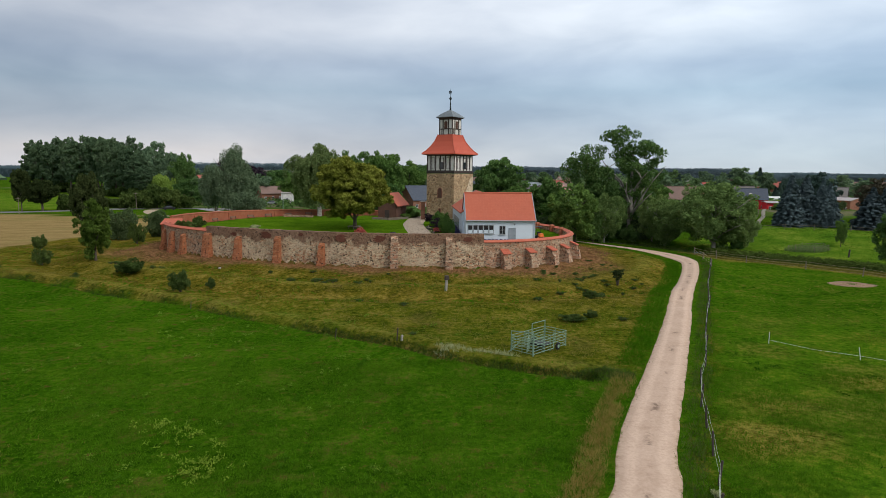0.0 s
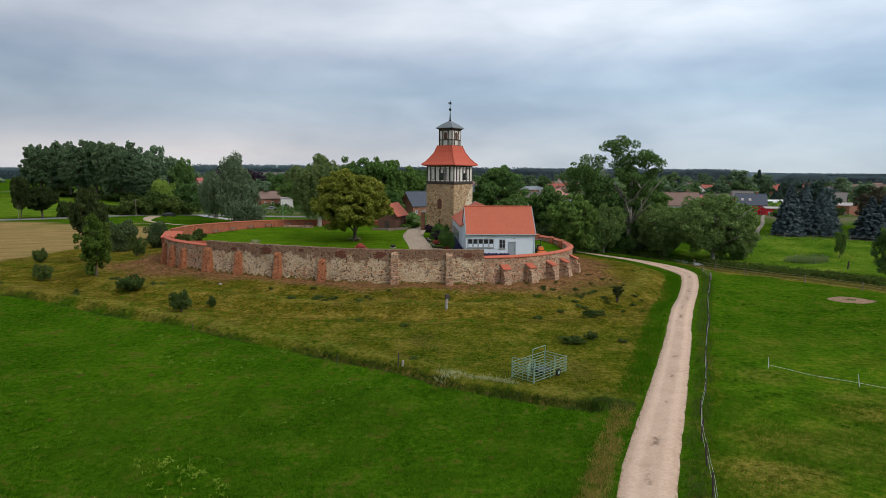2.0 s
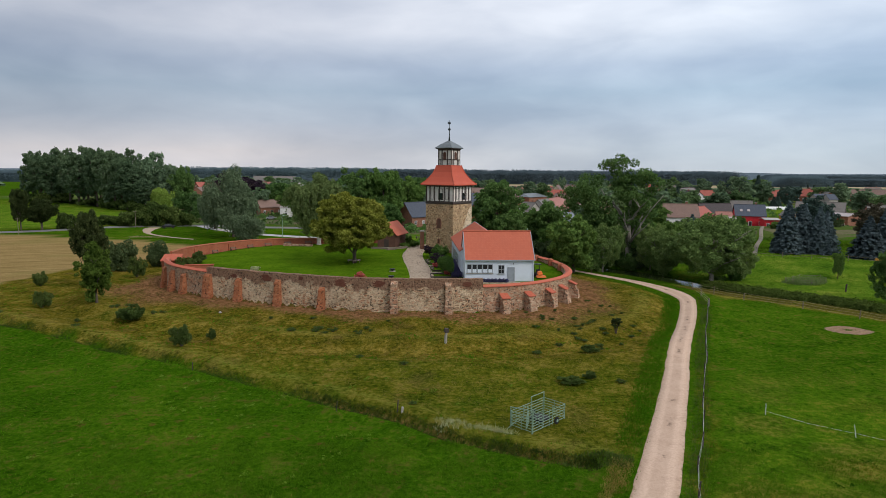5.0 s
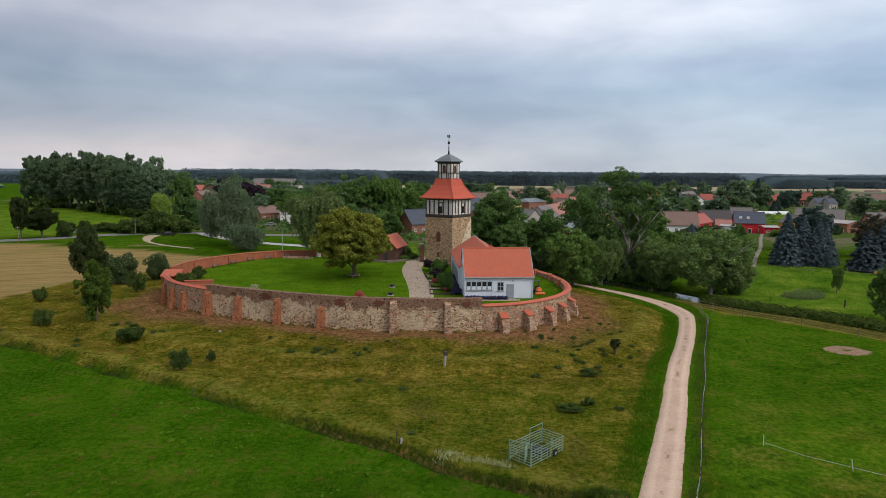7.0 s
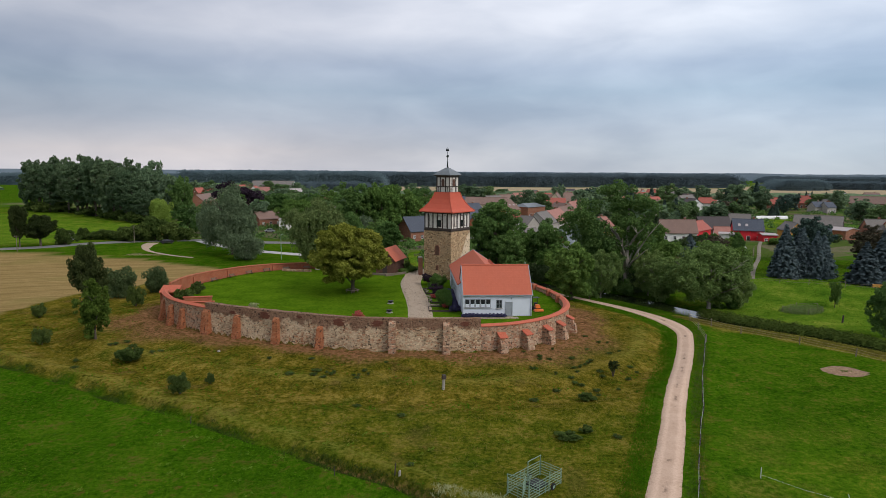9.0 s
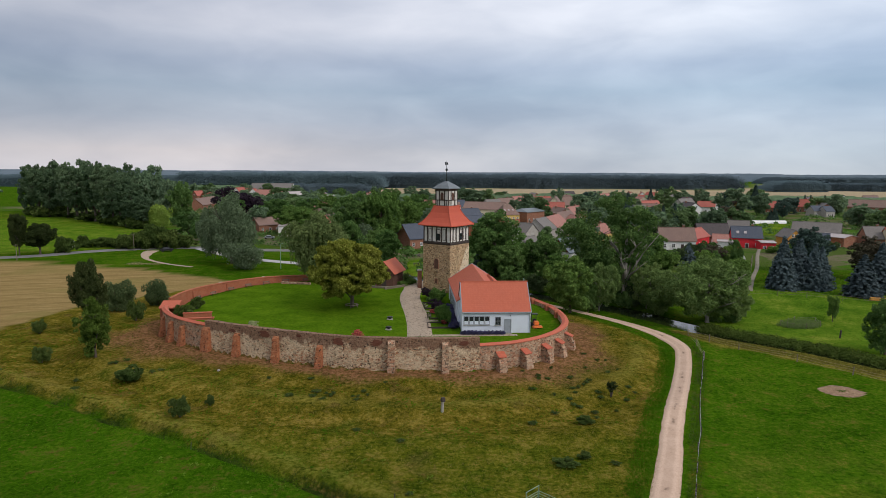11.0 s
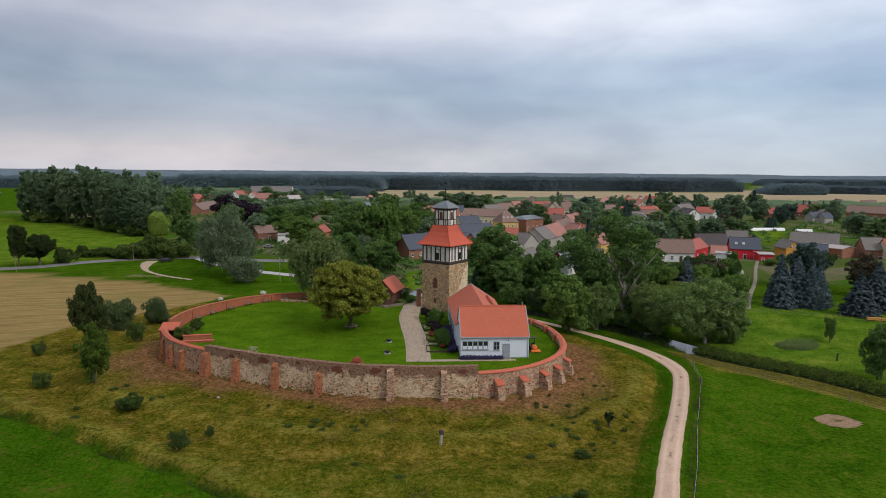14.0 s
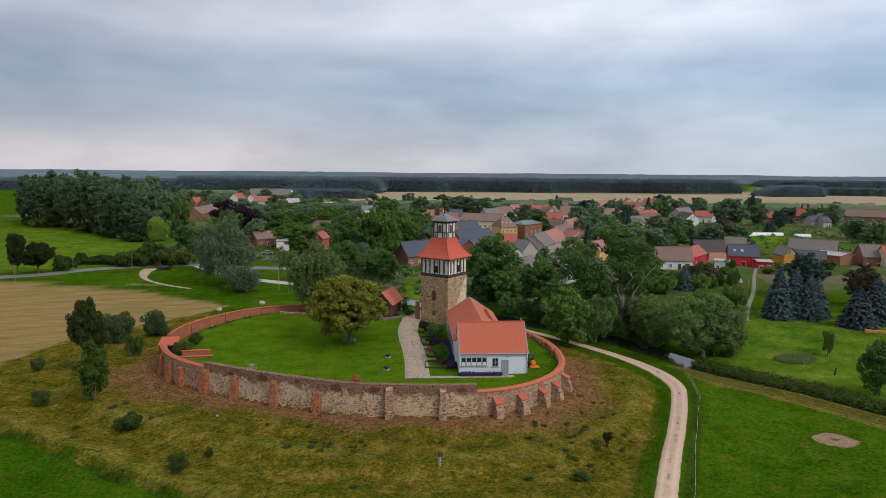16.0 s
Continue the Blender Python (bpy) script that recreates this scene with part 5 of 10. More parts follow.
def build_white_house():
    z0 = 3.1
    t = thing("white_house", pose(8.3, 98.75, z0, 0, 0, 3.3), "white rendered house with an orange tiled roof inside the wall", "house")
    L, W, eave, ridge = 10.5, 7.5, 3.55, 7.25
    part("wall", gable_mesh(L, W, eave, ridge).mesh("wall", M_WHITEPAINT), t)
    part("roof", gable_roof(L, W, eave, ridge, 0.3, 0.1, 0.14).mesh("roof", M_TILE), t, "orange clay tiles")
    part("ridge_cap", Shape().tube([(-L / 2 - 0.1, 0, ridge + 0.13), (L / 2 + 0.1, 0, ridge + 0.13)], 0.13, 8).mesh("ridge_cap", M_TILE), t)
    for y in (-W / 2 - 0.38, W / 2 + 0.38):
        part("gutter", Shape().tube([(-L / 2 - 0.1, y, eave - 0.22), (L / 2 + 0.1, y, eave - 0.22)], 0.08, 7).mesh("gutter", M_GREYFRAME), t, "grey metal gutter")
    part("downpipe", Shape().tube([(L / 2 - 0.15, -W / 2 - 0.1, 0), (L / 2 - 0.15, -W / 2 - 0.1, eave - 0.4), (L / 2 - 0.15, -W / 2 - 0.36, eave - 0.22)], 0.05, 7).mesh("downpipe", M_GREYFRAME), t, "grey metal downpipe")
    for x in (-L / 2 - 0.06, L / 2 + 0.06):
        v = Shape()
        for k in (-1, 1):
            v.tube([(x, k * (W / 2 + 0.3), eave - 0.2), (x, 0, ridge + 0.12)], 0.07, 5)
        part("verge", v.mesh("verge", M_GREYFRAME), t, "grey verge board")
    f = -W / 2
    # ribbon window of five lights
    for i in range(5):
        x = -L / 2 + 0.62 + i * 0.8
        window(t, pose(x, f, 1.35, 0, 0, 0), 0.78, 1.35, M_GREYFRAME, (0, 0), 0.06)
        part("blind", Shape().box(x - 0.28, f - 0.05, 1.43, x + 0.28, f - 0.037, 1.94).mesh("blind", M_WHITEPAINT), t, "pale lower blind")
    window(t, pose(0.25, f, 1.25, 0, 0, 0), 0.95, 1.35, M_GREYFRAME, (1, 1), 0.07)
    door(t, pose(1.75, f, 0.05, 0, 0, 0), 0.9, 2.1, M_GREYFRAME, M_GREYFRAME)
    part("step", Shape().box(1.1, f - 0.5, -0.1, 2.4, f - 0.02, 0.06).mesh("step", M_STONE), t)
    part("wall_lamp", Shape().box(2.05, f - 0.12, 2.7, 2.17, f, 2.85).mesh("wall_lamp", M_BLACK), t)
    part("chimney", Shape().tube([(4.9, 0.6, 6.3), (4.9, 0.6, 7.75)], 0.1, 8).mesh("chimney", M_GALV), t, "steel flue")
    # rear wing, its ridge running away from the front
    wing = part("rear_wing", gable_mesh(20.6, 8.6, 4.3, 7.1).mesh("rear_wing", M_WHITEPAINT), t, "white rear wing")
    wing.matrix_basis = pose(-1.3, 10.4, 0, 0, 0, 90)
    part("wing_roof", gable_roof(20.6, 8.6, 4.3, 7.1, 0.25, 0.1, 0.14).mesh("wing_roof", M_TILE), wing, "orange clay tiles")
    for i in range(6):
        x = -4.6 + i * 2.3
        part("shutter", Shape().box(x - 0.95, 4.305, 0.7, x - 0.5, 4.36, 3.0).mesh("shutter", M_GREYFRAME), wing, "grey shutter")
        part("tall_window", Shape().box(x - 0.45, 4.304, 0.7, x + 0.45, 4.34, 3.0).mesh("tall_window", M_GLASS), wing, "tall dark window")
    part("verge", Shape().tube([(10.42, 4.55, 4.2), (10.42, 0, 7.25)], 0.07, 5).mesh("verge", M_GREYFRAME), wing, "grey verge board")
    part("verge", Shape().tube([(10.42, -4.55, 4.2), (10.42, 0, 7.25)], 0.07, 5).mesh("verge", M_GREYFRAME), wing, "grey verge board")
    g = Shape().add([(-0.9, -4.2, 0), (4.5, -4.2, 0), (4.5, -0.6, 0), (-0.9, -0.6, 0), (-0.9, -4.2, 3.6), (4.5, -4.2, 3.6), (4.5, -0.6, 3.6), (-0.9, -0.6, 3.6), (-0.9, -2.4, 6.1), (4.5, -2.4, 6.1)],
                    [(3, 2, 1, 0), (0, 1, 5, 4), (2, 3, 7, 6), (1, 2, 6, 9, 5), (3, 0, 4, 8, 7), (4, 5, 9, 8), (6, 7, 8, 9)])
    porch = part("porch", g.mesh("porch", M_PANEL), wing, "white half-timbered porch gable")
    pr = Shape()
    for k in (-1, 1):
        q = [(-1.1, -2.4 + k * 2.1, 3.22), (4.7, -2.4 + k * 2.1, 3.22), (4.7, -2.4, 6.14), (-1.1, -2.4, 6.14)]
        f = [(0, 1, 2, 3), (7, 6, 5, 4), (0, 4, 5, 1), (1, 5, 6, 2), (2, 6, 7, 3), (3, 7, 4, 0)]
        pr.add(q + [(x, y, z + 0.13) for x, y, z in q], f if k > 0 else [tuple(reversed(e)) for e in f])
    part("porch_roof", pr.mesh("porch_roof", M_TILE), porch, "orange clay tiles")
    part("king_post", Shape().box(-0.96, -2.46, 3.6, -0.88, -2.34, 5.95).mesh("king_post", M_TIMBER), porch)
    part("tie_beam", Shape().box(-0.96, -4.1, 4.95, -0.88, -0.7, 5.08).mesh("tie_beam", M_TIMBER), porch)


build_white_house()


def build_hut():
    t = thing("wooden_hut", pose(-10.9, 131.9, 3.85, 0, 0, 74.6), "dark wooden hut with an orange tiled roof", "hut")
    L, W, eave, ridge = 6.4, 3.9, 3.3, 5.35
    part("wall", gable_mesh(L, W, eave, ridge).mesh("wall", M_SHED), t)
    part("roof", gable_roof(L, W, eave, ridge, 0.5, 0.4, 0.12).mesh("roof", M_TILE), t, "orange clay tiles")
    for i in range(9):
        x = -L / 2 + 0.4 + i * (L - 0.8) / 8
        part("batten", Shape().box(x - 0.05, -W / 2 - 0.05, 0, x + 0.05, -W / 2, eave - 0.2).mesh("batten", M_SHED), t)
    part("door", Shape().box(-L / 2 - 0.05, -0.5, 0, -L / 2, 0.5, 2.0).mesh("door", M_TIMBER), t)


build_hut()

# ---- trees and bushes ----


def cards(points, normals, sizes, longs, rng, fold=0.25):
    """Leaves and leafy twigs: one pointed three-cornered blade at each point."""
    n = len(points)
    nrm = normals / (np.linalg.norm(normals, axis=1, keepdims=True) + 1e-9)
    rand = rng.normal(size=(n, 3))
    a = np.cross(nrm, rand)
    a /= np.linalg.norm(a, axis=1, keepdims=True) + 1e-9
    b = np.cross(nrm, a)
    s, l = sizes[:, None], (sizes * longs)[:, None]
    skew = rng.uniform(-0.35, 0.35, (n, 1))
    v = np.stack([points - a * s * 0.55 - b * l * 0.4, points + a * s * 0.55 - b * l * (0.4 + skew), points + b * l * 0.65 + a * s * skew - nrm * s * fold], 1)
    return v.reshape(-1, 3)


def cards_mesh(name, v, material):
    n = len(v) // 3
    me = bpy.data.meshes.new(name)
    me.vertices.add(len(v))
    me.vertices.foreach_set("co", v.astype(np.float32).ravel())
    me.loops.add(3 * n)
    me.loops.foreach_set("vertex_index", np.arange(3 * n, dtype=np.int32))
    me.polygons.add(n)
    me.polygons.foreach_set("loop_start", np.arange(n, dtype=np.int32) * 3)
    me.materials.append(material)
    me.update(calc_edges=True)
    return me


def blob_points(rng, lobes, n, shell=0.35):
    """Points in the outer shells of overlapping lobes, none deep inside another lobe."""
    c, r = np.array([q[0] for q in lobes]), np.array([q[1] for q in lobes])
    area = np.prod(r, axis=1) ** (2 / 3)
    pick = rng.choice(len(lobes), size=int(n * 1.9), p=area / area.sum())
    d = rng.normal(size=(len(pick), 3))
    d /= np.linalg.norm(d, axis=1, keepdims=True)
    p = c[pick] + d * r[pick] * (1 - shell * rng.random((len(pick), 1)) ** 1.5 + 0.12 * rng.random((len(pick), 1)))
    keep = np.ones(len(p), bool)
    for cc, rr in zip(c, r):
        keep &= (((p - cc) / rr) ** 2).sum(1) > 0.42
    p, d = p[keep][:n], d[keep][:n]
    return p, d


def crown_lobes(rng, R, z0, z1, n, kind):
    """Boughs of a crown as overlapping lobes: uneven in reach, so that the outline bulges and breaks."""
    lobes = []
    mid, half = (z0 + z1) / 2, (z1 - z0) / 2
    ph = [rng.uniform(0, 6.28) for _ in range(4)]
    for i in range(n):
        ct = 1 - 2 * (i + 0.5) / n
        phi = i * 2.39996 + rng.uniform(-0.5, 0.5)
        st = max(0, 1 - ct * ct) ** (0.36 if kind == "round" else 0.5)
        bulge = 1 + 0.16 * math.sin(2 * phi + ph[0]) + 0.13 * math.sin(3 * phi + 4 * ct + ph[1]) + 0.10 * math.sin(5 * ct + ph[2])
        k = rng.uniform(0.55, 0.95) * bulge * (0.9 if kind == "round" else 0.85)
        x, y, z = R * k * st * math.cos(phi), R * k * st * math.sin(phi), mid + half * min(k, 0.9) * ct
        r = R * (rng.uniform(0.12, 0.25) if kind == "open" else rng.uniform(0.28, 0.5) if kind == "open2" else rng.uniform(0.19, 0.36))
        lobes.append(((x, y, z), (r, r, r * rng.uniform(0.65, 0.9) * max(0.6, min(1.3, half / R)))))
    if not kind.startswith("open"):
        lobes.append(((0, 0, mid), (R * 0.5, R * 0.5, half * 0.55)))
    return lobes


def limb_mesh(rng, H, R, z0, z1, r0, n_limbs, material, lean=0.0, reach=0.72):
    s = Shape()
    top = Vector((rng.uniform(-0.3, 0.3) + lean, rng.uniform(-0.3, 0.3), z0 + (z1 - z0) * 0.75))
    pts = [Vector((0, 0, -0.3)), Vector((0, 0, 0.25)), Vector((lean * 0.2, 0, z0 * 0.6 + 0.3)), Vector((lean * 0.5, 0, z0 + (z1 - z0) * 0.2)), top]
    s.tube(pts, [r0 * 1.5, r0 * 1.1, r0, r0 * 0.8, r0 * 0.2], 8)
    for i in range(n_limbs):
        a = i * 2.4 + rng.uniform(-0.3, 0.3)
        zb = z0 * 0.8 + (z1 - z0) * rng.uniform(0.0, 0.4)
        e = Vector((R * reach * math.cos(a), R * reach * math.sin(a), zb + (z1 - zb) * rng.uniform(0.25, 0.65)))
        b = Vector((0, 0, zb))
        k1 = b.lerp(e, 0.33) + Vector((rng.uniform(-0.3, 0.3), rng.uniform(-0.3, 0.3), (z1 - z0) * 0.05))
        k2 = b.lerp(e, 0.68) + Vector((rng.uniform(-0.4, 0.4), rng.uniform(-0.4, 0.4), (z1 - z0) * 0.02))
        s.tube([b, k1, k2, e], [r0 * 0.45, r0 * 0.34, r0 * 0.2, r0 * 0.06], 5)
        for k in range(2):
            f = k2 + Vector((rng.uniform(-1, 1), rng.uniform(-1, 1), rng.uniform(0.2, 1.0))) * R * 0.28
            s.tube([k2, k2.lerp(f, 0.5) + Vector((0, 0, 0.1)), f], [r0 * 0.16, r0 * 0.1, r0 * 0.03], 4)
    return s.mesh("trunk", material, True)


def tree_meshes(kind, seed):
    """Trunk and crown of one kind, at its usual height and width: returns meshes, height, width."""
    rng = np.random.default_rng(seed)
    rg = random.Random(seed)
    spec = {  # height, radius, crown base, lobes, leaves, leaf size, leaf, shape, leaves to a spray, bark, spray size
        "chestnut": (11.4, 6.2, 1.2, 52, 80000, 0.21, L_CHESTNUT, "round", 110, M_BARK, 0.085),
        "oak": (14.0, 6.0, 0.9, 46, 17000, 0.34, L_OAK, "round", 58, M_BARK, 0.12),
        "light": (12.0, 5.0, 0.8, 40, 16000, 0.30, L_LIGHT, "oval", 58, M_BARK, 0.12),
        "maple": (10.0, 4.2, 2.2, 30, 26000, 0.20, L_MAPLE, "oval", 70, M_BARK, 0.12),
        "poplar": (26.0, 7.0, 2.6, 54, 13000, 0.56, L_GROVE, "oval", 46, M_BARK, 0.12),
        "ash": (22.0, 7.6, 4.0, 30, 30000, 0.26, L_ASH, "open", 70, M_PALEBARK, 0.11),
        "crackwillow": (13.0, 7.0, 0.6, 46, 36000, 0.24, L_CRACK, "round", 80, M_PALEBARK, 0.10),
        "pine": (12.0, 4.6, 1.0, 34, 14000, 0.28, L_FIR, "oval", 52, M_BARK, 0.12),
        "larch": (12.0, 4.6, 0.8, 34, 12000, 0.30, L_BROWN, "oval", 52, M_BARK, 0.12),
        "purple": (15.0, 7.5, 1.5, 36, 9000, 0.52, L_PURPLE, "round", 50, M_BARK, 0.13),
        "young": (6.0, 2.1, 0.3, 22, 12000, 0.15, L_YOUNG, "oval", 60, M_BARK, 0.14),
        "far": (12.0, 5.0, -0.6, 32, 4600, 0.54, L_GARDEN_HAZE, "round", 36, M_BARK, 0.15),
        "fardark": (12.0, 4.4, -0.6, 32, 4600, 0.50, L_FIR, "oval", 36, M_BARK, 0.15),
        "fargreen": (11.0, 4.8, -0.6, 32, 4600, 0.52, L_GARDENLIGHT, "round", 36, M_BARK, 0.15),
    }
    if kind in spec:
        H, R, z0, nl, nb, size, leaf, shape, per, bark, spray = spec[kind]
        lobes = crown_lobes(rg, R, z0, H, nl, shape)
        if kind == "ash":  # a lopsided crown of separate boughs
            lobes = []
            for tx, tz, tr, n in ((-9.9, 15.6, 3.0, 9), (-7.2, 17.2, 1.9, 5), (-10.8, 12.8, 2.0, 6), (-6.2, 12.4, 3.2, 9), (-3.0, 20.4, 2.9, 9), (-1.2, 22.0, 1.7, 5), (2.8, 18.2, 2.5, 8), (4.4, 15.4, 2.0, 6), (-0.8, 15.8, 3.0, 8), (-4.4, 9.4, 2.8, 7), (1.2, 12.4, 2.3, 6), (-8.6, 9.6, 2.4, 6), (3.6, 11.2, 1.5, 4), (-1.4, 18.2, 2.0, 5), (0.2, 9.6, 2.2, 6), (2.9, 8.4, 2.0, 5), (-2.2, 6.6, 2.2, 5), (1.0, 5.4, 1.9, 5), (-6.0, 6.6, 2.0, 5), (2.2, 14.6, 1.8, 5), (5.4, 13.2, 1.5, 4)):
                lobes += [((a + tx, b + rg.uniform(-2.2, 2.2), h), k) for (a, b, h), k in crown_lobes(rg, tr, tz - 0.8 * tr, tz + 0.9 * tr, n, "open2")]
        # boughs break up into leafy sprays
        c, _ = blob_points(rng, lobes, int(nb / per), 0.65)
        sprays = [(tuple(q), (k, k, k * 0.72)) for q, k in zip(c, R * spray * rng.uniform(0.7, 1.5, len(c)))]
        p, d = blob_points(rng, sprays, nb, 0.6)
        up = p[:, 2] > (1.4 if kind == "chestnut" else 0.0)
        p, d = p[up], d[up]
        nrm = d * 0.5 + rng.normal(size=p.shape) * 0.5 + np.array([0, 0, 0.42])
        v = cards(p, nrm, size * rng.uniform(0.55, 1.35, len(p)), rng.uniform(1.0, 1.7, len(p)), rng)
        limbs = {"ash": 11, "crackwillow": 16}.get(kind, 9)
        return limb_mesh(rg, H, R, z0, H, H * 0.026, limbs, bark, 0.0, 0.85 if kind in ("ash", "crackwillow") else 0.72), cards_mesh("crown", v, leaf), H, 2 * R
    if kind in ("willow", "birch", "weeping"):
        H, R, z0, leaf = {"willow": (15.0, 6.5, 0.6, L_WILLOW), "birch": (13.0, 4.6, 1.6, L_BIRCH), "weeping": (9.0, 4.5, 0.5, L_WEEPING)}[kind]
        lobes = crown_lobes(rg, R, z0 + 1.5, H, 40, "oval")
        if kind == "willow":  # upright towers with gaps between them
            lobes = []
            for tx, ty, tr, t0, t1, n in ((-3.9, -0.6, 2.4, 4.2, 12.4, 13), (-0.9, 0.4, 2.3, 6.0, 15.0, 13), (2.3, -0.8, 2.2, 5.4, 13.6, 13), (4.4, 0.8, 1.9, 3.0, 10.8, 10), (-1.4, 3.4, 2.2, 3.0, 11.0, 10), (1.6, 3.0, 2.0, 2.2, 9.0, 8), (0.6, -3.6, 2.0, 2.6, 9.6, 9), (-4.6, 2.2, 1.6, 2.4, 8.0, 7)):
                lobes += [((a + tx, b + ty, h), k) for (a, b, h), k in crown_lobes(rg, tr, t0, t1, n, "oval")]
        c, _ = blob_points(rng, lobes, 260, 0.6)
        sprays = [(tuple(q), (k, k, k * 1.15)) for q, k in zip(c, R * rng.uniform(0.08, 0.19, len(c)))]
        p, d = blob_points(rng, sprays, 12000, 0.6)
        # hanging twigs: each start point trails narrow leaves below it
        k = rng.choice(len(p), 1700)
        drop = rng.uniform(0.4, {"willow": 2.5, "birch": 3.4, "weeping": 3.4}[kind], (len(k), 1, 1)) * np.linspace(0.1, 1, 8)[None, :, None]
        hang = p[k][:, None, :] * np.array([1.03, 1.03, 1]) + np.concatenate([rng.normal(size=(len(k), 8, 2)) * 0.07, -drop], 2)
        hang = hang.reshape(-1, 3)
        hang = hang[hang[:, 2] > z0]
        q = np.vstack([p, hang])
        nrm = np.vstack([d * 0.5 + rng.normal(size=p.shape) * 0.6 + np.array([0, 0, 0.2]), np.concatenate([rng.normal(size=(len(hang), 2)), np.zeros((len(hang), 1))], 1)])
        v = cards(q, nrm, 0.21 * rng.uniform(0.6, 1.3, len(q)), rng.uniform(1.5, 2.8, len(q)), rng)
        return limb_mesh(rg, H, R, z0 + 2, H, H * 0.026, 9, M_BIRCHBARK if kind == "birch" else M_BARK), cards_mesh("crown", v, leaf), H, 2 * R
    if kind in ("spruce", "conifer"):
        H, R = (12.5, 4.3) if kind == "spruce" else (13.0, 2.4)
        pts, nrm = [], []
        z = 0.5
        while z < H - 0.2:
            r = R * (1 - (z / H) ** 1.35) ** 0.95
            nb = max(6, int(18 * r / R) + 5)
            for j in range(nb):
                a = 2 * math.pi * j / nb + rg.uniform(-0.35, 0.35)
                ln = r * rg.uniform(0.74, 1.12)
                zb = z + rg.uniform(-0.22, 0.22)
                m = max(3, int(ln * 3.6))
                for s in range(m):
                    f = 0.25 + 0.75 * (s + 0.7) / m
                    rr = ln * f
                    for w in (-0.5, 0.5, 0.0):
                        side = w * (1.15 - f) * 0.9 * rg.uniform(0.3, 1.3)
                        pts.append((rr * math.cos(a) - side * math.sin(a), rr * math.sin(a) + side * math.cos(a), zb - 0.26 * rr + 0.16 * rr * f + rg.uniform(-0.10, 0.10)))
                        nrm.append((0.6 * math.cos(a) + rg.uniform(-0.6, 0.6), 0.6 * math.sin(a) + rg.uniform(-0.6, 0.6), 0.8))
            z += 0.33 if z < H * 0.7 else 0.26
        p = np.array(pts)
        v = cards(p, np.array(nrm), 0.36 * rng.uniform(0.6, 1.3, len(p)), rng.uniform(1.2, 2.0, len(p)), rng)
        trunk = Shape().tube([(0, 0, -0.3), (0, 0, 1), (0, 0, H * 0.9)], [0.24, 0.2, 0.03], 7).mesh("trunk", M_BARK, True)
        return trunk, cards_mesh("crown", v, L_SPRUCE if kind == "spruce" else L_FIR), H, 2 * R
    # bushes
    H, R, leaf, nb, size = {"bush": (2.2, 1.6, L_BUSH, 4200, 0.15), "greybush": (5.0, 3.6, L_GREYBUSH, 11000, 0.22), "silverbush": (5.0, 3.6, L_WILLOW, 11000, 0.2), "lowbush": (3.2, 2.6, L_LIGHT, 5000, 0.22), "darkbush": (3.2, 2.8, L_OAK, 5000, 0.25),
                            "lavender": (0.7, 0.5, L_LAVENDER, 900, 0.08), "rose": (1.2, 0.8, L_ROSE, 800, 0.11), "weed": (0.6, 0.6, L_BUSH, 420, 0.09), "blossom": (1.0, 0.8, L_FLOWER, 600, 0.11), "thicket": (3.2, 2.8, L_BUSH, 3600, 0.3), "sapling": (2.6, 0.8, L_MAPLE, 700, 0.15)}[kind]
    lobes = crown_lobes(rg, R, 0.05 if kind != "sapling" else 0.9, H, 18, "round")
    if nb > 2000:
        c, _ = blob_points(rng, lobes, nb // 60, 0.5)
        lobes = [(tuple(q), (k, k, k * 0.9)) for q, k in zip(c, R * rng.uniform(0.13, 0.25, len(c)))]
    p, d = blob_points(rng, lobes, nb, 0.5)
    p, d = p[p[:, 2] > 0.02], d[p[:, 2] > 0.02]
    v = cards(p, rng.normal(size=p.shape) * 0.6 + np.array([0, 0, 0.45]) + d * 0.4, size * rng.uniform(0.6, 1.3, len(p)), rng.uniform(1.0, 1.8, len(p)), rng)
    s = Shape()
    for i in range(5):
        a = i * 1.26
        s.tube([(0.05 * math.cos(a), 0.05 * math.sin(a), -0.15), (R * 0.3 * math.cos(a), R * 0.3 * math.sin(a), H * 0.4), (R * 0.6 * math.cos(a), R * 0.6 * math.sin(a), H * 0.75)], [0.06, 0.045, 0.015], 5)
    return s.mesh("stem", M_BARK), cards_mesh("foliage", v, leaf), H, 2 * R


PLANTED = {}


def tree(kind, x, y, h, w, label, seed=0, z=None, name=None, group="", spin=None):
    """A tree or bush of one kind, h high and w wide, at x, y."""
    key = (kind, seed)
    spin = (x * 37.7 + y * 11.3) % 360 if spin is None else spin
    gz = ground_z(x, y) if z is None else z
    if key not in PLANTED:
        a, b, H, W = tree_meshes(kind, seed + 17 * len(kind))
        co = np.empty(len(b.vertices) * 3, np.float32)
        b.vertices.foreach_get("co", co)
        co = co.reshape(-1, 3)
        H = float(np.percentile(co[:, 2], 99.7))
        W = float(np.mean(np.percentile(co[:, :2], 99, 0) - np.percentile(co[:, :2], 1, 0)))
        t = thing(name or ("tree" if a.name.startswith("trunk") else "bush"), Matrix.Identity(4), label, "", group)
        part(a.name.split(".")[0], a, t)
        part(b.name.split(".")[0], b, t)
        PLANTED[key] = (t, H, W)
        first = True
    else:
        first = False
    t, H, W = PLANTED[key]
    m = pose(x, y, gz, 0, 0, spin) @ Matrix.Diagonal((w / W, w / W, h / H, 1))
    o = t if first else copy_thing(t, Matrix.Identity(4))
    o.matrix_basis = m
    if name:
        o.name = name
    bushy = h < 4.5
    return tagged(o, label, "bush" if bushy else "tree", group)

# ---- village houses ----


HOMES = []


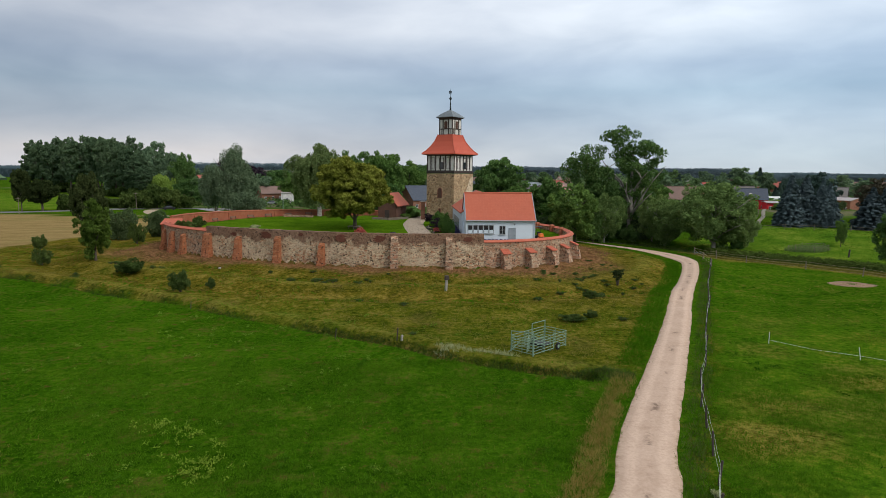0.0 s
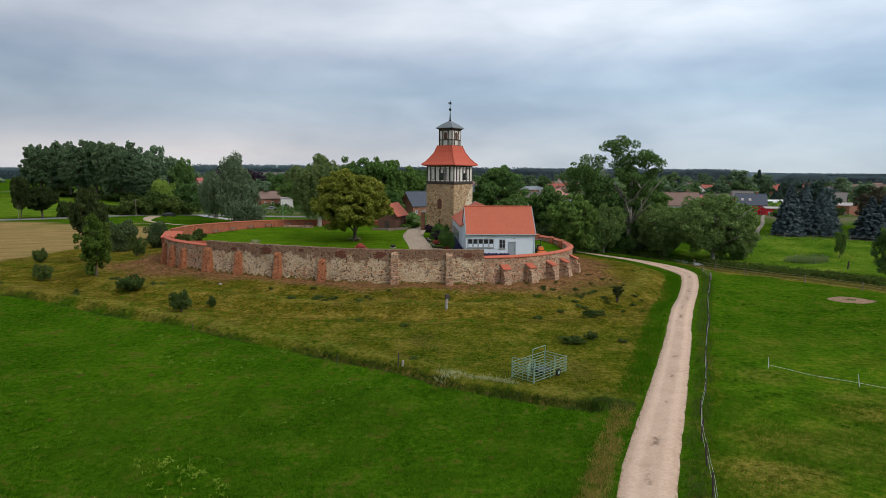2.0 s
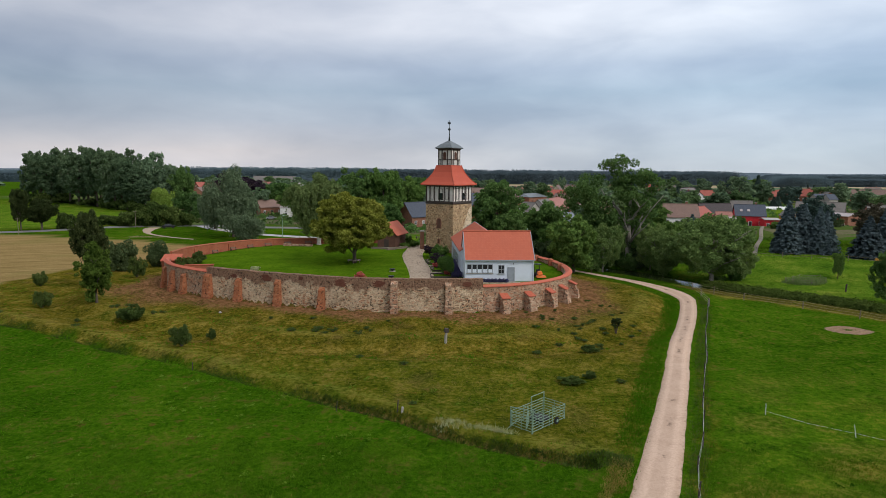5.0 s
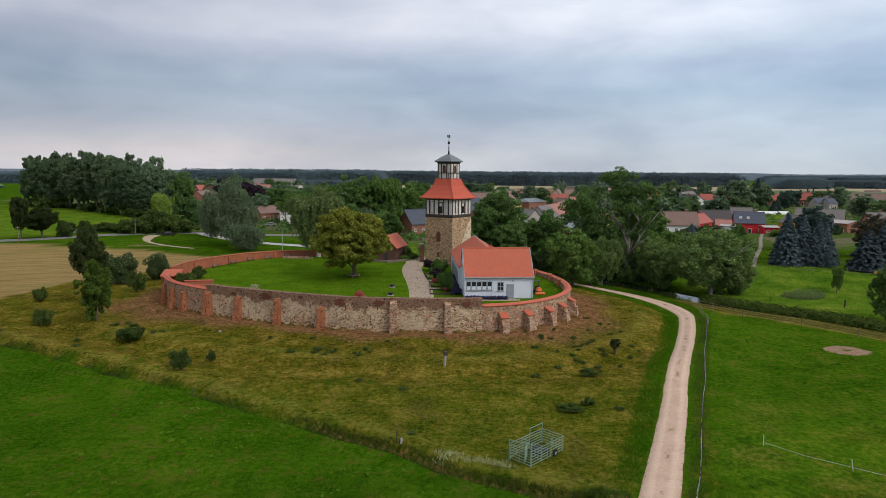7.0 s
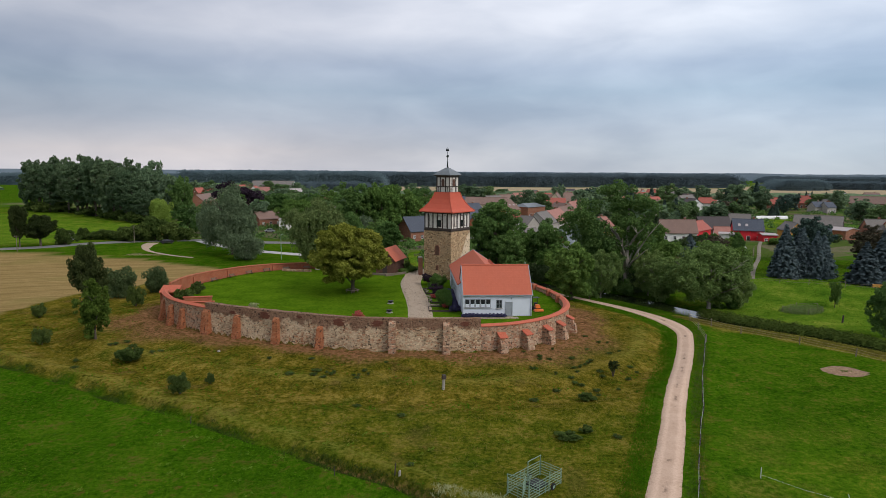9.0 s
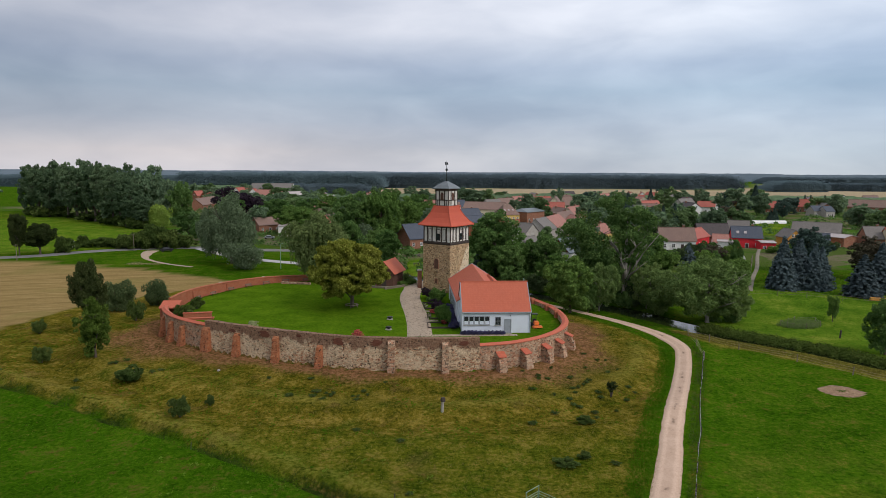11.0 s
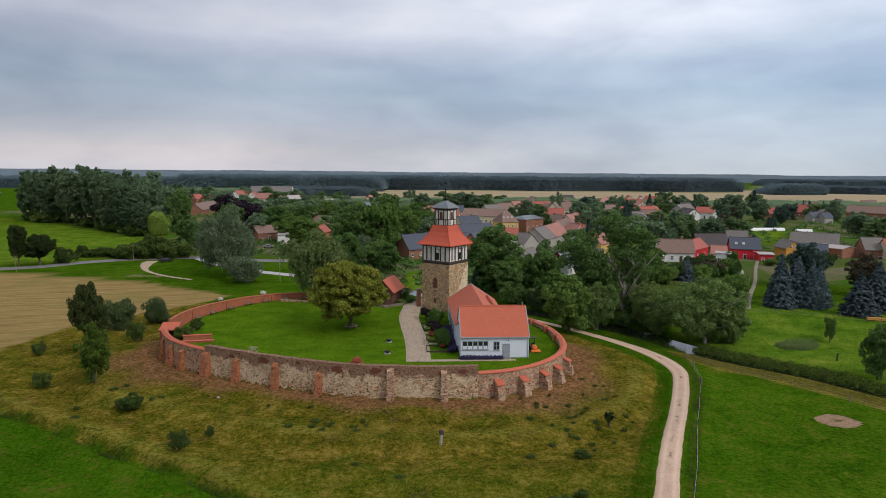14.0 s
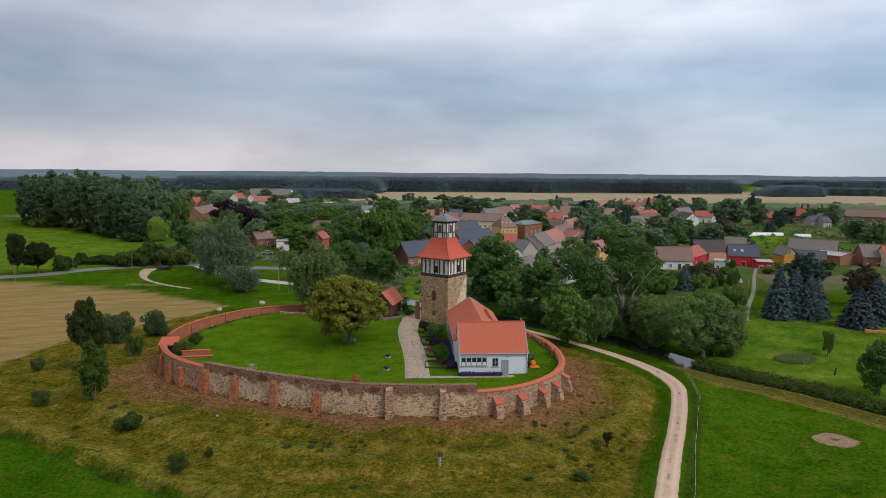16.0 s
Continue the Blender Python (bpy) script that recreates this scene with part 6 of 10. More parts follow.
def house(x, y, L, W, eave, ridge, turn, wall, roof, label, windows=(3, 1), chimney=True, hip=0.0, z=0.0, gable_windows=0, name="house", doors=True, frame_mat=None, wh=1.25, skylights=0, gable_mat=None):
    """A house: its ridge runs along its own x; windows = (number in a row, storeys) on the long side."""
    HOMES.append((x, y))
    t = thing(name, pose(x, y, z, 0, 0, turn), label, "house")
    if hip:
        part("wall", Shape().box(-L / 2, -W / 2, -0.3, L / 2, W / 2, eave).mesh("wall", wall), t)
    else:
        part("wall", gable_mesh(L, W, eave, ridge).mesh("wall", wall), t)
    part("roof", gable_roof(L, W, eave, ridge, 0.4, 0.3, 0.18, hip).mesh("roof", roof), t)
    if not hip:
        part("ridge_cap", Shape().tube([(-L / 2 - 0.3, 0, ridge + 0.16), (L / 2 + 0.3, 0, ridge + 0.16)], 0.14, 6).mesh("ridge_cap", roof), t)
    if gable_mat:
        for k in (-1, 1):
            q = [(k * (L / 2 + 0.01), -W / 2, eave), (k * (L / 2 + 0.01), W / 2, eave), (k * (L / 2 + 0.01), 0, ridge - 0.15)]
            q += [(x_ + k * 0.06, y_, z_) for x_, y_, z_ in q]
            part("gable_boards", Shape().add(q, [(0, 1, 2), (5, 4, 3), (0, 3, 4, 1), (1, 4, 5, 2), (2, 5, 3, 0)]).mesh("gable_boards", gable_mat), t, "dark red gable boards")
    if chimney:
        cx = L * 0.22
        c = part("chimney", Shape().box(cx - 0.35, 0.3, ridge - 1.2, cx + 0.35, 0.9, ridge + 0.9).mesh("chimney", M_BRICK_OLD), t, "brick chimney")
        part("chimney_cap", Shape().box(cx - 0.43, 0.22, ridge + 0.9, cx + 0.43, 0.98, ridge + 1.02).mesh("chimney_cap", M_STONE), c)
    for i in range(skylights):
        x, k = -L * 0.3 + i * L * 0.25, 0.42
        yy, zz = -W / 2 * (1 - k), eave + (ridge - eave) * k + 0.2
        tilt = math.degrees(math.atan2(ridge - eave, W / 2))
        part("skylight", Shape().box(-0.45, -0.6, 0, 0.45, 0.6, 0.1, pose(x, yy, zz, tilt, 0, 0)).mesh("skylight", M_SHEET), t, "pale roof window")
    n, storeys = windows
    fm = frame_mat or M_FRAME
    for s in range(storeys):
        zz = 0.95 + s * 2.75
        for i in range(n):
            u = -L / 2 + L * (i + 0.5) / n
            if doors and s == 0 and i == n // 2 and n > 1:
                door(t, pose(u, -W / 2, 0.0), 1.0, 2.1, M_TIMBER, fm)
            else:
                window(t, pose(u, -W / 2, zz), 1.05, wh, fm)
    for i in range(gable_windows):
        for side in (-1, 1):
            yy = (i - (gable_windows - 1) / 2) * 1.8
            window(t, pose(side * L / 2, yy, min(eave + 0.1, ridge - 2.2), 0, 0, 90 * side), 0.95, 1.2, fm)
    return t


def flat_block(x, y, L, W, h, turn, wall, roof, label, windows=(3, 1), name="shed"):
    t = thing(name, pose(x, y, 0, 0, 0, turn), label, "shed")
    part("wall", Shape().box(-L / 2, -W / 2, -0.3, L / 2, W / 2, h).mesh("wall", wall), t)
    part("roof", Shape().add([(-L / 2 - 0.3, -W / 2 - 0.3, h), (L / 2 + 0.3, -W / 2 - 0.3, h), (L / 2 + 0.3, W / 2 + 0.3, h + 0.5), (-L / 2 - 0.3, W / 2 + 0.3, h + 0.5),
                              (-L / 2 - 0.3, -W / 2 - 0.3, h + 0.15), (L / 2 + 0.3, -W / 2 - 0.3, h + 0.15), (L / 2 + 0.3, W / 2 + 0.3, h + 0.65), (-L / 2 - 0.3, W / 2 + 0.3, h + 0.65)],
                             [(3, 2, 1, 0), (4, 5, 6, 7), (0, 1, 5, 4), (1, 2, 6, 5), (2, 3, 7, 6), (3, 0, 4, 7)]).mesh("roof", roof), t)
    for s in range(windows[1]):
        for i in range(windows[0]):
            window(t, pose(-L / 2 + L * (i + 0.5) / windows[0], -W / 2, 0.95 + 2.75 * s), 1.05, 1.2)
    return t


# ---- houses, right of the canal ----
house(78.6, 212.0, 11.4, 7.4, 3.4, 7.2, -6.5, M_WHITE, M_TILE_BROWN, "white farmhouse with a brown tiled roof", (4, 1), z=ground_z(79.4, 212.0))
house(91.5, 229.0, 14.5, 6.5, 4.0, 6.7, 49.8, M_REDPAINT, M_TILE_RED, "red-walled annex with an orange-red tiled roof", (2, 1), False, z=1.0)
house(106.4, 249.5, 12.6, 8, 3.6, 8.0, 4.4, M_SHED, M_DARKROOF, "long barn with a black-brown tiled roof", (3, 1), False)
house(118.2, 252.2, 7.6, 9, 4.2, 9.0, -21.0, M_GREYPLASTER, M_TILE_GREY, "grey barn with a pale grey roof", (3, 1), False)
house(98.3, 222.6, 5.0, 5.8, 2.9, 5.4, -14.6, M_WHITE, M_TILE_PINK, "low white outbuilding with a dull pink roof", (2, 1), False, z=0.9)
house(110.1, 228.7, 9.8, 8.7, 4.2, 7.7, -17.5, M_REDPAINT, M_SLATE, "bright red rendered house with a blue-grey roof", (3, 1), True, skylights=2, z=0.9)
house(112.5, 218.6, 4.6, 6.8, 3.3, 3.6, -13.0, M_REDPAINT, M_SHEET, "low red annex beside the red house", (2, 1), False, z=0.9)
house(97.0, 215.6, 4.6, 4.8, 3.8, 4.1, -25.6, M_WHITE, M_SHEET, "white flat-roofed extension with a blue door", (2, 1), False, z=0.9)
house(148.0, 235.5, 9.3, 9, 4.6, 5.4, -60.8, M_BRICK_OLD, M_SHEET, "brick workshop with a pale sheet roof", (3, 1), False)
house(130.6, 237.1, 9, 5.4, 4.4, 7.0, 88, M_OCHRE, M_TILE_GREY, "ochre yellow gabled cottage with white windows", (2, 1), False, gable_windows=2)
house(145.6, 245.4, 16.2, 11, 4.2, 9.0, -35.0, M_GREYPLASTER, M_TILE_GREY, "long grey-roofed barn in the village", (4, 1), False)
house(137.8, 233.4, 9.6, 8, 3.6, 6.0, -27.9, M_YELLOW, M_SLATE, "low shed with a blue panelled roof", (2, 1), False)
house(159.4, 233.4, 6.8, 9, 4.6, 8.5, -11.5, M_BRICK_OLD, M_TILE_GREY, "brick house with a grey tiled roof", (2, 1), True)
house(164.5, 228.3, 7.5, 9, 4.6, 8.5, -9.5, M_CREAM, M_TILE_RED, "cream house with a red roof", (2, 1), True)
house(315.8, 466.2, 28.8, 12, 4.2, 9, -38.1, M_BRICK_OLD, M_TILE_BROWN, "long brown-roofed farm building", (4, 1), False)
house(227.4, 433.8, 12.1, 10, 5, 9, -23.0, M_BRICK_OLD, M_TILE_RED, "red-roofed house in the village", (3, 1))
house(269.1, 473.6, 9.2, 10, 4, 9, -44.1, M_BRICK_OLD, M_TILE_RED, "farmhouse with a red tiled roof", (3, 1))
house(245.6, 417.4, 6.9, 8, 4, 7, 6.9, M_GREYPLASTER, M_SLATE, "small grey-blue roofed house", (2, 1))
house(250.3, 412.7, 6.0, 8, 4, 7, 6.8, M_GREYPLASTER, M_SLATE, "small grey-blue roofed house", (2, 1))
house(188.0, 451.0, 11.6, 9, 4.4, 8, -26.4, M_WHITE, M_TILE_RED, "white house with a red roof", (3, 1))
house(195.4, 453.7, 10, 8, 4.6, 8, 85, M_WHITE, M_TILE_RED, "white gabled house with a red roof", (2, 1), gable_windows=2)
house(180.1, 471.5, 23.8, 10, 4, 9, 46.9, M_GREYPLASTER, M_TILE_GREY, "grey gabled house in the village", (2, 1))
house(210.8, 630.7, 17.0, 9, 4.4, 9, -38.1, M_CREAM, M_TILE_RED, "red-roofed village house in the village", (3, 1))
house(196.3, 626.0, 10, 8, 5, 9, 80, M_WHITE, M_TILE_RED, "white gabled house with a red roof", (2, 1), gable_windows=2)
house(191.7, 649.9, 9, 8, 5, 8.5, 95, M_CREAM, M_TILE_RED, "cream gabled house with a red roof", (2, 1), gable_windows=2)
house(152.8, 593.6, 23.6, 9, 4.4, 8.5, 39.8, M_CREAM, M_TILE_PINK, "house with a faded red roof", (3, 1))
house(123.8, 469.5, 17.8, 9, 4, 8, 32.2, M_CREAM, M_TILE_BROWN, "brown-roofed house in the village", (3, 1))
house(123.4, 433.5, 11, 8, 5, 9, 65, M_YELLOW, M_TILE_RED, "pale yellow gabled house with a red roof", (2, 1), gable_windows=2)
house(142.2, 443.0, 21.7, 9, 4.4, 8.5, 25.4, M_OCHRE, M_TILE_RED, "orange-walled house with a red roof", (4, 1))
house(130.7, 402.9, 15.5, 8, 3.6, 6.5, -12.2, M_CREAM, M_TILE_PINK, "low row of red-roofed outbuildings", (4, 1), False)
# ---- houses, behind the tower ----
house(24.2, 357.0, 23.0, 11, 7.2, 10.8, -18.0, M_CREAM, M_TILE_BROWN, "long cream two-storey school with a brown roof", (9, 2), False)
house(33.2, 326.9, 9.0, 12, 6.4, 11, 19.8, M_YELLOW, M_TILE_BROWN, "yellow house with a hipped brown roof", (4, 2), False, hip=3.0, skylights=3)
house(45.7, 337.8, 17.2, 10, 7.0, 8.6, 49.7, M_BRICK_OLD, M_ZINC, "brick hall with tall white windows and a flat metal roof", (4, 1), False, hip=2.5, doors=False, wh=2.6)
house(13.3, 323.3, 13.3, 9, 4.6, 9, 40.1, M_CREAM, M_SLATE, "house with a blue-grey slate roof", (3, 1))
house(15.0, 293.0, 20.2, 9, 3.8, 7.5, 35.1, M_BRICK_OLD, M_SLATE, "long shed with a blue-grey slate roof", (4, 1), False)
house(10.6, 261.5, 8.4, 7, 3.4, 6.5, 36.5, M_BRICK, M_SLATE, "brick outbuilding with a slate roof", (2, 1), False)
house(13.2, 256.3, 8, 6, 3.8, 7, 70, M_BRICK, M_SLATE, "brick gabled shed with a slate roof", (2, 1), False)
house(30.0, 283.5, 9.1, 8, 3.4, 6.5, -11.6, M_BRICK, M_TILE_RED, "low shed with a bright red roof", (2, 1), False)
house(32.0, 239.2, 6.9, 9, 4.2, 8.5, -55.0, M_GREYPLASTER, M_TILE_GREY, "old grey house with a patched grey roof", (2, 1))
house(26.4, 235.3, 9, 7, 4.6, 8, 95, M_WHITE, M_TILE_BROWN, "old house with a whitewashed gable", (2, 1), gable_windows=1)
house(27.9, 203.1, 8, 6.5, 3.4, 7, 55, M_GREYPLASTER, M_TILE_GREY, "grey barn with a steep roof", (1, 1), False)
house(42.3, 268.1, 17.4, 10, 4.2, 8.5, 63.8, M_GREYPLASTER, M_TILE_GREY, "grey-roofed village house in the village", (3, 1), False)
house(49.5, 283.3, 22.2, 10, 4.2, 8.5, 65.9, M_GREYPLASTER, M_TILE_PINK, "house with a faded brown-pink roof", (3, 1))
house(58.2, 303.9, 23.0, 10, 4.4, 9, 63.1, M_CREAM, M_TILE_BROWN, "house with a weathered brown roof", (3, 1))
house(69.1, 334.0, 24.0, 11, 5, 10, 63.6, M_CREAM, M_TILE_PINK, "tall house with a faded red roof", (3, 1))
house(61.6, 291.1, 11.6, 9, 4.2, 8, -74.3, M_WHITE, M_TILE_PINK, "white house with a red roof", (2, 1))
house(64.7, 291.7, 23.1, 9, 4.2, 8, 86.6, M_WHITE, M_TILE, "house with a new orange roof", (2, 1), False)
house(78.3, 439.1, 11, 9, 5.5, 11, 70, M_CREAM, M_TILE_BROWN, "cream gabled house with a brown roof", (2, 1), gable_windows=2)
house(89.7, 452.6, 8.4, 10, 5, 10.5, 9.0, M_CREAM, M_TILE_BROWN, "house with a brown tiled roof", (3, 1))
house(76.8, 490.8, 18.3, 9, 4.4, 9, 36.0, M_CREAM, M_TILE_RED, "red-roofed house in the village", (3, 1))
house(58.8, 496.3, 14.0, 9, 4.4, 9, 46.7, M_CREAM, M_TILE_PINK, "pink-roofed house in the village", (2, 1))
house(46.4, 471.3, 14.4, 9, 4.2, 8.5, 40.3, M_CREAM, M_TILE_BROWN, "brown-roofed house in the village", (3, 1))
house(35.1, 447.8, 13.6, 9, 4.2, 8.5, 38.6, M_GREYPLASTER, M_TILE_GREY, "grey-roofed house in the village", (3, 1))
house(10.4, 434.1, 9.0, 9, 4.2, 8.5, 8.2, M_CREAM, M_SLATE, "house with a green-grey roof", (2, 1))
house(-2.3, 449.2, 11.2, 9, 4.2, 8.5, -30.2, M_CREAM, M_TILE_RED, "house with an orange-red roof", (2, 1))
house(-12.7, 457.4, 9, 8, 4.5, 8, 100, M_CREAM, M_TILE_BROWN, "cream gabled house in the village", (2, 1), gable_windows=1)
house(60.8, 244.2, 9, 7, 4.8, 8, 50, M_YELLOW, M_TILE_PINK, "yellow gabled house with a red roof", (2, 1), gable_windows=1)
house(38.9, 198.0, 9, 7.5, 3.4, 7.2, 50, M_WHITE, M_ZINC, "white cottage with a dark red gable and grey roof", (2, 1), gable_windows=1, gable_mat=M_REDGABLE)
# ---- houses, left of the tower ----
house(-9.0, 233.1, 13.5, 9, 3.8, 8.5, 38.9, M_BRICK_OLD, M_SLATE, "brick house with a blue-grey slate roof", (4, 1), False)
house(-71.6, 375.5, 13.6, 11, 5.6, 9.5, 18.6, M_WHITE, M_TILE_PINK, "white two-storey house with a brown-pink roof", (4, 2), True)
house(-80.0, 286.7, 10.9, 8, 3.6, 6.5, 43.9, M_BRICK_OLD, M_TILE_BROWN, "low brick farm building with a brown roof", (3, 1), False)
house(-49.6, 261.0, 8, 5, 6.6, 9, 80, M_BRICK, M_TILE_RED, "narrow brick gabled house", (1, 1), False, gable_windows=1)
house(-165.6, 619.8, 33.0, 11, 4.2, 9, -12.6, M_CREAM, M_TILE_PINK, "long barn with a faded pink roof", (4, 1), False)
house(-209.3, 669.9, 37.4, 10, 5, 10, 82.2, M_WHITE, M_TILE_RED, "white house with a bright red roof", (3, 1))
house(-194.1, 655.7, 9, 9, 5, 9, 85, M_WHITE, M_TILE_RED, "white gabled house with a red roof", (2, 1), gable_windows=2)
house(-192.5, 535.3, 22.0, 10, 4.6, 9.5, 59.2, M_BRICK, M_TILE_RED, "brick house with a red roof", (3, 1))
house(-171.5, 458.9, 45.3, 10, 3.8, 8, -86.2, M_BRICK_OLD, M_TILE_BROWN, "old brick barn with a brown roof", (3, 1), False)
house(-221.9, 577.1, 9, 8, 5, 9, 60, M_BRICK_OLD, M_TILE_RED, "brick gabled house in the village", (2, 1), gable_windows=1)
house(-134.2, 573.4, 16.3, 10, 4.4, 9, 58.8, M_CREAM, M_SHEET, "pale roofed hall in the village", (3, 1), False)
house(-113.1, 533.5, 12.0, 8, 4.2, 8, 66.4, M_BRICK, M_TILE_RED, "brick house with an orange-red roof", (2, 1))
house(-184.0, 690.0, 46.0, 16, 8, 14, -6.0, M_WHITE, M_TILE_GREY, "long pale farm hall with a grey roof", (8, 2), False)
house(-173.3, 908.8, 15.2, 12, 4, 8, 17.7, M_WHITE, M_SHEET, "distant white hall in the village", (3, 1), False)
house(-56.3, 503.1, 12.5, 10, 4, 7, 9.2, M_WHITE, M_ZINC, "low grey-roofed hall in the village", (3, 1), False)
house(-98.5, 547.1, 13.5, 10, 4, 7, 57.9, M_WHITE, M_SHEET, "low pale metal-roofed hall", (3, 1), False)
house(-720.8, 1426.6, 34.4, 20, 8, 12, 38.0, M_WHITE, M_SHEET, "distant pale hall in the village", (4, 1), False)
# ---- trees by the wall and the mound ----
tree("chestnut", -15.8, 111.0, 12.1, 12.3, "large yellow-green chestnut tree on the lawn", 0)
tree("maple", -57.5, 102.0, 12.2, 4.7, "dark-leaved maple on the slope", 0)
tree("young", -49.9, 89.4, 8.6, 4.3, "young light green maple on the slope", 0)
tree("greybush", -64.0, 123.4, 6.0, 5.4, "grey-green willow bush behind the mound", 0, name='bush')
tree("greybush", -58.0, 127.6, 5.3, 4.6, "grey-green willow bush behind the mound", 1)
tree("bush", -55.4, 112.9, 3.7, 2.6, "dark green bush on the slope", 0)
tree("bush", -66.9, 103.5, 2.3, 2.1, "dark green bush on the slope", 1)
tree("bush", -57.3, 88.7, 2.4, 2.1, "dark green bush on the slope", 0)
tree("bush", -40.3, 80.2, 1.9, 3.0, "round dark green bush on the slope", 1)
tree("bush", -28.8, 67.9, 2.4, 2.0, "dark green bush in dry grass", 0)
tree("bush", -27.3, 72.9, 1.3, 0.9, "small dark bush in dry grass", 1)
tree("sapling", 21.2, 75.9, 2.0, 1.2, "thin young tree in dry grass", 0)
tree("bush", 15.9, 67.1, 0.9, 1.6, "low weedy bush in dry grass", 1)
tree("bush", 14.2, 59.1, 0.7, 1.1, "low dark bush in dry grass", 1)
tree("bush", 12.2, 57.6, 0.6, 2.1, "low spreading weeds in dry grass", 0)
tree("light", 25.2, 121.6, 11.0, 8.2, "light green tree beside the track", 0)
tree("crackwillow", 31.9, 125.6, 9.6, 6.4, "dark grey-green willow by the canal", 1)
tree("oak", 29.2, 123.6, 5.8, 3.4, "dark green bush by the canal", 1)
tree("birch", -26.4, 133.0, 14.6, 10.5, "weeping birch behind the garden wall", 0)
tree("crackwillow", 49.8, 116.3, 12.0, 15.0, "broad sprawling crack willow by the canal", 1)
tree("crackwillow", 43.6, 124.1, 8.8, 9.0, "dark green willow by the canal", 1)
tree("crackwillow", 54.9, 116.4, 8.0, 5.4, "olive green willow by the canal", 0)
tree("crackwillow", 42.3, 128.4, 9.4, 6.4, "olive green willow by the canal", 0)
tree("ash", 38.9, 132.9, 23.0, 14.0, "tall light tree with thin upper limbs by the canal", 1, spin=0)
tree("light", 37.2, 145.9, 9.6, 7.4, "light green tree beyond the canal", 1)
tree("light", 27.1, 148.5, 7.9, 7.6, "light green tree beyond the canal", 0)
tree("oak", 26.2, 157.9, 12.3, 8.6, "dark green tree beyond the canal", 1)
tree("light", 20.8, 161.2, 10.3, 8.0, "green tree beyond the canal", 1)
tree("oak", 14.4, 168.2, 17.1, 14.0, "large round dark green tree beyond the tower", 0)
tree("conifer", 10.7, 172.0, 9.0, 4.0, "narrow conifer beyond the tower", 0)
tree("oak", 17.5, 157.6, 9.4, 8.6, "dark green tree by the canal", 2)
tree("oak", 68.7, 95.5, 8.5, 5.3, "dark green tree on the canal bank", 2)
for x, y, h, w, kind in ((28.0, 140.5, 3.4, 5.2, "darkbush"), (32.5, 137.5, 4.6, 6.0, "greybush"), (36.5, 135.0, 4.2, 5.6, "darkbush"), (41.0, 132.0, 5.2, 6.4, "greybush"), (44.5, 128.0, 4.6, 5.6, "darkbush"), (39.0, 130.5, 3.4, 4.6, "darkbush"), (23.0, 147.0, 4.0, 5.6, "greybush"), (18.5, 151.5, 4.4, 6.2, "darkbush"), (54.6, 116.5, 2.6, 3.2, "darkbush")):
    tree(kind, x, y, h, w, "dense dark undergrowth on the canal bank", 0, name="bush", group="canal undergrowth")
# ---- spruces and garden trees on the right ----
for i, (x, y, h, w) in enumerate(((74.8, 137.0, 10.6, 5.6), (78.2, 138.2, 10.2, 5.4), (81.2, 136.6, 9.8, 5.2), (83.8, 138.4, 9.0, 5.0), (77.0, 141.6, 10.8, 5.2), (81.0, 141.8, 10.2, 5.0), (87.0, 129.0, 8.4, 6.2), (93.4, 133.2, 10.4, 6.0), (98.6, 135.4, 11.6, 6.2))):
    tree("spruce", x, y, h, w, "dense blue-grey spruce in a row", i % 2, group="row of spruces")
tree("spruce", 66.8, 170.1, 6.0, 4.6, "blue-grey garden spruce in the village", 0)
tree("pine", 93.7, 160.0, 11.6, 8.6, "dark pine behind the spruces", 1)
tree("larch", 102.0, 150.0, 10.4, 6.6, "brownish conifer behind the spruces", 0)
tree("larch", 140.0, 310.0, 11.0, 14.0, "tall brownish larches in the gardens", 0)
tree("pine", 166.0, 372.0, 9.0, 6.0, "dark pine in the gardens", 0)
tree("pine", 214.0, 398.0, 12.0, 9.0, "dark pine in the gardens", 1)
tree("light", 71.7, 113.8, 4.7, 1.9, "young tree in the meadow", 1)
tree("lowbush", 70.9, 149.6, 4.9, 5.4, "green shrub beside the lane", 0)
tree("larch", 76.2, 176.5, 5.2, 6.4, "brownish garden shrub in the village", 0)
tree("light", 60.8, 181.8, 7.9, 7.6, "garden tree in the village", 1)
tree("light", 56.3, 182.0, 10.7, 11.5, "garden tree in the village", 0)
tree("light", 82.9, 223.5, 6.1, 6.0, "garden tree in the village", 1)
tree("fargreen", 75.5, 259.5, 13.7, 14.0, "green garden tree in the village", 0)
tree("far", 78.4, 242.7, 13.6, 15.2, "green garden tree in the village", 1)
tree("far", 85.8, 248.2, 11.7, 11.1, "green garden tree in the village", 0)
tree("fargreen", 108.0, 297.5, 11.0, 12.0, "green garden tree in the village", 1)
tree("far", 115.6, 392.3, 15.0, 14.0, "green garden tree in the village", 0)
tree("fargreen", 120.5, 309.1, 11.0, 12.2, "green garden tree in the village", 0)
tree("far", 119.2, 276.9, 12.0, 12.4, "green garden tree in the village", 1)
tree("far", 192.7, 419.6, 18.0, 18.7, "green garden tree in the village", 0)
tree("fargreen", 244.6, 498.8, 16.0, 13.3, "green garden tree in the village", 1)
tree("far", 213.5, 423.5, 15.0, 12.8, "green garden tree in the village", 0)
tree("fargreen", 132.2, 278.3, 12.0, 11.5, "green garden tree in the village", 0)
tree("fargreen", 266.7, 448.9, 11.0, 16.0, "green garden tree in the village", 1)
tree("far", 271.8, 438.1, 14.0, 14.1, "green garden tree in the village", 0)
tree("far", 221.4, 334.1, 12.0, 14.9, "green garden tree in the village", 1)
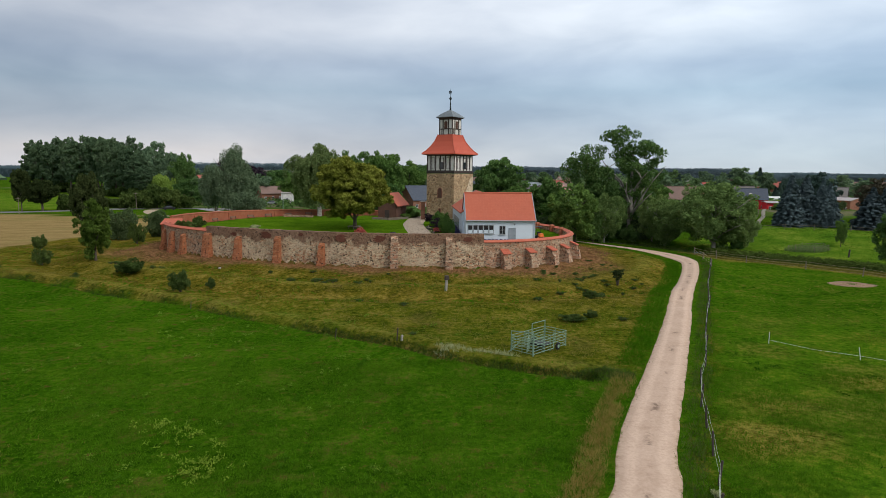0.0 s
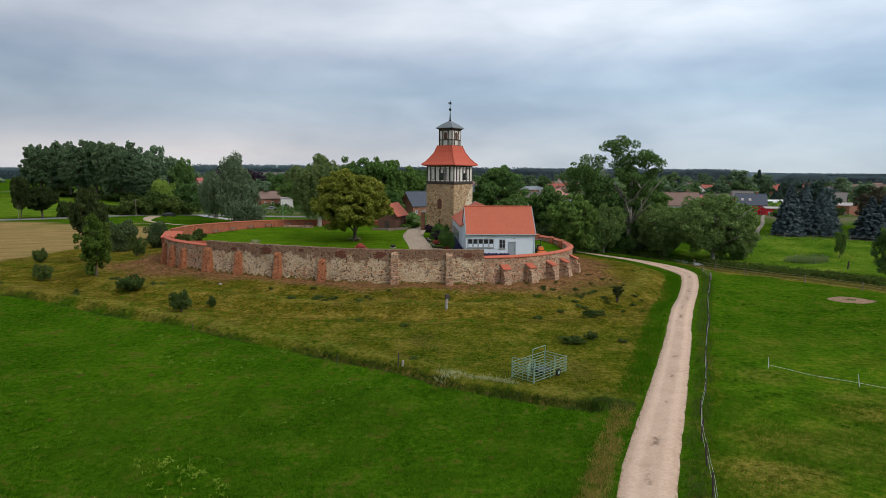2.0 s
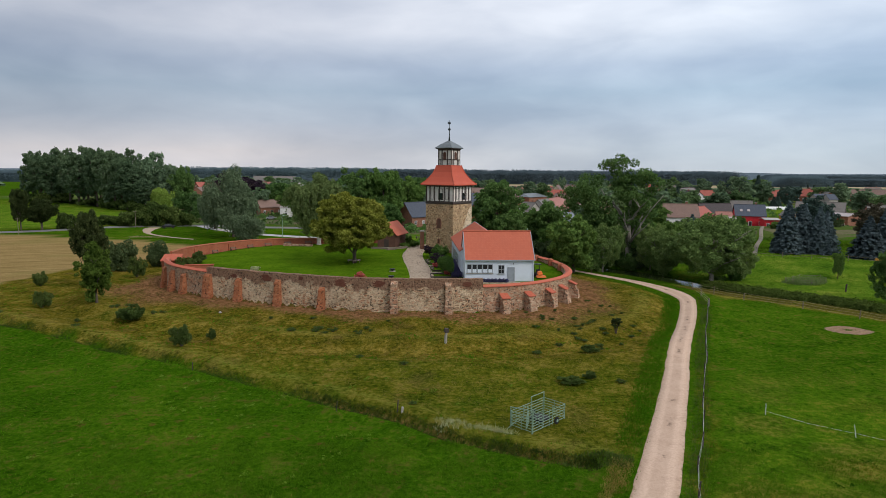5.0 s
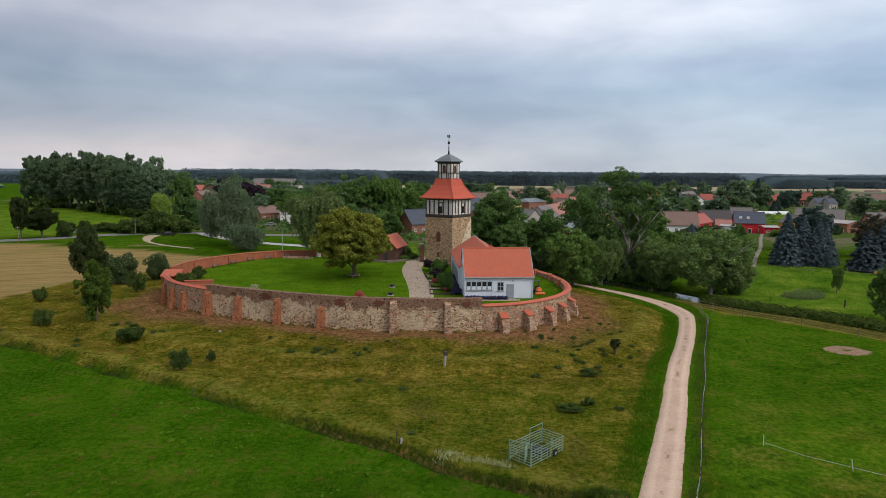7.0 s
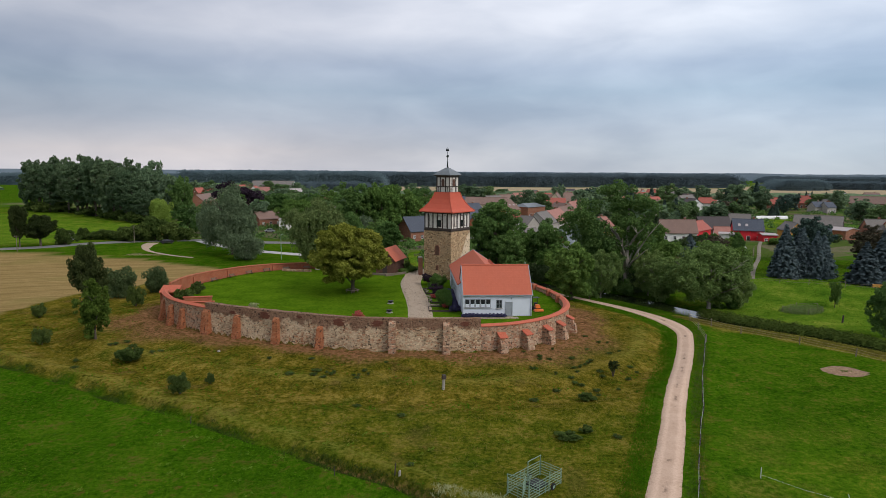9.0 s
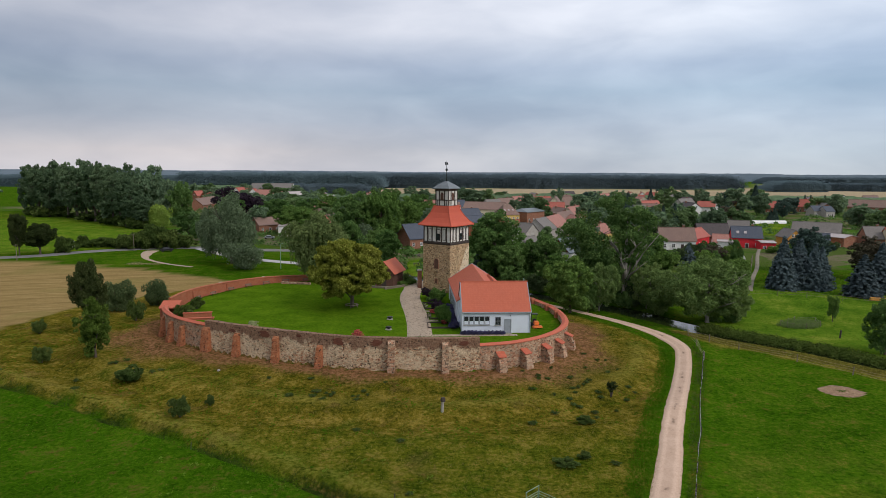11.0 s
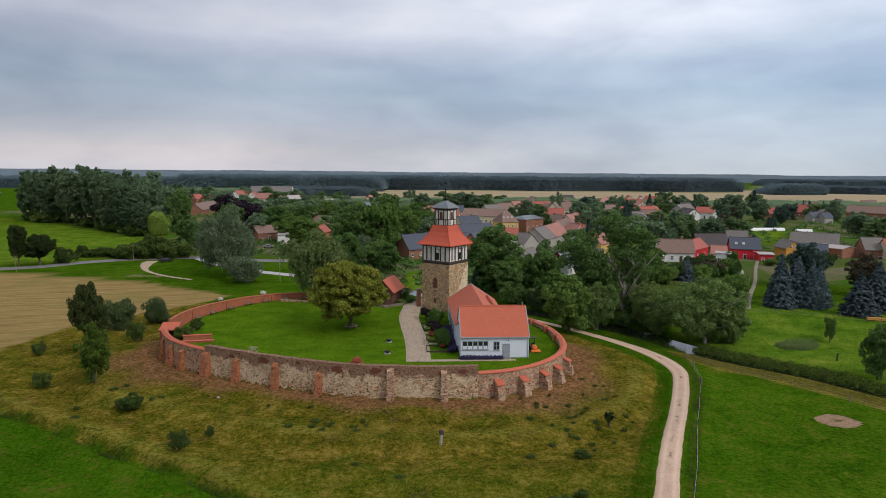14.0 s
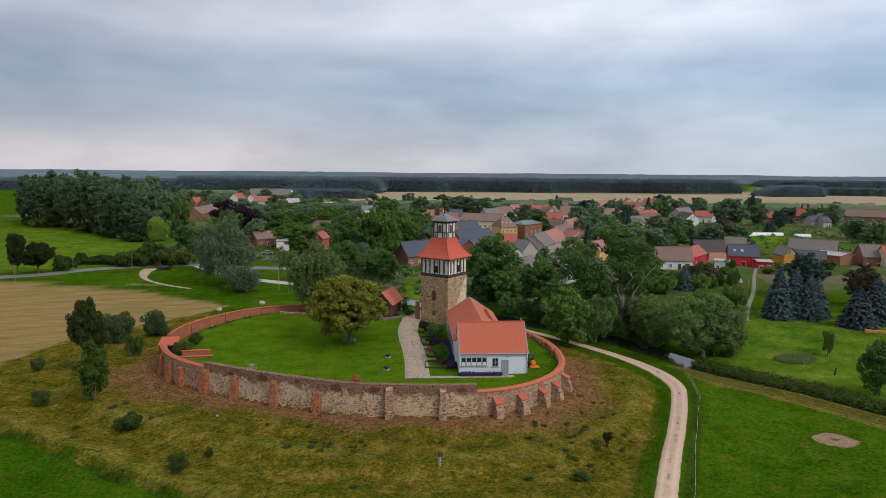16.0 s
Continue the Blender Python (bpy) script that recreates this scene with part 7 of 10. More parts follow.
tree("fargreen", 212.9, 308.4, 11.0, 11.0, "green garden tree in the village", 0)
tree("far", 198.3, 489.0, 16.0, 13.1, "green garden tree in the village", 0)
tree("far", 195.2, 515.3, 14.0, 16.5, "green garden tree in the village", 1)
tree("fargreen", 175.0, 503.7, 17.0, 16.1, "green garden tree in the village", 0)
tree("far", 82.2, 347.5, 17.0, 17.3, "green garden tree in the village", 1)
tree("far", 77.7, 362.0, 13.0, 11.0, "green garden tree in the village", 0)
tree("fargreen", 83.4, 315.7, 13.0, 14.1, "green garden tree in the village", 1)
tree("far", 69.0, 302.1, 13.0, 10.8, "green garden tree in the village", 0)
tree("far", 139.2, 503.9, 14.0, 11.7, "green garden tree in the village", 1)
tree("fargreen", 55.2, 352.6, 14.0, 12.6, "green garden tree in the village", 0)
tree("far", 84.9, 465.0, 16.0, 9.1, "green garden tree in the village", 1)
tree("far", 53.8, 401.7, 14.0, 14.3, "green garden tree in the village", 0)
tree("fargreen", 46.1, 217.8, 12.0, 9.8, "green garden tree in the village", 1)
tree("far", 43.5, 185.1, 12.0, 8.3, "green garden tree in the village", 0)
tree("fargreen", 31.4, 192.6, 11.0, 6.9, "green garden tree in the village", 0)
tree("far", 65.8, 262.0, 12.7, 11.7, "green garden tree in the village", 1)
tree("conifer", 97.4, 332.6, 17.0, 5.3, "dark narrow conifer in a garden", 0)
tree("conifer", 98.7, 331.5, 15.0, 4.7, "dark narrow conifer in a garden", 1)
tree("conifer", 94.0, 283.6, 12.0, 4.6, "dark narrow conifer in a garden", 0)
tree("conifer", 102.8, 294.3, 12.0, 4.2, "dark narrow conifer in a garden", 1)
tree("conifer", 175.0, 533.7, 14.0, 6.7, "dark narrow conifer in a garden", 0)
tree("conifer", 108.6, 295.7, 13.0, 4.8, "dark narrow conifer in a garden", 1)
tree("conifer", 242.2, 491.6, 19.0, 8.2, "dark narrow conifer in a garden", 0)
tree("conifer", 192.0, 365.4, 9.0, 4.4, "dark narrow conifer in a garden", 1)
tree("conifer", 272.8, 477.5, 12.0, 3.4, "dark narrow conifer in a garden", 0)
tree("conifer", 277.6, 478.3, 12.0, 3.4, "dark narrow conifer in a garden", 1)
tree("conifer", 284.0, 471.1, 12.0, 3.8, "dark narrow conifer in a garden", 0)
tree("conifer", 86.5, 471.7, 17.0, 5.9, "dark narrow conifer in a garden", 1)
tree("conifer", 58.0, 248.7, 12.8, 4.4, "dark narrow conifer in a garden", 0)
for i, (x, y, h, w, kind) in enumerate(((205.8, 593.2, 14.6, 10.8, "fardark"), (250.1, 609.9, 11.1, 9.9, "fardark"), (212.8, 471.7, 15.3, 11.0, "fardark"), (224.7, 482.9, 13.8, 10.6, "fardark"),
                                        (262.8, 531.1, 13.1, 9.6, "fardark"), (241.7, 440.4, 11.4, 10.3, "fardark"), (118.9, 399.6, 14.2, 5.2, "conifer"), (185.7, 357.6, 7.0, 4.6, "conifer"),
                                        (325.7, 522.9, 8.5, 10.2, "fardark"), (246.8, 366.5, 8.1, 11.4, "far"), (132.9, 316.0, 8.2, 11.5, "far"), (136.2, 363.6, 10.6, 13.2, "far"),
                                        (131.3, 391.5, 8.9, 10.1, "fargreen"), (117.4, 509.2, 12.5, 15.2, "fardark"), (241.6, 371.7, 6.3, 9.6, "far"), (148.3, 558.6, 8.0, 9.4, "fardark"))):
    tree(kind, x, y, h, w, "dark tree between the village houses", i % 2, group="village trees")
for x, y, h, w, kind in ((55.5, 171, 5.2, 6.4, "lowbush"), (60.5, 168, 4.6, 6.0, "lowbush"), (65.5, 172, 4.8, 6.2, "greybush"), (70.5, 170, 4.4, 5.4, "lowbush"), (75.0, 174, 4.0, 5.0, "darkbush"),
                         (66.0, 181, 3.4, 4.6, "darkbush"), (76.5, 190, 4.2, 5.6, "greybush"), (83.5, 197, 4.0, 5.4, "darkbush"), (79.4, 179, 3.2, 4.2, "lowbush"), (82.2, 175.5, 5.2, 2.8, "darkbush"),
                         (90.5, 199, 2.4, 3.6, "lowbush"), (98.5, 213, 3.6, 3.4, "darkbush"), (105.5, 200, 2.2, 4.2, "lowbush"), (114.0, 208, 2.6, 4.2, "darkbush"), (122.0, 211, 2.6, 4.0, "darkbush"), (131.5, 212, 3.0, 4.4, "greybush")):
    tree(kind, x, y, h, w, "green garden shrub beside the vegetable plots", 0, name="bush", group="garden shrubs")
# ---- trees on the left ----
tree("willow", -62.7, 188.1, 20.2, 15.6, "large silvery willow beside the lane", 0)
tree("willow", -77.1, 212.4, 15.3, 9.6, "silvery willow beside the lane", 0)
tree("silverbush", -55.0, 175.8, 7.5, 8.2, "grey-leaved bush under the willow", 1)
tree("willow", -26.8, 215.0, 9.7, 9.7, "green willow in the village", 0)
tree("oak", -31.4, 227.9, 20.5, 14.8, "large dark green tree", 1)
tree("light", -21.9, 228.5, 20.1, 12.7, "broad light green lime tree", 1)
tree("oak", -29.6, 197.7, 12.0, 9.3, "dark green tree in the village", 2)
tree("oak", -16.4, 193.1, 9.8, 7.3, "dark green tree in the village", 0)
tree("oak", -20.2, 203.6, 9.2, 9.2, "dark green tree in the village", 1)
tree("light", -14.4, 252.0, 17.5, 11.3, "yellow-green tree in the village", 0)
tree("light", -6.7, 280.8, 14.1, 11.6, "green tree in the village", 1)
tree("oak", -11.9, 303.1, 16.8, 13.6, "dark green tree in the village", 2)
tree("oak", -33.8, 397.2, 17.0, 14.9, "dark green tree in the village", 1)
tree("light", -55.0, 249.5, 13.5, 12.6, "grey-green tree in the village", 1)
tree("light", -66.7, 276.7, 12.4, 9.9, "green tree in the village", 0)
tree("purple", -98.5, 309.6, 19.1, 20.5, "dark copper beech in the village", 0)
tree("oak", -98.6, 296.7, 15.4, 10.6, "dark green tree in the village", 0)
tree("oak", -81.7, 310.4, 13.6, 16.7, "dark green tree in the village", 2)
tree("oak", -72.6, 339.5, 13.1, 12.2, "dark green tree in the village", 1)
tree("light", -63.5, 356.6, 14.3, 12.8, "green tree in the village", 0)
tree("oak", -94.0, 247.2, 8.9, 7.5, "green shrub tree in the village", 1)
tree("oak", -110.1, 273.8, 9.8, 9.8, "green shrub tree in the village", 0)
tree("oak", -132.0, 319.9, 21.4, 11.5, "dark green tree in the village", 1)
tree("far", -142.9, 333.6, 22.3, 13.1, "dark green tree in the village", 2)
tree("far", -174.3, 383.3, 29.9, 17.1, "dark green tree in the village", 0)
tree("far", -173.8, 364.1, 28.2, 13.0, "dark green tree in the village", 1)
tree("weeping", -133.8, 301.3, 11.1, 8.4, "bright yellow-green weeping willow", 0)
tree("maple", -135.1, 201.2, 13.3, 5.2, "roadside tree with a thin crown", 1)
tree("maple", -130.8, 204.9, 10.0, 8.8, "dark roadside tree in the village", 0)
tree("thicket", -125.7, 209.9, 5.4, 6.0, "dark roadside bush in the village", 0)
tree("thicket", -128.8, 226.3, 4.2, 4.3, "dark hedge bush beside the road", 0, group='hedge')
tree("thicket", -125.3, 225.5, 2.8, 5.3, "dark hedge bush beside the road", 0, group='hedge')
tree("thicket", -120.7, 226.5, 3.6, 6.3, "dark hedge bush beside the road", 0, group='hedge')
tree("thicket", -117.4, 225.9, 3.3, 5.3, "dark hedge bush beside the road", 0, group='hedge')
tree("thicket", -110.4, 220.9, 5.0, 7.5, "dark green bush beside the road", 0)
tree("thicket", -106.0, 222.1, 6.6, 8.2, "dark green bush beside the road", 0)
tree("thicket", -101.5, 223.3, 8.4, 8.6, "dark green bush beside the road", 0)
tree("thicket", -96.9, 223.6, 6.6, 7.6, "dark green bush beside the road", 0)
tree("thicket", -92.3, 225.7, 4.6, 6.6, "dark green bush beside the road", 0)
tree("thicket", -226, 372, 3.4, 12, "dark undergrowth at the foot of the grove", 0, group="grove thicket")
tree("thicket", -213, 366, 2.6, 10, "dark undergrowth at the foot of the grove", 0, group="grove thicket")
tree("thicket", -198, 353, 3.0, 11, "dark undergrowth at the foot of the grove", 0, group="grove thicket")
tree("thicket", -189, 342, 4.4, 12, "dark undergrowth at the foot of the grove", 0, group="grove thicket")
tree("thicket", -206, 370, 3.2, 12, "dark undergrowth at the foot of the grove", 0, group="grove thicket")
tree("poplar", -254.3, 391.9, 29.2, 11.9, "tall dark tree of a dense grove", 0, group='grove')
tree("thicket", -247.9, 384.1, 5.2, 11.7, "dark undergrowth at the foot of the grove", 0, group='grove thicket')
tree("poplar", -239.9, 376.8, 29.8, 13.1, "tall dark tree of a dense grove", 1, group='grove')
tree("thicket", -234.0, 369.6, 6.0, 11.2, "dark undergrowth at the foot of the grove", 0, group='grove thicket')
tree("poplar", -229.7, 370.0, 27.4, 11.2, "tall dark tree of a dense grove", 2, group='grove')
tree("poplar", -238.5, 393.5, 32.1, 13.7, "tall dark tree of a dense grove", 0, group='grove')
tree("thicket", -232.4, 385.7, 5.2, 11.7, "dark undergrowth at the foot of the grove", 0, group='grove thicket')
tree("poplar", -214.9, 363.9, 31.0, 11.1, "tall dark tree of a dense grove", 1, group='grove')
tree("poplar", -202.3, 350.9, 28.7, 12.2, "tall dark tree of a dense grove", 2, group='grove')
tree("poplar", -205.0, 364.9, 31.0, 11.1, "tall dark tree of a dense grove", 0, group='grove')
tree("poplar", -185.9, 339.2, 29.6, 11.8, "tall dark tree of a dense grove", 1, group='grove')
tree("poplar", -178.1, 333.6, 29.7, 10.1, "tall dark tree of a dense grove", 2, group='grove')
tree("thicket", -173.9, 327.9, 6.2, 10.0, "dark undergrowth at the foot of the grove", 0, group='grove thicket')
tree("poplar", -167.7, 322.6, 28.4, 11.3, "tall dark tree of a dense grove", 0, group='grove')
tree("thicket", -163.8, 317.3, 4.3, 9.7, "dark undergrowth at the foot of the grove", 0, group='grove thicket')
tree("poplar", -161.1, 317.5, 25.6, 9.7, "tall dark tree of a dense grove", 1, group='grove')
tree("thicket", -157.3, 312.4, 5.1, 9.5, "dark undergrowth at the foot of the grove", 0, group='grove thicket')
tree("poplar", -154.6, 309.6, 24.0, 9.7, "tall dark tree of a dense grove", 2, group='grove')
tree("thicket", -148.2, 302.7, 5.7, 9.2, "dark undergrowth at the foot of the grove", 0, group='grove thicket')
tree("poplar", -149.0, 306.9, 20.5, 8.6, "tall dark tree of a dense grove", 0, group='grove')
tree("thicket", -142.3, 298.2, 4.0, 9.1, "dark undergrowth at the foot of the grove", 0, group='grove thicket')
tree("poplar", -257.7, 409.6, 28.0, 14.2, "tall dark tree of a dense grove", 1, group='grove')
tree("poplar", -240.2, 402.2, 29.2, 12.2, "tall dark tree of a dense grove", 2, group='grove')
tree("poplar", -220.1, 386.9, 32.9, 13.5, "tall dark tree of a dense grove", 0, group='grove')
tree("poplar", -202.1, 372.7, 31.7, 11.3, "tall dark tree of a dense grove", 1, group='grove')
tree("poplar", -182.5, 352.7, 29.5, 12.3, "tall dark tree of a dense grove", 2, group='grove')
tree("poplar", -169.6, 340.6, 30.3, 10.4, "tall dark tree of a dense grove", 0, group='grove')
tree("poplar", -141.8, 299.7, 15.0, 9.3, "tall dark tree of a dense grove", 1, group='grove')
tree("fargreen", -97.1, 590.7, 12.0, 15.8, "green garden tree in the village", 0)
tree("far", -83.7, 553.8, 10.0, 11.8, "green garden tree in the village", 1)
tree("far", -58.4, 525.6, 10.0, 9.4, "green garden tree in the village", 0)
tree("fargreen", -45.2, 509.5, 14.0, 9.1, "green garden tree in the village", 1)
tree("far", -29.1, 595.3, 14.0, 13.8, "green garden tree in the village", 0)
tree("far", -16.8, 541.8, 13.0, 16.4, "green garden tree in the village", 1)
tree("fargreen", 10.0, 560.5, 14.0, 24.9, "green garden tree in the village", 0)
tree("far", 18.6, 521.7, 15.0, 20.4, "green garden tree in the village", 1)
tree("far", 29.3, 505.4, 13.0, 15.3, "green garden tree in the village", 0)
tree("fargreen", 36.0, 504.3, 14.0, 10.8, "green garden tree in the village", 1)
tree("far", -3.9, 446.9, 12.0, 11.9, "green garden tree in the village", 0)
tree("far", -32.3, 405.3, 12.0, 14.4, "green garden tree in the village", 1)
tree("fargreen", -109.4, 559.9, 13.0, 12.9, "green garden tree in the village", 0)
tree("far", -109.2, 523.1, 12.0, 14.0, "green garden tree in the village", 1)
tree("far", -138.4, 599.1, 14.0, 16.0, "green garden tree in the village", 0)
tree("fargreen", -135.4, 525.8, 14.0, 16.8, "green garden tree in the village", 1)
tree("far", -184.9, 514.0, 14.0, 16.4, "green garden tree in the village", 0)
tree("far", -176.4, 516.0, 14.0, 13.8, "green garden tree in the village", 1)
tree("fargreen", -234.7, 629.6, 15.0, 14.5, "green garden tree in the village", 0)
tree("far", -249.6, 624.9, 15.0, 16.6, "green garden tree in the village", 1)
tree("far", -287.2, 688.7, 16.0, 18.3, "green garden tree in the village", 0)
tree("fargreen", -187.7, 681.7, 14.0, 14.5, "green garden tree in the village", 1)
tree("far", -209.7, 674.7, 14.0, 14.4, "green garden tree in the village", 0)
tree("far", -4.7, 273.2, 12.0, 9.8, "green garden tree in the village", 1)
tree("fargreen", 0.2, 254.0, 12.0, 8.2, "green garden tree in the village", 0)
tree("far", -19.3, 243.5, 11.0, 8.7, "green garden tree in the village", 1)
tree("far", -33.6, 270.2, 12.0, 9.7, "green garden tree in the village", 0)
tree("fargreen", -50.6, 277.7, 12.0, 8.9, "green garden tree in the village", 1)
tree("far", -46.1, 288.5, 13.0, 10.3, "green garden tree in the village", 0)
tree("far", -84.3, 287.2, 12.0, 10.2, "green garden tree in the village", 1)
tree("fargreen", -100.0, 261.2, 11.0, 7.0, "green garden tree in the village", 0)
tree("far", -72.6, 680.8, 12.0, 10.9, "green garden tree in the village", 1)
tree("far", 40.0, 357.4, 12.0, 8.3, "green garden tree in the village", 0)
tree("fargreen", 54.0, 605.5, 9.0, 10.8, "green garden tree in the village", 1)
tree("far", 64.6, 659.3, 8.0, 8.2, "green garden tree in the village", 0)
for x, y, h, w, kind in ((-108, 372, 13, 14, "far"), (-98, 380, 14, 15, "far"), (-88, 366, 12, 13, "fargreen"), (-116, 392, 12, 13, "far"), (-80, 392, 13, 14, "far"), (-124, 420, 13, 15, "far"), (-104, 432, 12, 15, "fargreen"), (-140, 446, 12, 14, "far"), (-60, 410, 12, 13, "far"), (-150, 480, 13, 15, "far"), (-118, 470, 12, 14, "far"), (-92, 470, 11, 13, "fargreen")):
    tree(kind, x, y, h, w, "dark green garden tree in the village", 0 if kind == "far" else 1, group="village trees")
# ---- further houses of the village ----
house(70.4, 400.4, 13.2, 8.8, 5.2, 9.0, -12.5, M_WHITE, M_TILE_RED, "white village house with a red tiled roof", (2, 1), False)
house(-33.1, 293.5, 10.5, 9.9, 4.7, 8.9, -0.5, M_WHITE, M_TILE_RED, "white village house with a red tiled roof", (3, 1), True)
house(208.3, 577.8, 11.9, 8.8, 5.3, 8.7, -16.3, M_GREYPLASTER, M_TILE_GREY, "grey village house with a grey roof", (3, 1), False)
house(382.8, 611.1, 13.5, 8.2, 4.5, 8.0, 85.4, M_WHITE, M_DARKROOF, "white village house with a dark roof", (4, 1), True, gable_windows=2)
house(-70.8, 625.1, 9.1, 8.7, 3.5, 7.6, 74.3, M_BRICK_OLD, M_TILE_PINK, "brick village house with a faded red roof", (3, 1), False, gable_windows=2)
house(393.1, 583.4, 11.9, 9.8, 5.2, 8.6, -18.3, M_YELLOW, M_TILE_BROWN, "yellow village house with a brown roof", (4, 1), True)
house(193.0, 569.5, 11.6, 9.1, 4.0, 7.3, 83.5, M_YELLOW, M_TILE_BROWN, "yellow village house with a brown roof", (3, 1), True, gable_windows=2)
house(90.0, 316.4, 11.6, 8.1, 4.0, 7.4, 103.8, M_CREAM, M_TILE_PINK, "cream village house with a faded pink roof", (3, 1), True, gable_windows=2)
house(90.1, 625.5, 14.1, 8.8, 4.1, 7.7, 103.1, M_BRICK_OLD, M_TILE_GREY, "brick village house with a grey roof", (3, 1), False, gable_windows=2)
house(-65.7, 560.9, 10.2, 9.8, 4.7, 8.4, 106.9, M_CREAM, M_TILE_PINK, "cream village house with a faded pink roof", (2, 1), True, gable_windows=2)
house(91.5, 378.2, 15.2, 8.8, 5.4, 8.8, 81.7, M_BRICK_OLD, M_TILE_PINK, "brick village house with a faded red roof", (2, 1), True, gable_windows=2)
house(196.6, 505.3, 12.2, 8.1, 5.1, 8.9, -3.6, M_WHITE, M_DARKROOF, "white village house with a dark roof", (4, 1), False)
house(117.2, 384.2, 11.8, 8.4, 5.0, 8.3, 13.8, M_GREYPLASTER, M_TILE_GREY, "grey village house with a grey roof", (2, 1), False)
house(74.5, 545.4, 10.3, 8.0, 5.6, 8.8, -14.4, M_YELLOW, M_TILE_BROWN, "yellow village house with a brown roof", (2, 1), True)
house(-51.0, 315.3, 9.6, 9.9, 4.9, 8.6, 98.2, M_BRICK_OLD, M_TILE_PINK, "brick village house with a faded red roof", (2, 1), False, gable_windows=2)
house(310.8, 529.4, 9.7, 9.7, 4.5, 7.9, 106.8, M_BRICK_OLD, M_TILE_PINK, "brick village house with a faded red roof", (2, 1), True, gable_windows=2)
house(5.3, 395.5, 10.8, 9.4, 5.5, 8.8, -2.4, M_GREYPLASTER, M_TILE_BROWN, "grey village house with a brown roof", (3, 1), True)
house(-61.5, 337.7, 13.8, 9.8, 3.8, 7.5, -20.6, M_GREYPLASTER, M_TILE_BROWN, "grey village house with a brown roof", (4, 1), False)
house(-14.7, 305.9, 14.3, 8.9, 4.3, 8.2, 71.6, M_CREAM, M_TILE_BROWN, "cream village house with a brown roof", (4, 1), True, gable_windows=2)
house(263.3, 436.9, 15.7, 9.7, 3.8, 7.8, 70.3, M_BRICK_OLD, M_TILE_GREY, "brick village house with a grey roof", (4, 1), False, gable_windows=2)
house(191.3, 488.5, 13.2, 8.1, 3.8, 7.4, 0.3, M_WHITE, M_TILE_RED, "white village house with a red tiled roof", (4, 1), True)
house(-21.3, 328.6, 15.3, 8.6, 4.3, 7.7, 24.3, M_GREYPLASTER, M_TILE_BROWN, "grey village house with a brown roof", (2, 1), True)
house(94.5, 510.4, 9.4, 9.9, 5.2, 8.5, -21.8, M_WHITE, M_DARKROOF, "white village house with a dark roof", (3, 1), True)
house(175.1, 575.4, 14.9, 8.4, 4.4, 7.9, -17.2, M_WHITE, M_TILE_RED, "white village house with a red tiled roof", (2, 1), False)
house(192.9, 425.0, 11.0, 8.2, 5.2, 9.2, 104.4, M_YELLOW, M_TILE_BROWN, "yellow village house with a brown roof", (3, 1), True, gable_windows=2)
house(-2.6, 352.4, 11.8, 9.4, 5.2, 8.7, 4.8, M_GREYPLASTER, M_TILE_GREY, "grey village house with a grey roof", (2, 1), True)
house(381.9, 567.2, 13.0, 9.1, 3.9, 7.6, -14.8, M_BRICK_OLD, M_TILE_GREY, "brick village house with a grey roof", (2, 1), False)
house(139.2, 422.0, 14.2, 8.5, 3.5, 7.4, -14.9, M_CREAM, M_TILE_BROWN, "cream village house with a brown roof", (4, 1), True)
house(131.2, 533.2, 12.6, 9.9, 4.6, 7.9, 80.5, M_CREAM, M_TILE_PINK, "cream village house with a faded pink roof", (3, 1), False, gable_windows=2)
house(-68.9, 426.4, 12.8, 9.2, 3.9, 7.5, -7.9, M_WHITE, M_SLATE, "white village house with a slate roof", (4, 1), True)
house(162.1, 521.0, 15.5, 9.3, 5.3, 8.5, 96.7, M_CREAM, M_TILE_PINK, "cream village house with a faded pink roof", (2, 1), False, gable_windows=2)
house(66.0, 356.4, 14.2, 8.1, 4.7, 8.0, 107.1, M_GREYPLASTER, M_TILE_BROWN, "grey village house with a brown roof", (2, 1), True, gable_windows=2)
house(-52.1, 363.7, 12.2, 8.4, 3.9, 7.3, -2.3, M_BRICK_OLD, M_TILE_GREY, "brick village house with a grey roof", (3, 1), True)
house(109.7, 352.4, 15.7, 9.5, 5.1, 8.8, 89.7, M_GREYPLASTER, M_TILE_GREY, "grey village house with a grey roof", (3, 1), False, gable_windows=2)
house(-116.5, 622.6, 9.2, 8.1, 4.5, 7.7, 90.7, M_BRICK_OLD, M_TILE_GREY, "brick village house with a grey roof", (2, 1), False, gable_windows=2)
house(-10.1, 421.4, 12.1, 9.5, 5.3, 8.8, -10.0, M_BRICK_OLD, M_TILE_PINK, "brick village house with a faded red roof", (4, 1), False)
house(83.3, 472.9, 15.3, 8.6, 4.5, 8.7, -13.9, M_GREYPLASTER, M_TILE_BROWN, "grey village house with a brown roof", (4, 1), True)
house(317.2, 549.7, 15.8, 9.5, 4.3, 7.8, 71.0, M_BRICK_OLD, M_TILE_GREY, "brick village house with a grey roof", (3, 1), True, gable_windows=2)
house(161.9, 491.2, 11.6, 8.8, 3.8, 7.6, 95.4, M_WHITE, M_DARKROOF, "white village house with a dark roof", (2, 1), True, gable_windows=2)
house(362.7, 581.0, 9.4, 8.3, 3.4, 7.2, 25.5, M_CREAM, M_TILE_PINK, "cream village house with a faded pink roof", (3, 1), True)
house(79.4, 517.9, 9.7, 9.6, 3.8, 7.3, -19.1, M_GREYPLASTER, M_TILE_GREY, "grey village house with a grey roof", (4, 1), True)
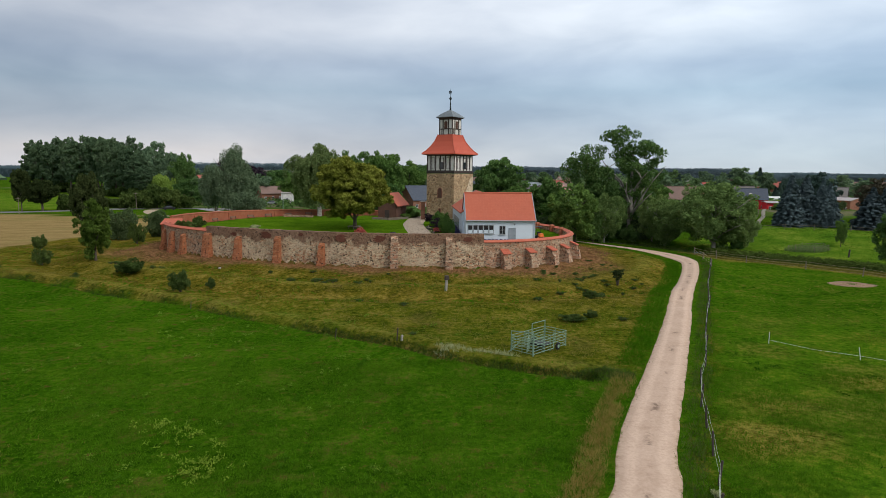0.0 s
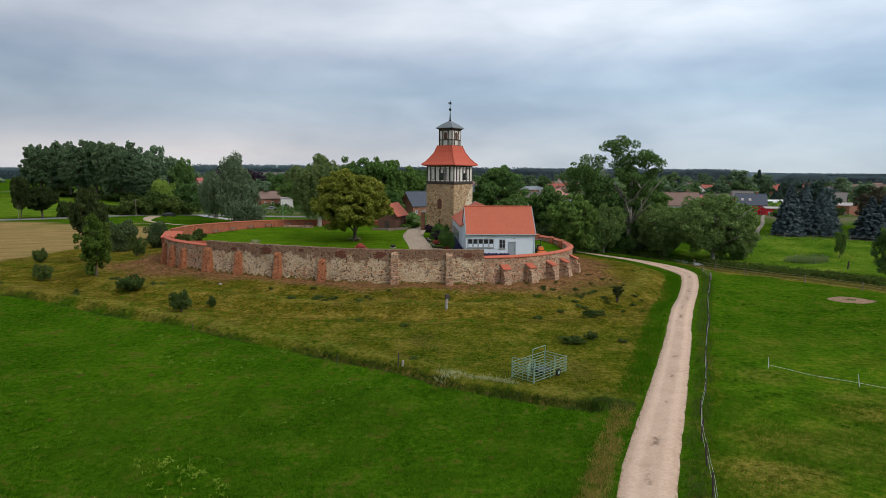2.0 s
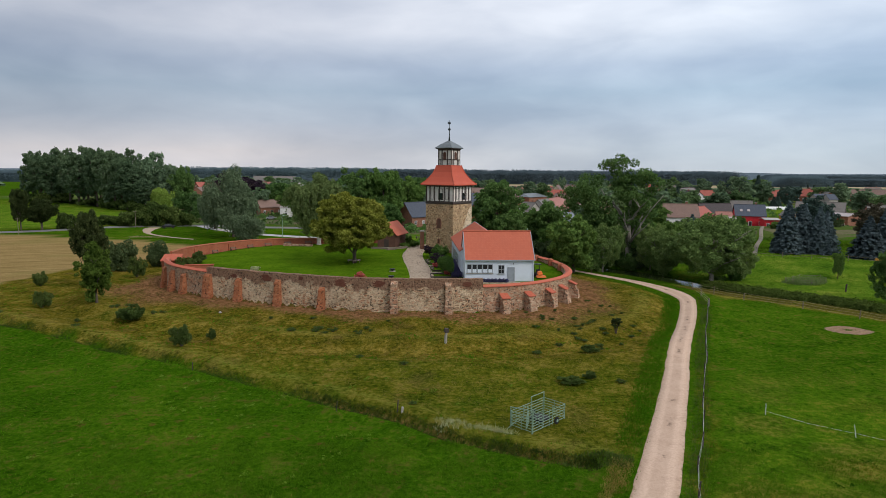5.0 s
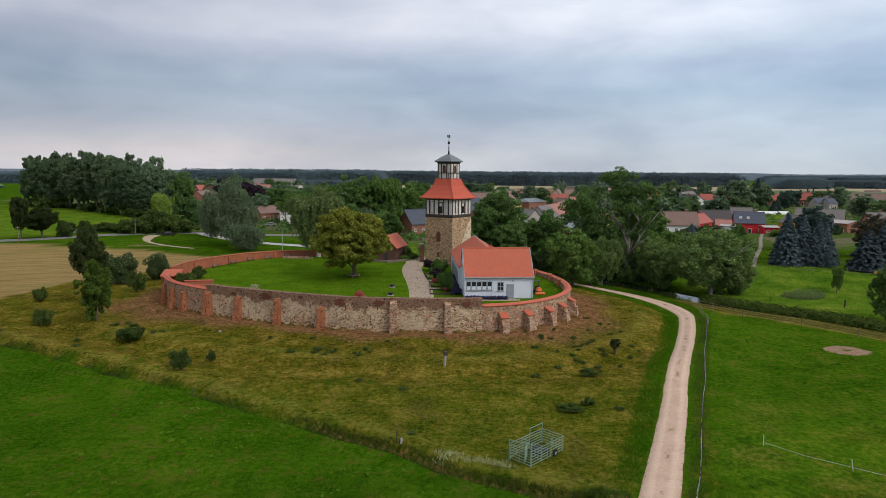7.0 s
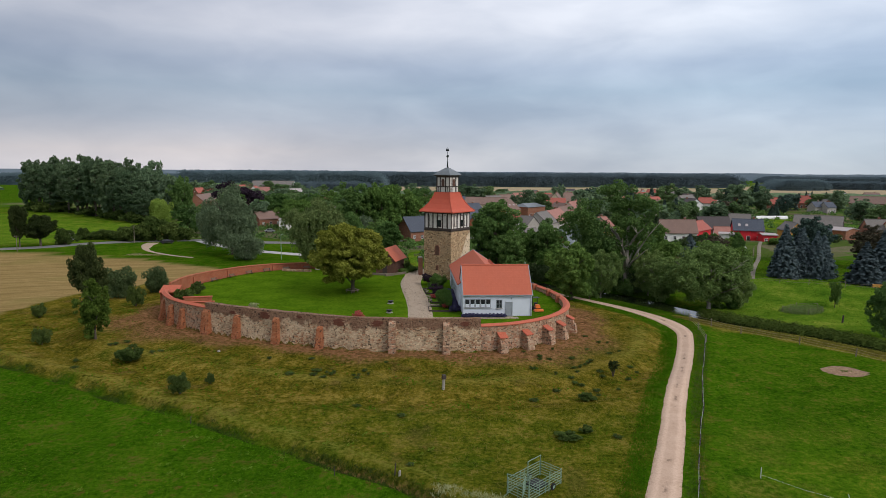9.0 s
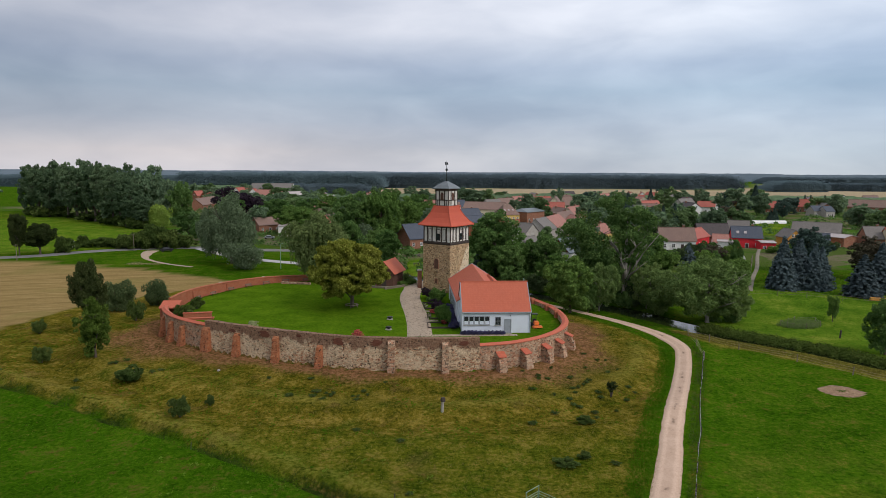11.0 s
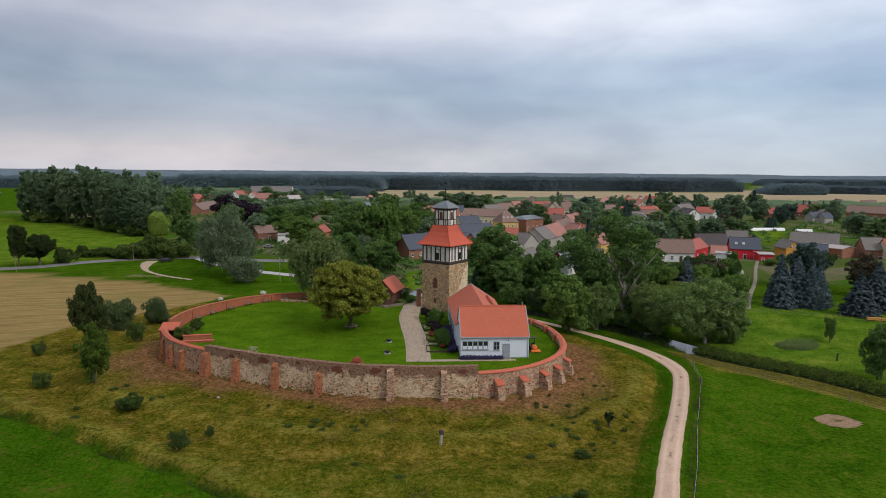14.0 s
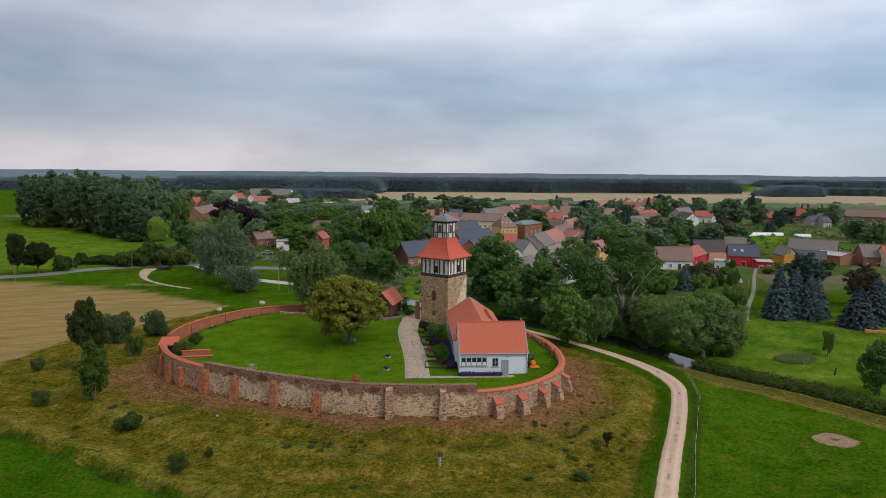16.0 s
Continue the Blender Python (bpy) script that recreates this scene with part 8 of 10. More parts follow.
house(163.0, 418.4, 15.4, 8.8, 5.4, 8.6, 97.6, M_WHITE, M_DARKROOF, "white village house with a dark roof", (3, 1), True, gable_windows=2)
house(3.5, 373.9, 14.6, 8.8, 4.8, 8.2, -8.4, M_WHITE, M_TILE_RED, "white village house with a red tiled roof", (2, 1), False)
house(107.8, 564.5, 10.9, 9.8, 4.7, 8.0, -18.1, M_YELLOW, M_TILE_BROWN, "yellow village house with a brown roof", (4, 1), True)
house(131.4, 664.3, 12.4, 9.6, 4.7, 8.1, 11.7, M_WHITE, M_DARKROOF, "white village house with a dark roof", (2, 1), False)

# ---- distance: pine forest and ridges, haze put into their colours ----


def far_forest(name, x0, x1, y_of, depth, h, n, seed, label, leaf=None):
    """A belt of closely standing trees as one mass: a lumpy canopy with leafy tops standing out of it."""
    rng = np.random.default_rng(seed)
    step = 3.2
    xs = np.arange(x0, x1, step)
    v, f = [], []
    rows = [(0.0, 0.0), (0.4, 0.45), (1.5, 0.78), (9, 0.92), (24, 0.9), (0.5 * depth, 0.95), (depth, 0.9), (depth + 2, 0.0)]
    for r, (dy, dz) in enumerate(rows):
        for k, x in enumerate(xs):
            a = noise.noise(Vector((x / 9.0, dy / 14.0 + seed, r * 0.8)))
            b = noise.noise(Vector((x / 45.0, seed * 3.1, r * 0.15)))
            v.append((x + rng.uniform(-0.8, 0.8), y_of(x) + dy + 3.0 * a, h * dz * (0.85 + 0.15 * a + 0.13 * b) * min(1.0, 0.02 + (x - x0) / 26.0, 0.02 + (x1 - x) / 26.0) ** 0.6))
    m = len(xs)
    for r in range(len(rows) - 1):
        for k in range(m - 1):
            f.append((r * m + k, r * m + k + 1, (r + 1) * m + k + 1, (r + 1) * m + k))
    pts, nrm, siz = [], [], []
    for i in range(n):
        x = rng.uniform(x0, x1)
        y = y_of(x) + depth * rng.random() ** 2.2
        hh = h * rng.uniform(0.74, 0.98) * min(1.0, 0.6 + (x - x0) / 40.0, 0.6 + (x1 - x) / 40.0)
        for k in range(26):
            g = rng.uniform(0.25, 1.0)
            r = hh * 0.17 * math.sqrt(max(0.0, 1.08 - g * g))
            a = rng.uniform(0, 6.28)
            pts.append((x + r * math.cos(a) * 1.6, y - 1.5 + r * math.sin(a), hh * g * 0.95))
            nrm.append((rng.normal() * 0.25, -0.6 + rng.normal() * 0.2, 0.8))
            siz.append(hh * rng.uniform(0.045, 0.085))
    p = np.array(pts)
    c = cards(p, np.array(nrm), np.array(siz), rng.uniform(1.1, 1.7, len(p)), rng)
    n0 = len(v)
    v += [tuple(q) for q in c]
    for k in range(len(p)):
        f.append((n0 + 3 * k, n0 + 3 * k + 1, n0 + 3 * k + 2))
    # with no leaf given, the belt takes the colour with painted haze
    tagged(new(name, mesh_of(name, v, f, leaf or L_FAR_HAZE)), label, "forest", kind="stuff")


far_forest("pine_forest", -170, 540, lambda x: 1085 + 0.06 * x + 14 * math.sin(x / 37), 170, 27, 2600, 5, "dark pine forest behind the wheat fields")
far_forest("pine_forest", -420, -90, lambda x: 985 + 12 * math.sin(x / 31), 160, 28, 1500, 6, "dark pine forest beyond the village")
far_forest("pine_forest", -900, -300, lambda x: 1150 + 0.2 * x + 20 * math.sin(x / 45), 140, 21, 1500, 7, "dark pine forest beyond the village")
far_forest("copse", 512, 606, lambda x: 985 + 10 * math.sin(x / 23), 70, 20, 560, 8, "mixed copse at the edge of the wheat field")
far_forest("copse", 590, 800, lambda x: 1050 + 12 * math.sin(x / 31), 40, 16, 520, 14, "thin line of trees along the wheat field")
far_forest("copse", -240, -84, lambda x: 800 + 0.35 * (x + 84) + 8 * math.sin(x / 13), 60, 14, 520, 15, "dark trees behind the village", L_FAR_HAZE)
far_forest("copse", -330, -180, lambda x: 735 + 8 * math.sin(x / 13), 60, 12, 420, 16, "garden trees at the edge of the village", L_GARDEN_HAZE)
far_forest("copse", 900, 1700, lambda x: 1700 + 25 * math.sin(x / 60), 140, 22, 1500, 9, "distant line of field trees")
far_forest("copse", -720, -520, lambda x: 700 + 8 * math.sin(x / 19), 60, 13, 320, 10, "distant field hedge of dark trees", L_GARDEN_HAZE)
far_forest("copse", -150, 420, lambda x: 575 + 25 * math.sin(x / 60), 50, 8, 420, 11, "hedges and garden trees behind the village", L_GARDEN_HAZE)
far_forest("copse", 300, 700, lambda x: 540 - 0.25 * (x - 300) + 20 * math.sin(x / 40), 70, 9, 520, 12, "hedges and garden trees behind the village", L_GARDEN_HAZE)
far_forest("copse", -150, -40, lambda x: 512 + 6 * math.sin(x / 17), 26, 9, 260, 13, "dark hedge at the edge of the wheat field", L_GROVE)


def ridges():
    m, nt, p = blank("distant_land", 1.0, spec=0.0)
    # aerial haze painted into the land as a pale blue base colour
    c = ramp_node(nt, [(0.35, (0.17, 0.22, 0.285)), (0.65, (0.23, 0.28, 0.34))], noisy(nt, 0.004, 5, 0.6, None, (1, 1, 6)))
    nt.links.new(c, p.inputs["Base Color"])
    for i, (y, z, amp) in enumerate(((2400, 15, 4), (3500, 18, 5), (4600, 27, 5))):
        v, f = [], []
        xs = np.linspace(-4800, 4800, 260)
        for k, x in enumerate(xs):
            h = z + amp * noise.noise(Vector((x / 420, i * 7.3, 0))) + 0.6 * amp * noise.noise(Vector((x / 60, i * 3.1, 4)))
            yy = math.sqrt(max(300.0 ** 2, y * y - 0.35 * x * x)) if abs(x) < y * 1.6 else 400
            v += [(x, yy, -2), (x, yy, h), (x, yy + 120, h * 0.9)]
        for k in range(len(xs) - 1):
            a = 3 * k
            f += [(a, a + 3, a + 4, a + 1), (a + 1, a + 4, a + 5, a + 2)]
        tagged(new("backdrop", mesh_of("backdrop", v, f, m)), "wooded ridges on the horizon with haze painted in pale blue", "backdrop", kind="structure")


ridges()



def garden_shrubs():
    """Hedges and shrubs of the village gardens, kept clear of the houses."""
    rng = np.random.default_rng(31)
    pts, nrm = [], []
    homes = np.array(HOMES)
    for i in range(2600):
        y = 165 + 430 * rng.random() ** 1.4
        x = rng.uniform(-0.42 * y, 0.72 * y)
        if not inside(np.array([x]), np.array([y]), GARDENS)[0] or np.min(np.hypot(homes[:, 0] - x, homes[:, 1] - y)) < 8.0 or seg_distance(np.array([x]), np.array([y]), [(68, 138), (85, 169), (108, 214)])[0] < 4:
            continue
        r = rng.uniform(1.0, 2.6)
        d = rng.normal(size=(26, 3))
        d /= np.linalg.norm(d, axis=1, keepdims=True)
        d[:, 2] = np.abs(d[:, 2])
        pts.append(np.array([x, y, 0.1]) + d * r * np.array([1.2, 1.0, 0.95]) * rng.uniform(0.7, 1.05, (26, 1)))
        nrm.append(d + rng.normal(size=d.shape) * 0.5 + np.array([0, 0, 0.3]))
    p, n = np.vstack(pts), np.vstack(nrm)
    v = cards(p, n, rng.uniform(0.5, 1.0, len(p)), rng.uniform(1.0, 1.6, len(p)), rng)
    tagged(new("garden_shrubs", cards_mesh("garden_shrubs", v, L_OAK)), "green shrubs and hedges in village gardens", "shrubs", kind="stuff")


GARDENS = [(-95, 240), (-60, 232), (-20, 180), (20, 160), (50, 148), (70, 160), (80, 172), (112, 175), (180, 195), (700, 420), (600, 560), (250, 600), (-120, 600), (-300, 450), (-140, 320)]
garden_shrubs()

# ---- grasses ----


def blade_mesh(name, xy, z, h, w, lean, material, rng, per=4, spread_=0.12):
    """Tufts of pointed blades."""
    n = len(xy) * per
    base = np.repeat(np.column_stack([xy, z]), per, 0) + np.column_stack([rng.normal(size=(n, 2)) * spread_, np.full(n, -0.03)])
    a = rng.uniform(0, 2 * np.pi, n)
    hh = np.repeat(h, per) * rng.uniform(0.55, 1.15, n)
    ww = np.repeat(w, per) * rng.uniform(0.7, 1.3, n)
    side = np.column_stack([np.cos(a), np.sin(a), np.zeros(n)])
    ln = rng.normal(size=(n, 2)) * lean
    tip = base + np.column_stack([ln * hh[:, None], hh])
    v = np.stack([base - side * ww[:, None] / 2, base + side * ww[:, None] / 2, tip], 1).reshape(-1, 3)
    me = bpy.data.meshes.new(name)
    me.vertices.add(3 * n)
    me.vertices.foreach_set("co", v.astype(np.float32).ravel())
    me.loops.add(3 * n)
    me.loops.foreach_set("vertex_index", np.arange(3 * n, dtype=np.int32))
    me.polygons.add(n)
    me.polygons.foreach_set("loop_start", np.arange(n, dtype=np.int32) * 3)
    me.materials.append(material)
    me.update(calc_edges=True)
    return me


def patchy(x, y, s):
    return np.sin(x / s + 2 * np.sin(y / s * 0.7)) * np.cos(y / s * 1.2 + np.sin(x / s * 0.6))


def meadow(name, label, material, n, box, keep, h, w, lean, seed, per=4, spread_=0.12):
    """Tufts scattered over a stretch of land, where keep(x, y, random) says so."""
    rng = np.random.default_rng(seed)
    x, y = rng.uniform(box[0], box[1], n), rng.uniform(box[2], box[3], n)
    ok = keep(x, y, rng.random(n))
    x, y = x[ok], y[ok]
    z = height_at(x, y)
    k = len(x)
    me = blade_mesh(name, np.column_stack([x, y]), z, rng.uniform(*h, k), np.full(k, w), lean, material, rng, per, spread_)
    tagged(new(name, me), label, "grass", kind="stuff")


MOUND = [(-90, 100), (-56.5, 80.4), (-50.2, 77.1), (-44.8, 73.8), (-40.9, 71.6), (-36.9, 69.0), (-31.0, 65.9), (-27.4, 64.3), (-22.8, 61.4), (-17.4, 58.2), (-13.0, 55.5), (-8.5, 52.6), (-5.5, 51.1), (-2.6, 49.4), (0.7, 46.3), (5.8, 43.8), (10.5, 42.2), (12.6, 43.0), (14.6, 47.5), (19.4, 60), (25.0, 73), (29.2, 82.5), (32.4, 92), (33.8, 99), (33, 105), (29, 113), (23, 121), (13, 132), (2, 143), (-16, 148), (-40, 150), (-56, 149), (-74, 125), (-77, 108)]
TRACK_X, TRACK_Y = zip(*TRACK[3:14])
track_far = lambda x, y: seg_distance(x, y, TRACK)
on_mound = lambda x, y: inside(x, y, MOUND) & (ring_distance(x, y) > 0.75 * bare_reach(x, y))
open_field = lambda x, y: ~inside(x, y, MOUND) & (track_far(x, y) > 2.0) & (ring_distance(x, y) > 0.5) & (seg_distance(x, y, CANAL) > 3.0)
meadow("dry_grass", "tufts of dry yellow grass on the mound", L_DRY, 26000, (-78, 34, 42, 112), lambda x, y, r: on_mound(x, y) & (r < 0.40 + 0.6 * patchy(x, y, 5.3)), (0.12, 0.36), 0.05, 0.6, 1, 4, 0.18)
meadow("mound_grass", "green grass tufts on the mound", L_GRASS, 20000, (-78, 34, 42, 112), lambda x, y, r: on_mound(x, y) & (r < 0.40 - 0.7 * patchy(x, y, 5.3)), (0.08, 0.26), 0.05, 0.6, 2, 4, 0.18)
meadow("meadow_grass", "short green pasture grass", L_GRASS, 100000, (-40, 40, 22, 66), lambda x, y, r: open_field(x, y) & (r < 0.6 + 0.4 * patchy(x, y, 2.3)), (0.05, 0.17), 0.045, 0.7, 3, 3, 0.2)
meadow("meadow_grass", "tufts of fresh pasture grass", L_SWARD, 120000, (-24, 30, 21, 44), lambda x, y, r: open_field(x, y) & (r < 0.38 + 0.5 * patchy(x, y, 1.3)), (0.10, 0.26), 0.030, 0.5, 33, 3, 0.10)
meadow("meadow_straw", "dry stalks in the pasture", L_DRY, 9000, (-45, 48, 22, 80), lambda x, y, r: open_field(x, y) & (r < 0.15 + 0.7 * (patchy(x, y, 3.7) > 0.55)), (0.08, 0.2), 0.035, 0.8, 4, 3, 0.2)
verge_keep = lambda lo, hi: (lambda x, y, r: (track_far(x, y) > lo) & (track_far(x, y) < hi) & (ring_distance(x, y) > 1))
meadow("verge_grass", "tall green grass beside the track", L_GRASS, 42000, (4, 46, 22, 122), verge_keep(1.5, 3.2), (0.10, 0.32), 0.05, 0.45, 5, 4, 0.15)
meadow("verge_straw", "tall dry grass beside the track", L_STRAW, 17000, (2, 16, 18, 41), lambda x, y, r: (track_far(x, y) > 1.95) & (track_far(x, y) < 3.2) & (x < 0.62 * y - 8.5) & (patchy(x, y, 1.9) > -0.35), (0.12, 0.42), 0.018, 0.4, 6, 9, 0.14)
meadow("ditch_grass", "rank grass along the ditch, coloured dark for its shade", L_RANK_SHADE, 420000, (-60, 12, 38, 80), lambda x, y, r: (seg_distance(x, y, DITCH) < 0.95) & (r < np.where(x > -12, 0.7, 0.22) + 0.35 * patchy(x, y, 1.7)), (0.12, 0.42), 0.045, 0.45, 7, 3, 0.12)
meadow("ditch_flowers", "pale flowering weeds along the ditch", L_FLOWER, 4200, (-0.6, 10, 40, 49), lambda x, y, r: (np.abs(y - 47.5 + 0.30 * x) < 0.65) & (x < 5.4) & (r < 0.75 + 0.4 * patchy(x, y, 0.8)), (0.12, 0.38), 0.055, 0.6, 8, 4, 0.16)
meadow("verge_reeds", "rough olive grass between the track and the fence", L_REED, 90000, (4, 44, 20, 98), lambda x, y, r: (track_far(x, y) > 1.55) & (track_far(x, y) < 2.75) & (x > np.interp(y, TRACK_Y, TRACK_X)) & (r < 0.72 + 0.4 * patchy(x, y, 2.1)), (0.12, 0.46), 0.032, 0.5, 35, 4, 0.14)
meadow("verge_sward", "deep green grass on the mound side of the track", L_GRASS, 60000, (10, 40, 44, 98), lambda x, y, r: (track_far(x, y) > 1.6) & (track_far(x, y) < 3.6) & (x < np.interp(y, TRACK_Y, TRACK_X)) & (r < 0.8), (0.12, 0.34), 0.045, 0.5, 36, 4, 0.15)
meadow("canal_reeds", "tall green reeds on the canal banks", L_REED, 120000, (20, 95, 50, 145), lambda x, y, r: (seg_distance(x, y, CANAL) > np.where(x > 50.5, 0.0, np.where(x > 40.0, 0.3, 3.9))) & (seg_distance(x, y, CANAL) < np.where(x > 43.5, 2.3 + 0.8 * patchy(x, y, 2.7), 4.2)) & (track_far(x, y) > 2.5), (0.4, 1.25), 0.05, 0.4, 9, 4, 0.25)


def bank_growth():
    """Rank low growth that closes over the canal where it narrows."""
    rng = np.random.default_rng(77)
    c = curve_points([(*p, 0) for p in CANAL[7:13]], 0.5)
    pts, nrm = [], []
    for q in c:
        for k in range(14):
            x, y = q.x + 0.5 + rng.normal() * 1.0, q.y + 0.5 + rng.normal() * 1.0
            if x < 46.0:
                continue
            r = rng.uniform(0.5, 1.0)
            d = rng.normal(size=(30, 3))
            d /= np.linalg.norm(d, axis=1, keepdims=True)
            d[:, 2] = np.abs(d[:, 2])
            pts.append(np.array([x, y, -0.65 + rng.uniform(0, 0.35)]) + d * r * np.array([1.0, 1.0, 1.2]))
            nrm.append(d + rng.normal(size=d.shape) * 0.5 + np.array([0, 0, 0.4]))
    p, n = np.vstack(pts), np.vstack(nrm)
    v = cards(p, n, rng.uniform(0.08, 0.2, len(p)), rng.uniform(1.4, 2.8, len(p)), rng)
    tagged(new("bank_growth", cards_mesh("bank_growth", v, L_REED)), "rank green growth along the narrow canal", "reeds", kind="stuff")


bank_growth()
meadow("bank_straw", "dry grass strip inside the paddock fence", L_DRY, 40000, (40, 75, 60, 108), lambda x, y, r: (seg_distance(x, y, CANAL) > 4.6) & (seg_distance(x, y, CANAL) < 8.2) & inside(x, y, [(40, 108), (50, 108), (80, 70), (70, 58), (36, 100)]), (0.12, 0.34), 0.05, 0.6, 10, 5, 0.22)
meadow("wall_foot_weeds", "brown withered weeds at the foot of the wall", foliage("withered_weeds", (0.13, 0.06, 0.03), (0.25, 0.13, 0.066), (0.37, 0.225, 0.115)), 22000, (-58, 28, 76, 114), lambda x, y, r: (ring_distance(x, y) > 0.2) & (ring_distance(x, y) < 1.1 * bare_reach(x, y)) & (r < 0.45 + 0.5 * patchy(x, y, 1.4)), (0.1, 0.32), 0.09, 0.6, 11, 4, 0.16)
meadow("far_meadow_grass", "bright green meadow beyond the canal", L_MEADOW, 16000, (48, 105, 95, 180), lambda x, y, r: seg_distance(x, y, CANAL) > 4.5, (0.06, 0.18), 0.15, 0.8, 12, 4, 0.3)


def weed_clumps(name, label, spots, leaf, seed):
    """Low leafy clumps: many small leaves in loose cushions close to the ground."""
    rng = np.random.default_rng(seed)
    pts, siz = [], []
    for x, y, r, n in spots:
        for k in range(n):
            cx, cy = x + rng.normal() * r, y + rng.normal() * r * 0.8
            if float(track_far(np.array([cx]), np.array([cy]))[0]) < 2.6:
                continue
            m = int(rng.integers(7, 22))
            q = rng.normal(size=(m, 3)) * np.array([0.09, 0.09, 0.09])
            z = ground_z(cx, cy)
            pts.append(np.column_stack([cx + q[:, 0], cy + q[:, 1], z + 0.10 + np.abs(q[:, 2])]))
            siz.append(rng.uniform(0.025, 0.065, m))
    p = np.vstack(pts)
    v = cards(p, rng.normal(size=p.shape) * 0.8 + np.array([0, 0, 0.35]), np.concatenate(siz), rng.uniform(1.6, 3.2, len(p)), rng)
    tagged(new(name, cards_mesh(name, v, leaf)), label, "weeds", kind="stuff")


weed_clumps("pale_weeds", "bright yellow-green weeds in the pasture", ((-15.2, 31.9, 0.5, 14), (-13.1, 31.1, 0.7, 16), (-11.0, 26.8, 0.6, 20), (-10.8, 27.9, 0.5, 22), (-12.4, 29.4, 0.7, 12)), L_PALE, 21)
spots = random.Random(22)
weed_clumps("pale_weeds", "scattered pale weeds in the pasture", [(spots.uniform(-30, 9), spots.uniform(24, 58), 0.35, spots.randint(1, 4)) for _ in range(70)], L_PALE, 22)
weed_clumps("dock_weeds", "scattered dark broad-leaved weeds in the pasture", [(spots.uniform(-38, 9), spots.uniform(24, 60), 0.5, spots.randint(2, 6)) for _ in range(60)], L_DOCK, 23)
weed_clumps("dock_weeds", "scattered dark broad-leaved weeds in the paddock", [(spots.uniform(20, 48), spots.uniform(26, 84), 0.5, spots.randint(2, 5)) for _ in range(60)], L_DOCK, 24)
weed_clumps("nettles", "dark green nettles in the dry grass", [(spots.uniform(-52, 24), spots.uniform(62, 80), 0.7, spots.randint(3, 9)) for _ in range(70)], L_GRASS, 25)
meadow("ditch_reeds", "tall dark grass where the ditch meets the track", L_REED, 1500, (8.2, 13.2, 39.3, 43.4), lambda x, y, r: (seg_distance(x, y, [(8.5, 41.2), (12.6, 41.2)]) < 1.0) & (track_far(x, y) > 2.0), (0.15, 0.45), 0.045, 0.6, 23, 4, 0.14)


meadow("sand_weeds", "tuft of weeds in the sandy hollow", L_GRASS, 400, (50, 53, 77, 80), lambda x, y, r: np.hypot(x - 51.4, (y - 78.4) * 1.4) < 0.5, (0.1, 0.3), 0.05, 0.6, 31, 4, 0.12)
meadow("pond_reeds", "grey-green reeds in a small meadow pond", L_CRACK, 7000, (60, 72, 108, 119), lambda x, y, r: np.hypot((x - 65.4) / 3.4, (y - 113.4) / 2.1) < 0.75 + 0.35 * r, (0.4, 1.15), 0.08, 0.5, 24, 4, 0.25)


for i in range(18):
    rr = random.Random(900 + i)
    x, y = rr.uniform(-60, 22), rr.uniform(50, 84)
    if on_mound(np.array([x]), np.array([y]))[0] and float(ring_distance(np.array([x]), np.array([y]))[0]) > 2.5:
        tree("weed", x, y, rr.uniform(0.2, 0.4), rr.uniform(0.5, 1.1), "low weeds in the dry grass", i % 2 if i % 2 else 0, name="weeds", group="weeds on the mound")
for i in range(60):
    rr = random.Random(1300 + i)
    x, y = (rr.uniform(-20, -8), rr.uniform(72.5, 77)) if i < 16 else (rr.uniform(11, 25), rr.uniform(69, 92)) if i < 52 else (rr.uniform(-48, -38), rr.uniform(80, 90))
    if float(ring_distance(np.array([x]), np.array([y]))[0]) > 1.2:
        tree("weed", x, y, rr.uniform(0.2, 0.45), rr.uniform(0.4, 1.0), "rank green weeds on the bare slope", 0, name="weeds", group="weeds on the mound")
# ---- fences ----


def fence(ctrl, gap, label, post_h=1.2, tapes=(0.55, 1.05), post_r=0.06, post_mat=M_WOOD, tape_mat=M_TAPE, tape_r=0.016, lean=4.0, name="fence"):
    """A paddock fence: posts a little out of line, and tapes that sag between them."""
    pts = curve_points([(*p, 0) for p in ctrl], gap)
    rng = random.Random(int(ctrl[0][0] * 10))
    t = thing(name, Matrix.Identity(4), label, "fence")
    tops = []
    shared = {}
    for i, p in enumerate(pts):
        q = Vector((p.x + rng.uniform(-0.15, 0.15), p.y + rng.uniform(-0.15, 0.15), ground_z(p.x, p.y)))
        k = i % 4
        if k not in shared:
            hh = post_h * (0.92 + 0.06 * k)
            shared[k] = Shape().tube([(0, 0, -0.3), (0, 0, hh * 0.6), (0.02, 0, hh), (0.02, 0, hh + 0.02)], [post_r, post_r, post_r * 0.9, post_r * 0.5], 7).mesh("post", post_mat)
        o = part("post", shared[k], t)
        o.matrix_basis = Matrix.Translation(q) @ pose(0, 0, 0, rng.uniform(-lean, lean), rng.uniform(-lean, lean), rng.uniform(0, 360))
        tops.append(q)
    for z in tapes:
        line = []
        for a, b in zip(tops, tops[1:]):
            line += [a + Vector((0, 0, z)), a.lerp(b, 0.5) + Vector((0, 0, z - 0.06 - rng.uniform(0, 0.08)))]
        part("tape", Shape().tube(line + [tops[-1] + Vector((0, 0, z))], tape_r, 4).mesh("tape", tape_mat), t, "thin fence line")
    return t


